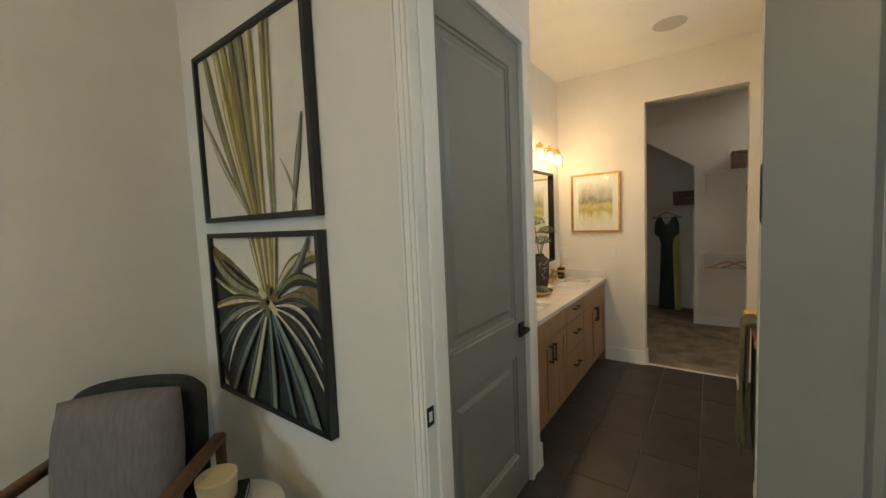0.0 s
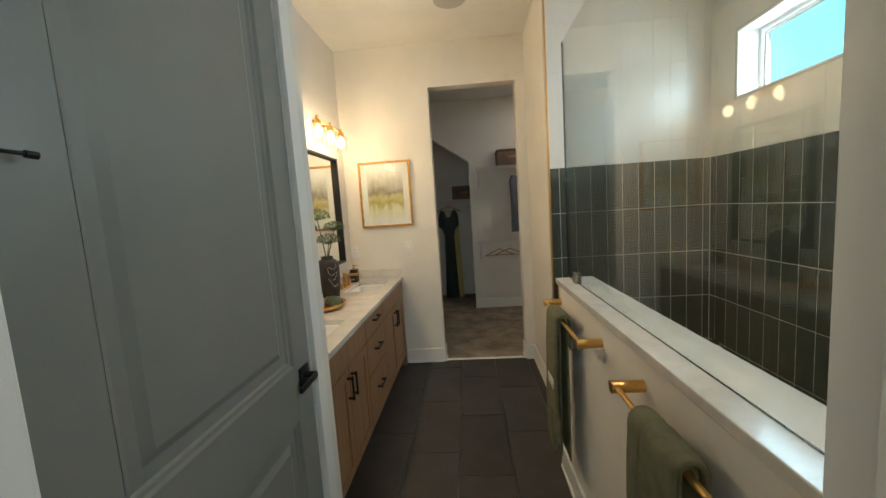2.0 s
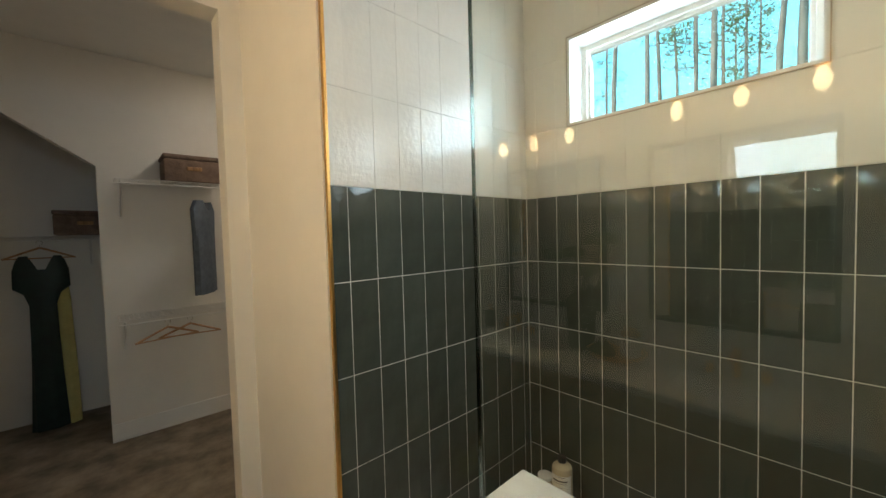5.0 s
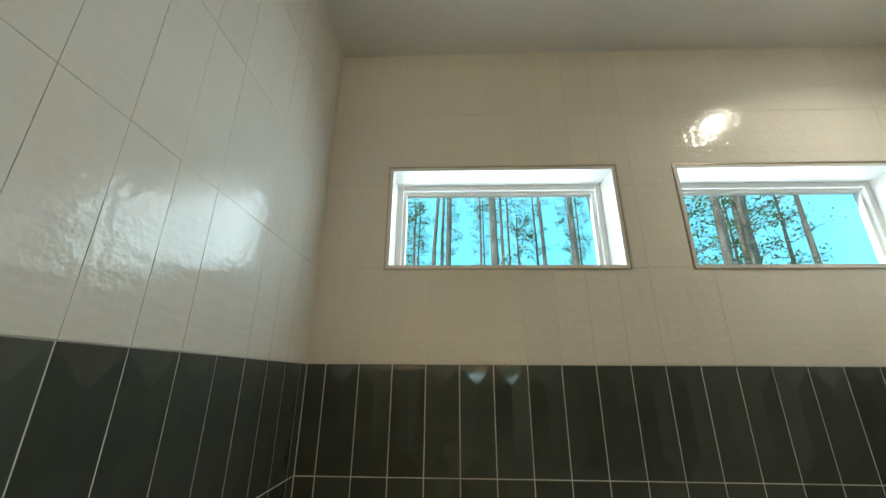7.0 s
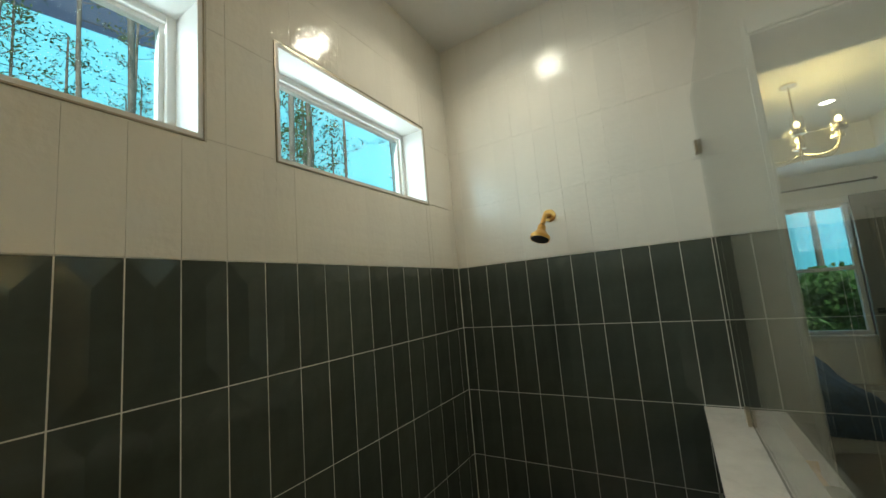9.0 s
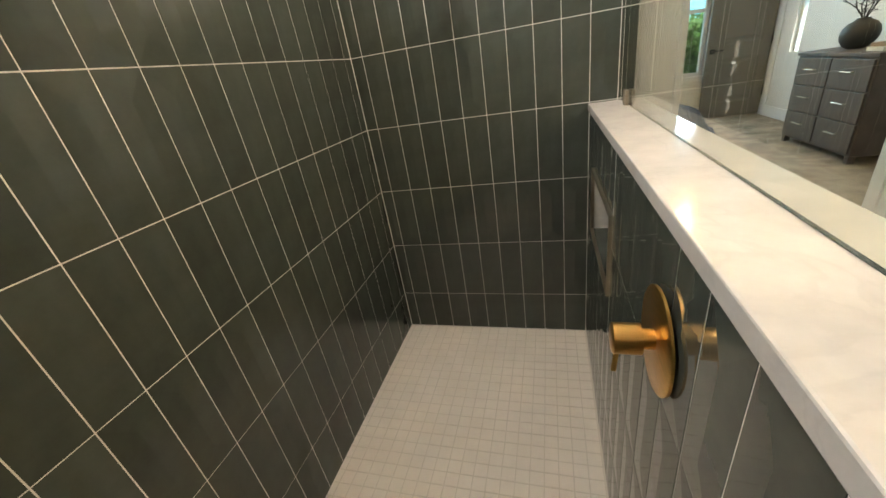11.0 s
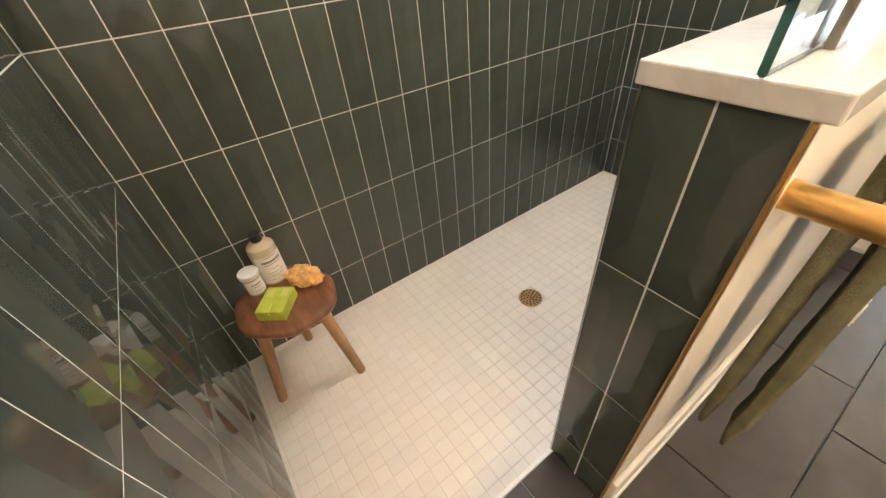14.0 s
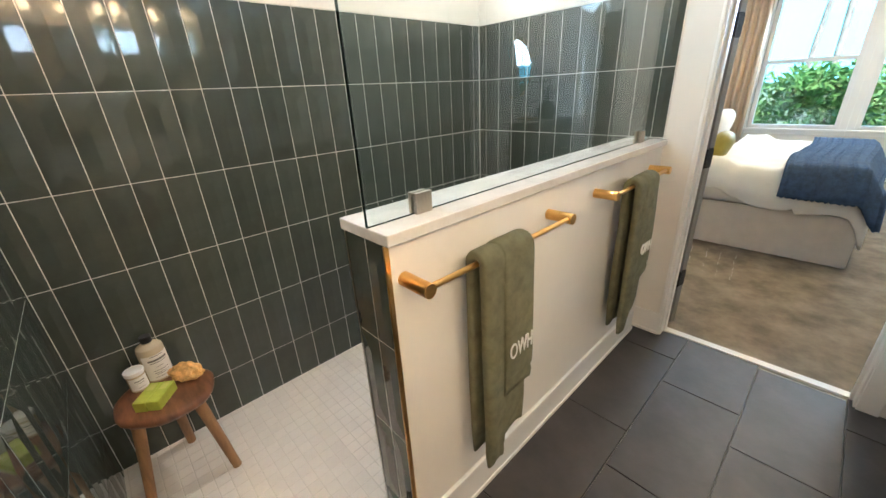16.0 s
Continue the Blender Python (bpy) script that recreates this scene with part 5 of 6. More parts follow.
AW, AH = 0.848, 0.748
paints = [material("paint_" + nm, c, 0.6, vary=0.28, scale=7, bump=0.2, bump_scale=40, stretch=(3, 1, 1)) for nm, c in (
    ("cream", (0.52, 0.45, 0.30)), ("ochre", (0.36, 0.28, 0.07)), ("olive", (0.16, 0.15, 0.05)), ("sage", (0.22, 0.24, 0.17)), ("slate", (0.085, 0.105, 0.105)), ("charcoal", (0.022, 0.024, 0.022)), ("teal", (0.11, 0.17, 0.18)), ("white", (0.60, 0.58, 0.52)), ("umber", (0.20, 0.13, 0.06)))]
for which, z in (("upper", 1.528), ("lower", 0.731)):
    p = framed("framed_art", (-1.608, YW - 0.004, z), 0, AW, AH, 0.022, 0.038, M["frameblack"], "large black framed painting of long palm leaves" if which == "upper" else "large black framed painting of a spiky agave heart")
    bm = B()
    box(bm, -AW / 2 + 0.022, AW / 2 - 0.022, -0.020, -0.004, 0.022, AH - 0.022)
    part("canvas", bm, M["canvas"], p, "cream painted canvas")
    rng = random.Random(9)
    bm = B()
    lim = (AW / 2 - 0.023, 0.023, AH - 0.023)
    y = -0.0205
    # tones: 0 cream 1 ochre 2 olive 3 sage 4 slate 5 charcoal 6 teal 7 white 8 umber
    if which == "upper":
        leaves = [(-0.40, 0.50, 0.00, 0.050, (2, 3, 0, 2), 0.02), (-0.33, 0.74, -0.02, 0.060, (2, 8, 3, 2), 0.03), (0.36, 0.36, 0.26, 0.040, (5, 4, 3, 2), 0.0), (0.21, 0.22, 0.30, 0.016, (2, 3, 0, 2), -0.02),
                  (-0.24, 0.80, 0.00, 0.060, (2, 1, 0, 8), 0.02), (-0.17, 0.80, 0.02, 0.055, (8, 1, 1, 2), 0.01), (-0.10, 0.80, 0.03, 0.060, (8, 8, 2, 5), 0.0), (-0.03, 0.80, 0.05, 0.070, (5, 8, 3, 2), 0.0),
                  (0.05, 0.80, 0.07, 0.060, (2, 1, 0, 8), 0.0), (0.15, 0.80, 0.13, 0.040, (2, 3, 1, 2), 0.0), (0.19, 0.80, 0.15, 0.022, (2, 1, 0, 2), 0.0)]
        for tx, tz, bx, w, tones, bend in leaves:
            y -= 0.0004
            bm = B()
            leaf_stroke(bm, bx, -0.02, tx, tz, w, y, tones, lim, bend, 0.25 if tz > 0.6 else 0.85)
            part("painted_leaf", bm, paints, p)
    else:
        hx, hz = 0.07, 0.47
        for k in range(46):
            a = math.radians(-200 + 215 * k / 45)
            y -= 0.00006
            strip(bm, hx, hz - 0.02, hx + 0.62 * math.cos(a), hz + 0.62 * math.sin(a), 0.03, 0.10, y, 5 if k % 9 else 8, lim, rng.uniform(-0.02, 0.02))
        part("painted_ground", bm, paints, p, "dark brushed ground")
        for dx, c, w in ((-0.09, 2, 0.04), (-0.05, 1, 0.045), (0.0, 8, 0.05), (0.045, 1, 0.04), (0.09, 2, 0.035)):
            y -= 0.0004
            bm = B()
            leaf_stroke(bm, hx + dx * 0.4, hz, hx + dx * 1.2 - 0.03, 0.80, w, y, (2, c, 0, 8), lim, 0.0, 0.0)
            part("painted_leaf", bm, paints, p)
        # end point, width, tones, bend: side leaves curling away, then the long lower leaves
        leaves = [(-0.44, 0.68, 0.085, (2, 8, 3, 5), 0.05), (-0.40, 0.54, 0.030, (2, 3, 0, 2), 0.03), (-0.43, 0.40, 0.055, (5, 2, 0, 8), -0.02), (-0.42, 0.27, 0.060, (5, 4, 3, 5), -0.04), (-0.36, 0.21, 0.022, (7, 0, 7, 0), -0.05), (-0.42, 0.13, 0.060, (5, 5, 4, 2), -0.05), (-0.34, 0.10, 0.018, (7, 7, 0, 7), -0.06),
                  (0.44, 0.66, 0.070, (5, 2, 0, 8), 0.05), (0.36, 0.72, 0.050, (5, 4, 3, 5), -0.03), (0.44, 0.54, 0.055, (5, 5, 2, 5), 0.06), (0.44, 0.44, 0.050, (5, 4, 8, 5), 0.05), (0.42, 0.33, 0.050, (5, 5, 4, 5), 0.05), (0.40, 0.36, 0.018, (7, 0, 7, 0), 0.05), (0.42, 0.22, 0.050, (5, 4, 5, 5), 0.04), (0.40, 0.27, 0.016, (7, 7, 0, 7), 0.05), (0.42, 0.14, 0.022, (7, 0, 7, 4), 0.03),
                  (-0.30, 0.02, 0.060, (5, 4, 3, 5), -0.02), (0.20, -0.02, 0.055, (5, 5, 6, 5), 0.0), (-0.17, -0.04, 0.070, (4, 3, 0, 5), 0.0), (0.05, -0.05, 0.062, (5, 4, 3, 5), 0.0), (0.36, -0.05, 0.085, (4, 6, 3, 5), 0.02)]
        for tx, tz, w, tones, bend in leaves:
            y -= 0.0004
            d = math.hypot(tx - hx, tz - hz)
            bm = B()
            leaf_stroke(bm, hx + 0.05 * (tx - hx) / d, hz + 0.05 * (tz - hz) / d, tx, tz, w, y, tones, lim, bend, 0.2 if tz < 0.05 else 0.8)
            part("painted_leaf", bm, paints, p)
        bm = B()
        for k in range(6):
            a = 2 * math.pi * k / 6 + 0.4
            y -= 0.0002
            strip(bm, hx + 0.015 * math.cos(a), hz + 0.015 * math.sin(a), hx + 0.075 * math.cos(a), hz + 0.07 * math.sin(a), 0.035, 0.032, y, (8, 2, 0)[k % 3], lim)
        part("painted_heart", bm, paints, p, "umber agave heart")

# ---- armchair corner ----
ac = thing("armchair", (-1.749, 0.258, 0), "dark green armchair with rounded back and walnut arms", "armchair", rz=43)
bm = B()
box(bm, -0.24, 0.24, -0.30, 0.20, 0.32, 0.50, 0.04, 3)
part("seat", bm, M["chairfabric"], ac, "", True)
bm = B()
nb = 18
ring = []
for k in range(nb + 1):
    u = k / nb * 2 - 1
    top = 0.925 - 0.045 * abs(u) ** 6
    ring.append((0.25 * u, 0.25 - 0.08 * u * u, top))
fr = [[bm.verts.new((x, y, 0.36)) for x, y, t in ring], [bm.verts.new((x, y + 0.04, t)) for x, y, t in ring]]
for k in range(nb):
    bm.faces.new((fr[0][k], fr[0][k + 1], fr[1][k + 1], fr[1][k]))
bk = part("backrest", bm, M["chairfabric"], ac, "", True, 180)
md = bk.modifiers.new("thick", "SOLIDIFY")
md.thickness = 0.07
bv = bk.modifiers.new("round", "BEVEL")
bv.width, bv.segments = 0.03, 3
for s in (-1, 1):
    bm = B()
    box(bm, s * 0.272 - 0.024, s * 0.272 + 0.024, -0.32, 0.21, 0.655, 0.69, 0.012, 3)
    for y in (-0.27, 0.20):
        rod(bm, (s * 0.272, y, 0.0), (s * 0.272, y, 0.66), 0.016, 0.02, 12)
    part("arm", bm, M["chairwood"], ac, "walnut arm and legs", True)
bm = B()
g = 16
vs = {}
for i in range(g + 1):
    for j in range(g + 1):
        u, v = i / g * 2 - 1, j / g * 2 - 1
        th = 0.085 * ((1 - u ** 4) * (1 - v ** 4)) ** 0.6 + 0.004
        for s in (-1, 1):
            vs[i, j, s] = bm.verts.new((0.25 * u * (1 - 0.06 * v * v), s * th, 0.25 * v * (1 - 0.06 * u * u)))
for i in range(g):
    for j in range(g):
        for s in (-1, 1):
            bm.faces.new([vs[i, j, s], vs[i + 1, j, s], vs[i + 1, j + 1, s], vs[i, j + 1, s]])
for i in range(g):
    for a, b in (((i, 0), (i + 1, 0)), ((i, g), (i + 1, g)), ((0, i), (0, i + 1)), ((g, i), (g, i + 1))):
        bm.faces.new([vs[*a, -1], vs[*b, -1], vs[*b, 1], vs[*a, 1]])
pl = thing("throw_pillow", (-1.786, 0.296, 0.502), "grey woven throw pillow with beaded stripes on the armchair", "pillow", rz=43)
cp = part("cover", bm, M["pillow"], pl, "", True, 180)
cp.matrix_local = pose(0, 0.02, 0.215, -12, -3, 0) @ Matrix.Scale(0.86, 4)
bm = B()
for x in (-0.15, -0.06, 0.02, 0.11, 0.18):
    for k in range(36):
        if random.random() < 0.55:
            v = -0.2 + 0.4 * k / 36
            th = 0.085 * ((1 - (x / 0.25) ** 4) * (1 - (v / 0.25) ** 4)) ** 0.6 + 0.0045
            ball(bm, (x + random.uniform(-0.004, 0.004), -th, v), 0.0024, 1)
bd = part("beads", bm, M["paper"], pl, "rows of small white beads")
bd.matrix_local = cp.matrix_local.copy()
tagged(bd, kind="stuff")
stb = thing("side_table", (-1.434, 0.493, 0), "small round white-topped side table beside the armchair", "side table")
bm = B()
lathe(bm, [(0.17, 0.50), (0.18, 0.505), (0.18, 0.522), (0.172, 0.526)], seg=48)
part("tabletop", bm, M["quartz"], stb, "white round top", True, 40)
bm = B()
lathe(bm, [(0.12, 0.0005), (0.12, 0.012), (0.02, 0.018), (0.018, 0.50)], seg=28)
part("pedestal", bm, M["black"], stb, "black metal pedestal", True, 40)
bkk = thing("book", (-1.466, 0.482, 0.526), "closed black hardback book on the side table", "book", rz=-35)
bm = B()
box(bm, -0.11, 0.11, -0.08, 0.08, 0, 0.004, 0.001)
box(bm, -0.11, 0.11, -0.08, 0.08, 0.026, 0.030, 0.001)
box(bm, -0.11, -0.106, -0.08, 0.08, 0.004, 0.026)
part("cover", bm, M["frameblack"], bkk)
bm = B()
box(bm, -0.106, 0.107, -0.077, 0.077, 0.0042, 0.0258)
part("pages", bm, M["paper"], bkk)
cd = thing("candle", (-1.492, 0.493, 0.5565), "wide cream candle in a frosted glass bowl on the book", "candle")
bm = B()
lathe(bm, [(0.048, 0), (0.058, 0.006), (0.066, 0.085), (0.063, 0.088), (0.058, 0.074), (0.02, 0.073)], seg=40)
part("bowl", bm, M["candlewax"], cd, "", True, 50)

# ---- closet ----
def wire_shelf(x0, x1, yb, z, depth=0.30):
    s = thing("wire_shelf", (x0, yb, z), "white coated wire closet shelf with hanging rail", "shelf", "wire shelves")
    bm = B()
    ln = x1 - x0
    for k in range(5):
        rod(bm, (0, -0.012 - k * depth / 4.2, 0), (ln, -0.012 - k * depth / 4.2, 0), 0.003, seg=6)
    for k in range(int(ln / 0.028)):
        rod(bm, (k * 0.028, -0.01, 0.003), (k * 0.028, -depth, 0.003), 0.0016, seg=5)
    part("wire_deck", bm, M["wire"], s)
    bm = B()
    rod(bm, (0, -depth, -0.03), (ln, -depth, -0.03), 0.006, seg=8)
    part("front_rail", bm, M["wire"], s)
    for x in (0.03, ln - 0.05):
        bm = B()
        rod(bm, (x, -depth + 0.02, -0.01), (x, -0.004, -0.25), 0.006, seg=8)
        box(bm, x - 0.01, x + 0.01, -0.006, -0.001, -0.27, 0.0)
        part("bracket", bm, M["wire"], s)


wire_shelf(-0.19, 1.25, 5.849, 1.955)
wire_shelf(-0.21, 1.25, 5.849, 0.955)
wire_shelf(-1.45, -0.30, 6.749, 1.575)


def storage_box(where, label):
    s = thing("storage_basket", where, label, "basket", "storage baskets")
    bm = B()
    box(bm, -0.19, 0.19, -0.14, 0.14, 0.003, 0.17, 0.012)
    part("body", bm, M["basket"], s, "", True)
    bm = B()
    box(bm, -0.195, 0.195, -0.145, 0.145, 0.171, 0.205, 0.01)
    part("lid", bm, M["basket"], s, "", True)
    bm = B()
    box(bm, -0.05, 0.05, -0.155, -0.138, 0.085, 0.115, 0.006)
    part("handle", bm, M["stoolleg"], s, "dark wooden handle")


storage_box((0.28, 5.69, 1.960), "brown woven lidded basket on the upper wire shelf")
storage_box((-0.37, 6.59, 1.580), "dark woven lidded basket on the nook shelf")


def clothes_hanger(where, rz):
    h = thing("clothes_hanger", where, "oak wooden clothes hanger on the wire shelf rail", "hanger", "clothes hangers", rz=rz)
    bm = B()
    for s in (-1, 1):
        rod(bm, (0, 0, -0.05), (s * 0.20, 0, -0.135), 0.008, 0.007, 10)
    rod(bm, (-0.195, 0, -0.133), (0.195, 0, -0.133), 0.005, seg=8)
    part("arms", bm, M["hanger"], h, "", True)
    bm = B()
    for k in range(9):
        a, b = math.radians(-60 + k * 28), math.radians(-60 + (k + 1) * 28)
        rod(bm, (0.018 * math.cos(a), 0, 0.0 + 0.018 * math.sin(a) - 0.012), (0.018 * math.cos(b), 0, 0.018 * math.sin(b) - 0.012), 0.002, seg=6)
    rod(bm, (0, 0, -0.03), (0, 0, -0.055), 0.002, seg=6)
    part("hook", bm, M["nickel"], h)
    return h


clothes_hanger((0.06, 5.55, 0.922), 12)
clothes_hanger((0.20, 5.55, 0.922), -8)


def garment(name, where, prof, mat, label, rz=0, depth=0.06, neck=0.07):
    """prof: rows of height, half width."""
    bm = B()
    rings = []
    for z, w in prof:
        ring = []
        for k in range(28):
            a = 2 * math.pi * k / 28
            f = 1 + 0.10 * math.sin(a * 6 + z * 3) * (1 if z < -0.3 else 0.3)
            ring.append(bm.verts.new((w * math.cos(a) * f, depth * math.sin(a) * f * (0.6 + w), z)))
        rings.append(ring)
    for p, q in zip(rings, rings[1:]):
        for k in range(28):
            bm.faces.new((p[k], p[(k + 1) % 28], q[(k + 1) % 28], q[k]))
    bm.faces.new(rings[-1])
    for v in bm.verts:
        if v.co.z > -0.08 and abs(v.co.x) < neck:
            v.co.z -= 0.17 * (1 - abs(v.co.x) / neck)
    o = solid(name, bm, mat, label, "garment", smooth=True)
    o.matrix_world = pose(*where, 0, 0, rz)
    return o


garment("long_dress", (-0.64, 6.44, 1.43), [(-0.01, 0.115), (-0.05, 0.135), (-0.12, 0.155), (-0.26, 0.160), (-0.31, 0.10), (-0.40, 0.075), (-0.55, 0.080), (-0.95, 0.085), (-1.40, 0.10)], M["dress"], "long dark green dress hanging in the closet nook")
garment("yellow_dress", (-0.545, 6.50, 1.46), [(-0.1, 0.03), (-0.4, 0.06), (-0.9, 0.07), (-1.44, 0.075)], M["yellowcloth"], "pale yellow long dress hanging in the closet nook")
clothes_hanger((-0.64, 6.44, 1.535), 0)
garment("denim_shirt", (0.32, 5.55, 1.845), [(0.0, 0.04), (-0.03, 0.12), (-0.10, 0.19), (-0.30, 0.17), (-0.75, 0.16)], M["denim"], "faded denim shirt hanging on the wire shelf rail", 60)

cl2 = thing("recessed_light", (CLOSET_LAMP[0], CLOSET_LAMP[1], CEIL), "round recessed closet ceiling light, lit", "ceiling light")
bm = B()
rod(bm, (0, 0, -0.001), (0, 0, -0.007), 0.095, 0.085, 36)
part("trim_ring", bm, M["plastic"], cl2, "", True)
bm = B()
rod(bm, (0, 0, -0.007), (0, 0, -0.009), 0.065, seg=32)
part("lens", bm, M["candisc"], cl2, "glowing lens").visible_shadow = False

# ---- bedroom ----
bed = thing("bed", (0.36, -1.66, 0), "made bed with white duvet and cream bed skirt", "bed")
bm = B()
box(bm, -1.03, 1.0, -0.92, 0.92, 0.04, 0.36)
part("base", bm, M["skirt"], bed)
bm = B()
pts = []
for k in range(60):
    u = k / 59
    pts.append((-1.05 + 2.03 * u, 0.935 + 0.005 * math.sin(k * 2.1)))
a = [bm.verts.new((x, y, 0.012)) for x, y in pts]
b = [bm.verts.new((x, y - 0.008, 0.37)) for x, y in pts]
for k in range(59):
    bm.faces.new((a[k], a[k + 1], b[k + 1], b[k]))
pts = [(-1.05 + 0.006 * math.sin(k * 2.3), -0.935 + 1.87 * k / 49) for k in range(50)]
a = [bm.verts.new((x, y, 0.012)) for x, y in pts]
b = [bm.verts.new((x + 0.008, y, 0.37)) for x, y in pts]
for k in range(49):
    bm.faces.new((a[k], a[k + 1], b[k + 1], b[k]))
part("bed_skirt", bm, M["skirt"], bed, "cream box bed skirt", True, 180)
bm = B()
box(bm, -1.02, 1.0, -0.91, 0.91, 0.361, 0.58, 0.05, 3)
part("mattress", bm, M["bedwhite"], bed, "", True)
bm = B()
gx, gy = 54, 54
vv = {}
for i in range(gx + 1):
    for j in range(gy + 1):
        x, y = -1.08 + 1.02 * i / gx, -0.98 + 1.96 * j / gy
        over = max(0, abs(y) - 0.86) / 0.12
        foot = max(0, -x - 0.98) / 0.10
        z = 0.655 + 0.030 * noise.noise(Vector((x * 2.2, y * 2.2, 3))) + 0.018 * noise.noise(Vector((x * 6, y * 6, 1))) - (0.24 + 0.03 * math.sin(x * 9) + 0.05 * (x < -0.7)) * min(1, over) ** 1.3 - 0.18 * min(1, foot) ** 1.3
        if x > -0.30:
            z += 0.045 * min(1, (x + 0.30) / 0.08)
        vv[i, j] = bm.verts.new((x, y + 0.02 * noise.noise(Vector((x * 7, z * 9, 5))), z))
for i in range(gx):
    for j in range(gy):
        bm.faces.new((vv[i, j], vv[i + 1, j], vv[i + 1, j + 1], vv[i, j + 1]))
dv = part("duvet", bm, M["bedwhite"], bed, "rumpled white duvet", True, 180)
dv.modifiers.new("thick", "SOLIDIFY").thickness = 0.02
bm = B()
vv = {}
for i in range(41):
    for j in range(61):
        x, y = -1.13 + 0.55 * i / 40, -1.0 + 2.02 * j / 60
        over = max(0, abs(y) - 0.86) / 0.14
        z = 0.695 + 0.03 * noise.noise(Vector((x * 2.2, y * 2.2, 3))) + 0.006 * math.sin(i * 2.6) + 0.003 * math.sin(j * 2.1) - 0.17 * min(1.2, over) ** 1.3 - 0.16 * min(1, max(0, -x - 1.0) / 0.10) ** 1.3
        vv[i, j] = bm.verts.new((x + 0.03 * math.sin(y * 3), y, z))
for i in range(40):
    for j in range(60):
        bm.faces.new((vv[i, j], vv[i + 1, j], vv[i + 1, j + 1], vv[i, j + 1]))
kt = solid("knit_throw", bm, M["knit"], "chunky navy knit throw across the bed", "throw", smooth=True)
kt.matrix_world = pose(0.36, -1.66, 0)
kt.modifiers.new("thick", "SOLIDIFY").thickness = 0.02
for x, y, z, rx, rz, mat, label in ((0.50, -1.18, 0.80, 15, 92, "bedwhite", "plump white pillow leaning at the bed head"), (0.52, -2.05, 0.80, 15, 88, "bedwhite", "plump white pillow leaning at the bed head"), (0.29, -1.12, 0.73, 22, 96, "goldpillow", "olive gold satin cushion on the bed")):
    bm = B()
    vs = ball(bm, (0, 0, 0), 1, 4)
    hw, hh, ht = (0.30, 0.20, 0.09) if mat == "bedwhite" else (0.20, 0.15, 0.08)
    for v in bm.verts:
        q = v.co
        sq = lambda c: math.copysign(abs(c) ** 0.55, c)
        v.co = Vector((sq(q.x) * hw, q.y * ht, sq(q.z) * hh))
    o = solid("bed_pillow", bm, M[mat], label, "pillow", smooth=True, group="bed pillows")
    o.matrix_world = pose(x, y, z, -rx, 0, rz)
bm = B()
box(bm, 1.42, 1.50, -2.66, -0.66, 0.0, 1.25, 0.03, 3)
solid("headboard", bm, M["skirt"], "cream upholstered headboard against the wall", "headboard", smooth=True)


def curtain(x0, x1):
    bm = B()
    a, b = [], []
    nn = 80
    for k in range(nn + 1):
        u = k / nn
        x = x0 + (x1 - x0) * u
        y = -4.11 + 0.03 * math.sin(u * 36)
        a.append(bm.verts.new((x, y, 0.01)))
        b.append(bm.verts.new((x, y * 1.0, 2.52)))
    for k in range(nn):
        bm.faces.new((a[k], a[k + 1], b[k + 1], b[k]))
    o = solid("curtain", bm, M["curtain"], "beige full-length pleated curtain beside the window", "curtain", smooth=True, group="curtains")
    o.modifiers.new("thick", "SOLIDIFY").thickness = 0.004


curtain(0.62, 1.10)
bm = B()
rod(bm, (1.2, -4.09, 2.54), (-1.95, -4.09, 2.54), 0.013, seg=14)
ball(bm, (-1.96, -4.09, 2.54), 0.024)
ball(bm, (1.21, -4.09, 2.54), 0.024)
for x in (0.61, -0.43, -1.80):
    rod(bm, (x, -4.19, 2.54), (x, -4.09, 2.54), 0.007, seg=10)
solid("curtain_rod", bm, M["black"], "dark metal curtain rod above the windows", "curtain rod", smooth=True)

ds = thing("dresser", (-2.20, -1.87, 0), "grey-brown six-drawer wooden dresser with metal pulls", "dresser")
bm = B()
box(bm, -0.22, 0.205, -0.53, 0.53, 0.06, 0.84)
part("body", bm, M["greywood"], ds)
bm = B()
box(bm, -0.225, 0.225, -0.545, 0.545, 0.841, 0.87, 0.003)
part("top", bm, M["greywood"], ds)
for y in (-0.50, 0.50):
    for x in (-0.18, 0.18):
        bm = B()
        box(bm, x - 0.025, x + 0.025, y - 0.025, y + 0.025, 0, 0.06)
        part("foot", bm, M["greywood"], ds)
for r in range(3):
    for s in (0, 1):
        bm = B()
        y0 = -0.515 + s * 0.52
        z0 = 0.085 + r * 0.25
        box(bm, 0.206, 0.222, y0, y0 + 0.505, z0, z0 + 0.238, 0.003)
        dw = part("drawer", bm, M["greywood"], ds)
        bm = B()
        rod(bm, (0.245, y0 + 0.18, z0 + 0.14), (0.245, y0 + 0.325, z0 + 0.14), 0.005, seg=10)
        for yy in (0.19, 0.315):
            rod(bm, (0.221, y0 + yy, z0 + 0.14), (0.245, y0 + yy, z0 + 0.14), 0.004, seg=8)
        part("pull", bm, M["nickel"], dw, "brushed metal pull")
rv = thing("round_vase", (-2.20, -2.00, 0.87), "round black vase with bare dark branches on the dresser", "vase")
bm = B()
lathe(bm, [(0.055, 0.0005), (0.095, 0.022), (0.125, 0.07), (0.132, 0.118), (0.122, 0.165), (0.09, 0.205), (0.05, 0.226), (0.045, 0.240), (0.038, 0.240)], seg=36)
part("body", bm, M["matteblack"], rv, "", True, 60)
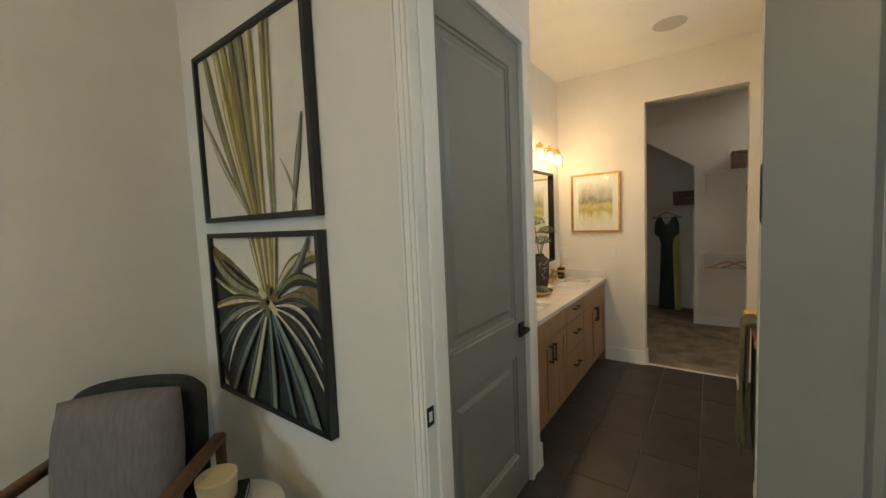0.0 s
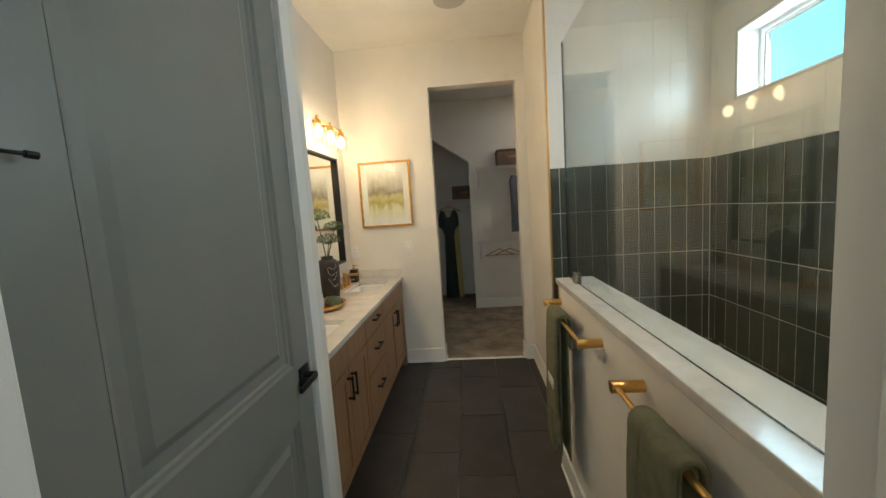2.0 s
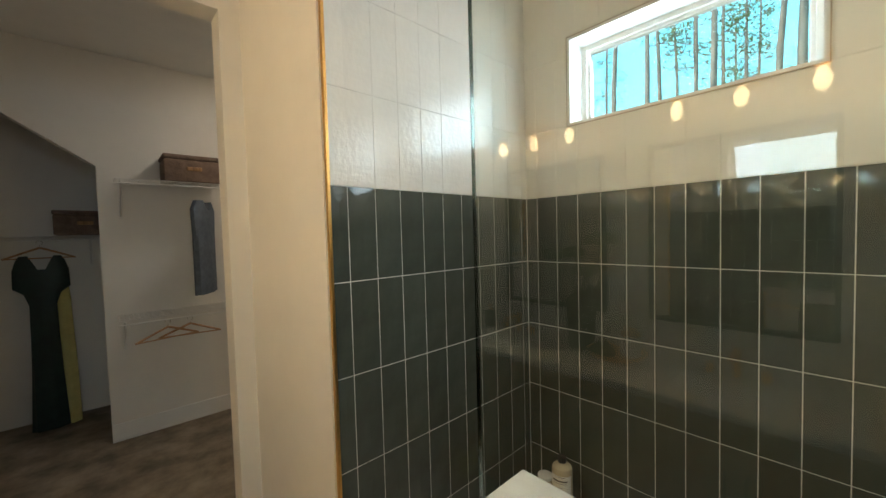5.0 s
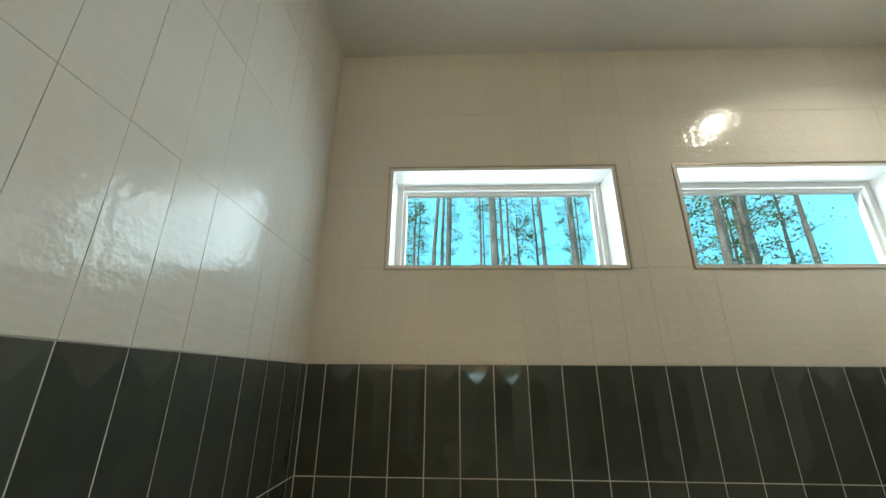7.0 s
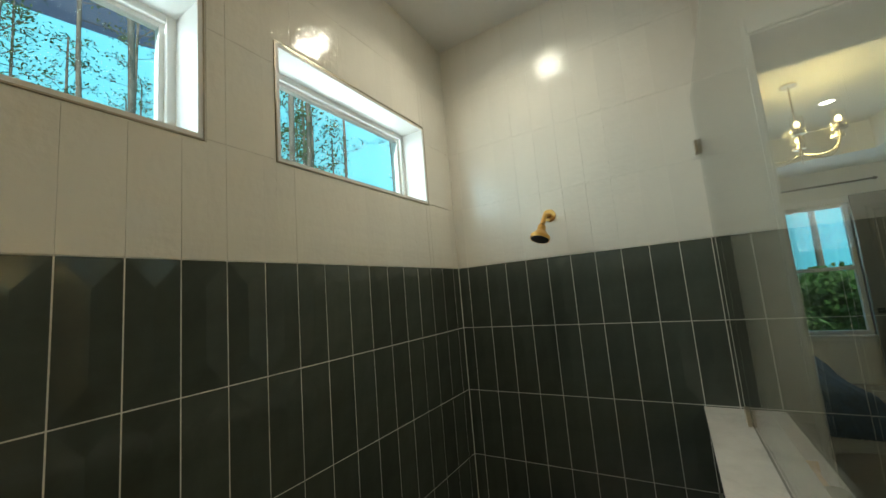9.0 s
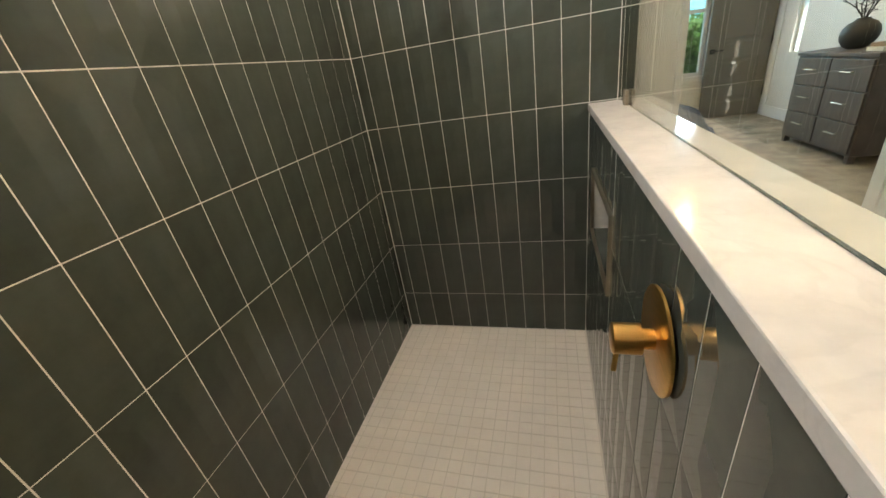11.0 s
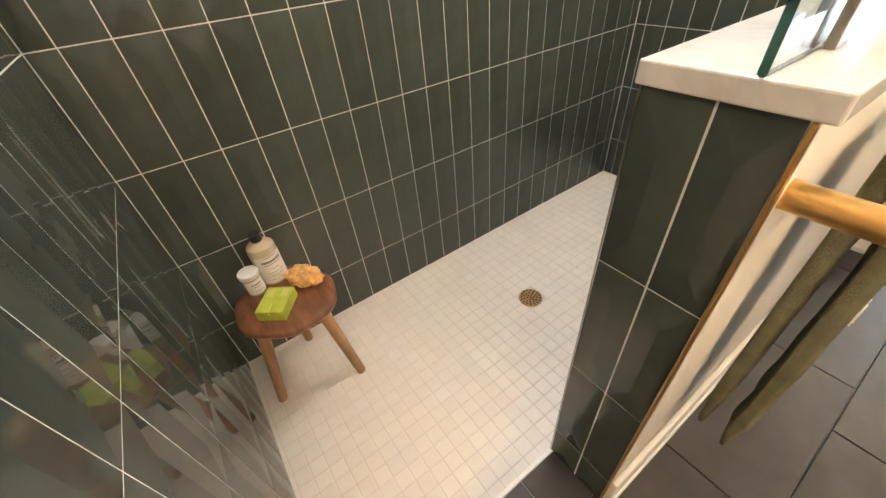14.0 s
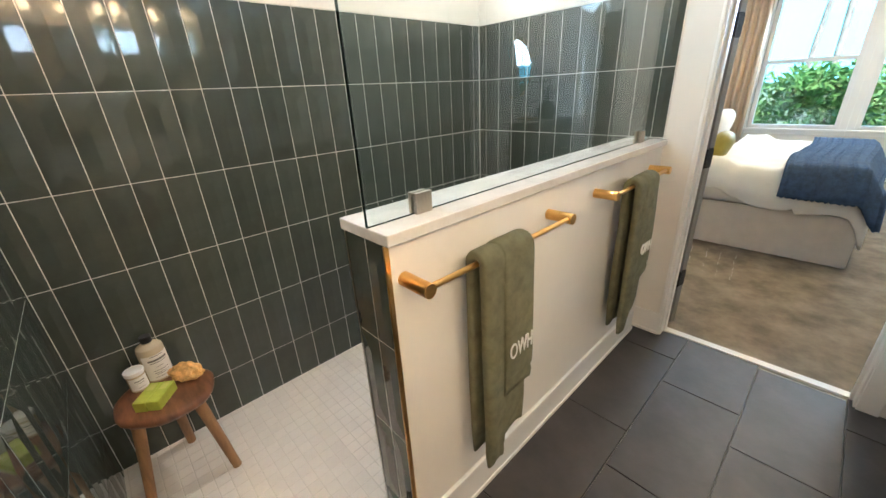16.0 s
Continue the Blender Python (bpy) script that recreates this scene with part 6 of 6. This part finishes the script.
for k in range(9):
    bm = B()
    a = 2 * math.pi * k / 9
    p = Vector((0, 0, 0.2))
    dirn = Vector((0.35 * math.cos(a), 0.55 * math.sin(a), 1)).normalized()
    for q in range(6):
        nx = p + dirn * 0.075
        rod(bm, p, nx, 0.005 - q * 0.0006, 0.0044 - q * 0.0006, 6)
        for w in range(2):
            tw = Vector((random.uniform(-1, 1), random.uniform(-1, 1), random.uniform(0.1, 0.8))).normalized()
            rod(bm, nx, nx + tw * 0.045, 0.002, 0.001, 5)
            ball(bm, nx + tw * 0.045, 0.006, 1)
        p = nx
        dirn = (dirn + Vector((random.uniform(-0.3, 0.3), random.uniform(-0.4, 0.4), random.uniform(-0.1, 0.15)))).normalized()
    part("branch", bm, M["darkclay"], rv, "bare dark budded branch")
rm = thing("round_mirror", (-2.455, -1.58, 1.53), "round wall mirror above the dresser", "mirror")
bm = B()
rod(bm, (0.002, 0, 0), (0.018, 0, 0), 0.36, seg=56)
part("rim", bm, M["brass"], rm, "thin brass rim", True)
bm = B()
rod(bm, (0.018, 0, 0), (0.0195, 0, 0), 0.345, seg=56)
part("glass", bm, M["mirror"], rm)
bks = thing("book_stack", (-2.18, -1.52, 0.87), "two pale books stacked on the dresser", "books")
for k, (w, c) in enumerate(((0.13, "canvas"), (0.115, "oak"))):
    bm = B()
    box(bm, -w, w, -0.09 + 0.01 * k, 0.09, 0.0005 + k * 0.031, 0.03 + k * 0.031, 0.002)
    part("book", bm, M[c], bks)
th = thing("thermostat", (-2.459, -3.05, 1.45), "small white wall thermostat with a dark screen", "thermostat")
bm = B()
box(bm, 0, 0.02, -0.055, 0.055, -0.05, 0.05, 0.006)
part("case", bm, M["plastic"], th)
bm = B()
box(bm, 0.0201, 0.021, -0.04, 0.015, -0.03, 0.03)
part("screen", bm, M["slot"], th)
bd2 = panel_door("door_3", 0.75, 2.36, M["greydoor2"], "taupe two-panel bedroom door with a dark lever", ((0.2, 0.78), (0.97, 2.2)))
lever(bd2, 0.69, 0.90, 0.036, 1, -1)
for hz in (0.3, 0.95, 1.45, 2.1):
    hinge(bd2, 0.012, hz, 0.045)
bd2.matrix_world = pose(-2.445, -4.10, 0.01, 0, 0, 0)
bm = B()
box(bm, -2.458, -2.446, -4.04, -3.90, 0, 2.44)
solid("casing_bedroom_door", bm, M["trim"], "white door casing beside the bedroom door", "door casing", "structure")

ch = thing("chandelier", (-0.72, -1.58, 3.08), "bronze chandelier with lit bulbs in clear glass cylinders", "chandelier")
bm = B()
rod(bm, (0, 0, -0.001), (0, 0, -0.02), 0.06, seg=24)
rod(bm, (0, 0, -0.02), (0, 0, -0.62), 0.008, seg=12)
ball(bm, (0, 0, -0.62), 0.022)
part("stem", bm, M["nickel"], ch, "", True)
for k in range(6):
    a = 2 * math.pi * k / 6 + 0.3
    bm = B()
    pp = None
    for q in range(9):
        u = q / 8
        r, z = 0.27 * math.sin(u * 1.6), -0.62 - 0.07 * math.sin(u * math.pi) + 0.10 * u * u
        pt = Vector((r * math.cos(a), r * math.sin(a), z))
        if pp:
            rod(bm, pp, pt, 0.006, seg=8)
        pp = pt
    rod(bm, pp, pp + Vector((0, 0, 0.02)), 0.045, seg=20)
    rod(bm, pp + Vector((0, 0, 0.02)), pp + Vector((0, 0, 0.06)), 0.012, seg=12)
    am = part("arm", bm, M["nickel"], ch, "", True)
    bm = B()
    lathe(bm, [(0.043, 0.021), (0.043, 0.15), (0.041, 0.15), (0.041, 0.021)], pp, 24, False)
    part("shade", bm, M["shade"], am, "clear glass cylinder", True).visible_shadow = False
    bm = B()
    ball(bm, pp + Vector((0, 0, 0.085)), 0.02, 2, (1, 1, 1.5))
    part("bulb", bm, M["bulb"], am, "lit warm bulb", True).visible_shadow = False
for x, y in ((-1.15, -2.3), (0.3, -2.3)):
    r = thing("recessed_light", (x, y, 3.08), "round recessed bedroom ceiling light, lit", "ceiling light", "bedroom downlights")
    bm = B()
    rod(bm, (0, 0, -0.001), (0, 0, -0.006), 0.085, 0.075, 32)
    part("trim_ring", bm, M["plastic"], r, "", True)
    bm = B()
    rod(bm, (0, 0, -0.006), (0, 0, -0.008), 0.055, seg=28)
    part("lens", bm, M["candisc"], r, "glowing lens")


# ---- outdoors ----
bm = B()
bmesh.ops.create_grid(bm, x_segments=8, y_segments=8, size=400, matrix=Matrix.Translation((0, 0, -0.6)))
solid("ground", bm, M["grass"], "lawn and pine straw around the house", "ground", "structure")


def foliage(bm, c, r, count, size):
    for k in range(count):
        d = Vector((random.gauss(0, 1), random.gauss(0, 1), random.gauss(0, 0.7)))
        d = d.normalized() * r * random.random() ** 0.5
        p = c + d
        e1 = Vector((random.uniform(-1, 1), random.uniform(-1, 1), random.uniform(-0.6, 0.9))).normalized() * size * random.uniform(0.7, 1.4)
        e2 = e1.cross(Vector((random.uniform(-1, 1), random.uniform(-1, 1), random.uniform(-1, 1)))).normalized() * size * 0.22
        vs = [bm.verts.new(p - e2), bm.verts.new(p + e1 * 0.5 - e2 * 1.4), bm.verts.new(p + e1), bm.verts.new(p + e2)]
        bm.faces.new(vs)


def pine(seed, h, crown0):
    random.seed(seed)
    t = thing("pine_tree", (0, 0, -0.6), "tall slender pine with a bare trunk and sparse needled crown", "tree", "pines")
    bm = B()
    n = 10
    off = [Vector((0.10 * noise.noise(Vector((k * 0.4, seed, 0))), 0.10 * noise.noise(Vector((k * 0.4, seed, 7))), 0)) for k in range(n + 1)]
    rad = lambda u: 0.135 * (1 - 0.72 * u)
    for k in range(n):
        a, b = k / n, (k + 1) / n
        rod(bm, Vector((0, 0, h * a)) + off[k], Vector((0, 0, h * b)) + off[k + 1], rad(a), rad(b), 10, False)
    fol = B()
    for k in range(26):
        u = crown0 + (1 - crown0) * (k / 26) ** 0.9
        a = random.uniform(0, 2 * math.pi)
        ln = (0.55 + 1.9 * (1 - u)) * random.uniform(0.6, 1.2)
        p = Vector((0, 0, h * u)) + off[min(n, int(u * n))]
        q = p + Vector((math.cos(a) * ln, math.sin(a) * ln, random.uniform(0.1, 0.6) * ln))
        rod(bm, p, q, 0.035 * (1.2 - u), 0.008, 6, False)
        for w in range(3):
            e = p.lerp(q, random.uniform(0.5, 1)) + Vector((random.uniform(-0.3, 0.3), random.uniform(-0.3, 0.3), random.uniform(0, 0.25)))
            rod(bm, p.lerp(q, 0.5), e, 0.012, 0.005, 5, False)
            foliage(fol, e, 0.40, 11, 0.13)
    part("trunk", bm, M["bark"], t, "", True, 180)
    part("crown", fol, M["needles"], t)
    return t


bm = B()
n = 48
low = [bm.verts.new((120 * math.cos(2 * math.pi * k / n), 120 * math.sin(2 * math.pi * k / n), -0.7)) for k in range(n)]
mid = [bm.verts.new((120 * math.cos(2 * math.pi * k / n), 120 * math.sin(2 * math.pi * k / n), 75)) for k in range(n)]
for k in range(n):
    bm.faces.new((low[k], low[(k + 1) % n], mid[(k + 1) % n], mid[k]))
bd0 = solid("backdrop", bm, M["skyglow"], "plain bright blue sky beyond the pines", "sky", "structure")
bd0.visible_shadow = False
protos = [pine(1, 17, 0.62), pine(2, 20, 0.66), pine(3, 15, 0.58)]
random.seed(12)
spots = [(9.5, 1.55), (13.2, -1.6), (13.5, 4.9), (14.5, 2.9), (17, -4.4), (18, 6.5), (19, 0.0), (20, 3.4), (22, -2.2), (24, 8.8), (25, 1.0), (26, 5.8), (27, -6.8), (21, -4), (10, -4.5), (12, -7), (25, 8), (26, -6), (9.2, 7.8), (16, 9), (23, 12), (28, 3), (16.5, 3.8), (20.5, 6.1), (23.5, -0.9), (17.5, -1.4), (29, 6.9), (30, 0.2), (19.5, 8.4), (14.8, 6.9), (14, -8.5), (16, -10.2), (13, -9.7), (18.5, -11.4), (17, -8.0), (20.5, -13.2), (15, -6.4), (19.5, -9.4), (22, -11.8), (23, -15), (16.5, -6.9), (11, -13.1), (10.2, -14.4), (12.6, -16.2), (9.0, -10.6), (14, -18), (15.5, -17)]
spots += [(-1.5, -19), (0.9, -21), (2.9, -18.5), (-3.2, -22), (-5, -20), (4.5, -23), (-0.6, -27), (1.9, -26), (-2.4, -19), (-7, -16), (6.5, -12.5)]
low_pine = pine(4, 11, 0.36)
for k, (x, y) in enumerate(((12, -6.2), (15, -11), (13.5, -8.4), (17.5, -10.5), (11, -3.9), (18.5, 4.9), (20, -0.8), (9.6, -12.0), (11.2, -15.2), (8.4, -9.4), (13, -17))):
    m4 = pose(x, y, -0.6, 0, 0, 57 * k)
    if k:
        copy_thing(low_pine, m4)
    else:
        low_pine.matrix_world = m4
random.seed(12)
for k, (x, y) in enumerate(spots):
    x, y = x + random.uniform(-0.3, 0.3), y + random.uniform(-0.3, 0.3)
    m4 = pose(x, y, -0.6, 0, random.uniform(-2.5, 2.5), random.uniform(0, 360))
    if k < 3:
        protos[k].matrix_world = m4
    else:
        copy_thing(protos[k % 3], m4)


def shrub(seed):
    random.seed(seed)
    t = thing("shrub", (0, 0, -0.6), "rounded leafy evergreen shrub in sun", "shrub", "shrubs")
    bm = B()
    for k in range(7):
        a = 2 * math.pi * k / 7
        rod(bm, (0, 0, 0), (0.45 * math.cos(a), 0.45 * math.sin(a), 1.0), 0.03, 0.01, 6, False)
    part("trunk", bm, M["bark"], t)
    bm = B()
    for k in range(16):
        foliage(bm, Vector((random.gauss(0, 0.38), random.gauss(0, 0.38), random.uniform(0.35, 1.9))), 0.42, 150, 0.13)
    part("crown", bm, M["shrub"], t)
    return t


s0 = shrub(4)
s0.matrix_world = pose(-1.7, -6.6, -0.6)
for x, y, sc in ((-2.9, -7.2, 40), (-0.3, -8.0, 100), (0.9, -7.4, 200), (1.9, -8.2, 270), (-4.4, -7.8, 10), (0.1, -9.6, 60), (-5.5, -3.4, 90), (-6.0, -4.6, 150), (-2.35, -6.2, 120), (-2.15, -7.0, 320)):
    copy_thing(s0, pose(x, y, -0.6, 0, 0, sc))
random.seed(3)


# ---- tiles: one object each, children of the wall or floor they cover ----
def tile_mesh(name, w, h, mat, faceted):
    """A glazed tile, local x across, z up, face at y = 0 towards -y, 8 mm thick. Faceted: pointed bevels at both ends."""
    t, d = 0.0075, 0.0016
    bm = B()
    e = min(0.062, h * 0.3)
    if faceted:
        c = [(0, d, 0), (w, d, 0), (w, d, h), (0, d, h)]
        vs = [bm.verts.new(v) for v in c]
        A, C = bm.verts.new((w / 2, -0.0011, h - e)), bm.verts.new((w / 2, -0.0011, e))
        for f in ((vs[2], vs[3], A), (vs[0], vs[1], C), (vs[3], vs[0], C, A), (vs[1], vs[2], A, C)):
            bm.faces.new(f)
        rim = vs
    else:
        b = 0.0015
        vs = [bm.verts.new(v) for v in ((0, 0.00008, 0), (w, 0.00008, 0), (w, 0.00008, h), (0, 0.00008, h))]
        iv = [bm.verts.new(v) for v in ((b, 0, b), (w - b, 0, b), (w - b, 0, h - b), (b, 0, h - b))]
        bm.faces.new(iv)
        for k in range(4):
            bm.faces.new((vs[k], vs[(k + 1) % 4], iv[(k + 1) % 4], iv[k]))
        rim = vs
    back = [bm.verts.new((v.co.x, t, v.co.z)) for v in rim]
    for k in range(len(rim)):
        j = (k + 1) % len(rim)
        bm.faces.new((rim[k], rim[j], back[j], back[k]))
    return finish(name, bm, mat)


TILES = {}
TW, TH, GR = 0.104, 0.308, 0.0031
L0 = 1.67


def put_tile(parent, frame_m, u0, u1, z0, z1, dark):
    gap, gz = (GR, GR) if dark else (0.0005, 0.0014)
    w, h = u1 - u0 - gap, z1 - z0 - gz
    if w < 0.006 or h < 0.006:
        return
    key = (round(w, 3), round(h, 3), dark)
    if key not in TILES:
        TILES[key] = tile_mesh("tile", key[0], key[1], M["darktile"] if dark else M["whitetile"], dark and w > 0.05 and h > 0.12)
    o = new("tile", TILES[key])
    o.parent = parent
    tilt = pose(0, 0, 0, max(-0.07, min(0.07, random.gauss(0, 0.03))), 0, max(-0.14, min(0.14, random.gauss(0, 0.06))))
    o.matrix_world = frame_m @ pose(u0 + gap / 2, 0, z0 + gz / 2) @ tilt


def tile_wall(parent, frame_m, length, first, z_low, z_top, holes=(), dark_only=False):
    us = [0.0]
    u = first
    while u < length - 0.004:
        us.append(u)
        u += TW
    us.append(length)
    zs, z = [z_low], L0 - 5 * TH
    while z < z_top - 0.006:
        if z > z_low + 0.004:
            zs.append(z)
        z += TH
    zs.append(z_top)
    for a, b in zip(us, us[1:]):
        for z0, z1 in zip(zs, zs[1:]):
            dark = z1 < L0 + 0.01
            cut = [(p0, p1, q0, q1) for p0, p1, q0, q1 in holes if p0 < b - 0.001 and p1 > a + 0.001 and q0 < z1 - 0.004 and q1 > z0 + 0.004]
            if not cut:
                put_tile(parent, frame_m, a, b, z0, z1, dark)
                continue
            p0, p1, q0, q1 = cut[0]
            if a < p0:
                put_tile(parent, frame_m, a, p0, z0, z1, dark)
            if b > p1:
                put_tile(parent, frame_m, p1, b, z0, z1, dark)
            ia, ib = max(a, p0), min(b, p1)
            put_tile(parent, frame_m, ia, ib, z0, min(z1, q0), dark)
            put_tile(parent, frame_m, ia, ib, max(z0, q1), z1, dark)


# window wall: u runs from the closet end to the entrance end
tile_wall(wall_window, pose(XW, YF, 0, 0, 0, -90), YF - YN, 0.060, PAN, CEIL, [(YF - b - 0.008, YF - a + 0.008, WZ0 - 0.008, WZ1 + 0.008) for a, b in WIN])
tile_wall(wall_end, pose(XE + 0.002, YF, 0, 0, 0, 0), XW - XE - 0.002, 0.064, PAN, CEIL)
tile_wall(wall_near, pose(XW, YN, 0, 0, 0, 180), XW - 0.137, 0.055, PAN, CEIL)
tile_wall(pony, pose(PX1 + 0.0024, YN + 0.004, 0, 0, 0, 90), PY1 - YN - 0.006, 0.062, PAN, PZ, [(NY0 - YN - 0.010, NY1 - YN - 0.002, NZ0 - 0.004, NZ1 + 0.004)])
tile_wall(pony, pose(PX1 + 0.0024, PY1 + 0.0024, 0, 0, 0, 180), PX1 + 0.0024 - PX0, 0.0844, 0.0, PZ)

# bathroom floor, large tiles in a running bond
def flat_tile(name, w, d, mat, t=0.008, b=0.0010):
    bm = B()
    vs = [bm.verts.new(v) for v in ((0, 0, -t), (w, 0, -t), (w, d, -t), (0, d, -t))]
    ms = [bm.verts.new(v) for v in ((0, 0, -b), (w, 0, -b), (w, d, -b), (0, d, -b))]
    tv = [bm.verts.new(v) for v in ((b, b, 0), (w - b, b, 0), (w - b, d - b, 0), (b, d - b, 0))]
    bm.faces.new(tv)
    for k in range(4):
        j = (k + 1) % 4
        bm.faces.new((ms[k], ms[j], tv[j], tv[k]))
        bm.faces.new((vs[k], vs[j], ms[j], ms[k]))
    return finish(name, bm, mat)


FT = {}
FW, FL, FG = 0.303, 0.595, 0.0036
for i in range(-5, 3):
    x0 = -0.150 + i * FW
    for j in range(-1, 7):
        y0 = 1.664 - 2 * FL + j * FL + (0.0, 0.198, 0.397)[-i % 3]
        a, b = max(x0, -1.44), min(x0 + FW, 0.292)
        c, d = max(y0, 0.845), min(y0 + FL, 4.018)
        if b > 0.14 and d < 2.54:
            b = min(b, 0.14)
        if b - a < 0.03 or d - c < 0.03:
            continue
        key = (round(b - a - FG, 3), round(d - c - FG, 3))
        if key not in FT:
            FT[key] = flat_tile("floor_tile", *key, M["floortile"])
        o = new("floor_tile", FT[key])
        o.parent = floor_bath
        o.location = (a + FG / 2, c + FG / 2, random.uniform(-0.0006, 0.0004))

# shower mosaic: the stretch by the stool and drain as single pieces, the rest joined
MS, MG = 0.0508, 0.0024
mos = flat_tile("mosaic_tile", MS - MG, MS - MG, M["mosaic"], 0.005, 0.0012)
restv, restf = [], []
count = 0
nx, ny = int((XW - 0.303) / MS) + 1, int((YF - YN) / MS) + 1
for j in range(ny - 1, -1, -1):
    for i in range(nx):
        x, y = 0.303 + i * MS, YN + 0.004 + j * MS
        if math.hypot(x + 0.024 - 0.808, y + 0.024 - 2.075) < 0.05 or x + MS > XW + 0.045 or y + MS > YF + 0.045:
            continue
        if count < 296:
            o = new("mosaic_tile", mos)
            o.parent = shower_floor
            o.location = (x, y, PAN + random.uniform(-0.0008, 0.0004))
            count += 1
        else:
            k = len(restv)
            w, b = MS - MG, 0.0012
            z = PAN + random.uniform(-0.0008, 0.0004)
            restv += [(x, y, z - 0.005), (x + w, y, z - 0.005), (x + w, y + w, z - 0.005), (x, y + w, z - 0.005), (x + b, y + b, z), (x + w - b, y + b, z), (x + w - b, y + w - b, z), (x + b, y + w - b, z)]
            restf += [(k + 4, k + 5, k + 6, k + 7), (k, k + 1, k + 5, k + 4), (k + 1, k + 2, k + 6, k + 5), (k + 2, k + 3, k + 7, k + 6), (k + 3, k, k + 4, k + 7)]
me = bpy.data.meshes.new("mosaic_field")
me.from_pydata(restv, [], restf)
me.materials.append(M["mosaic"])
o = new("mosaic_field", me)
o.parent = shower_floor
tagged(o, "white marble mosaic pieces", kind="stuff")
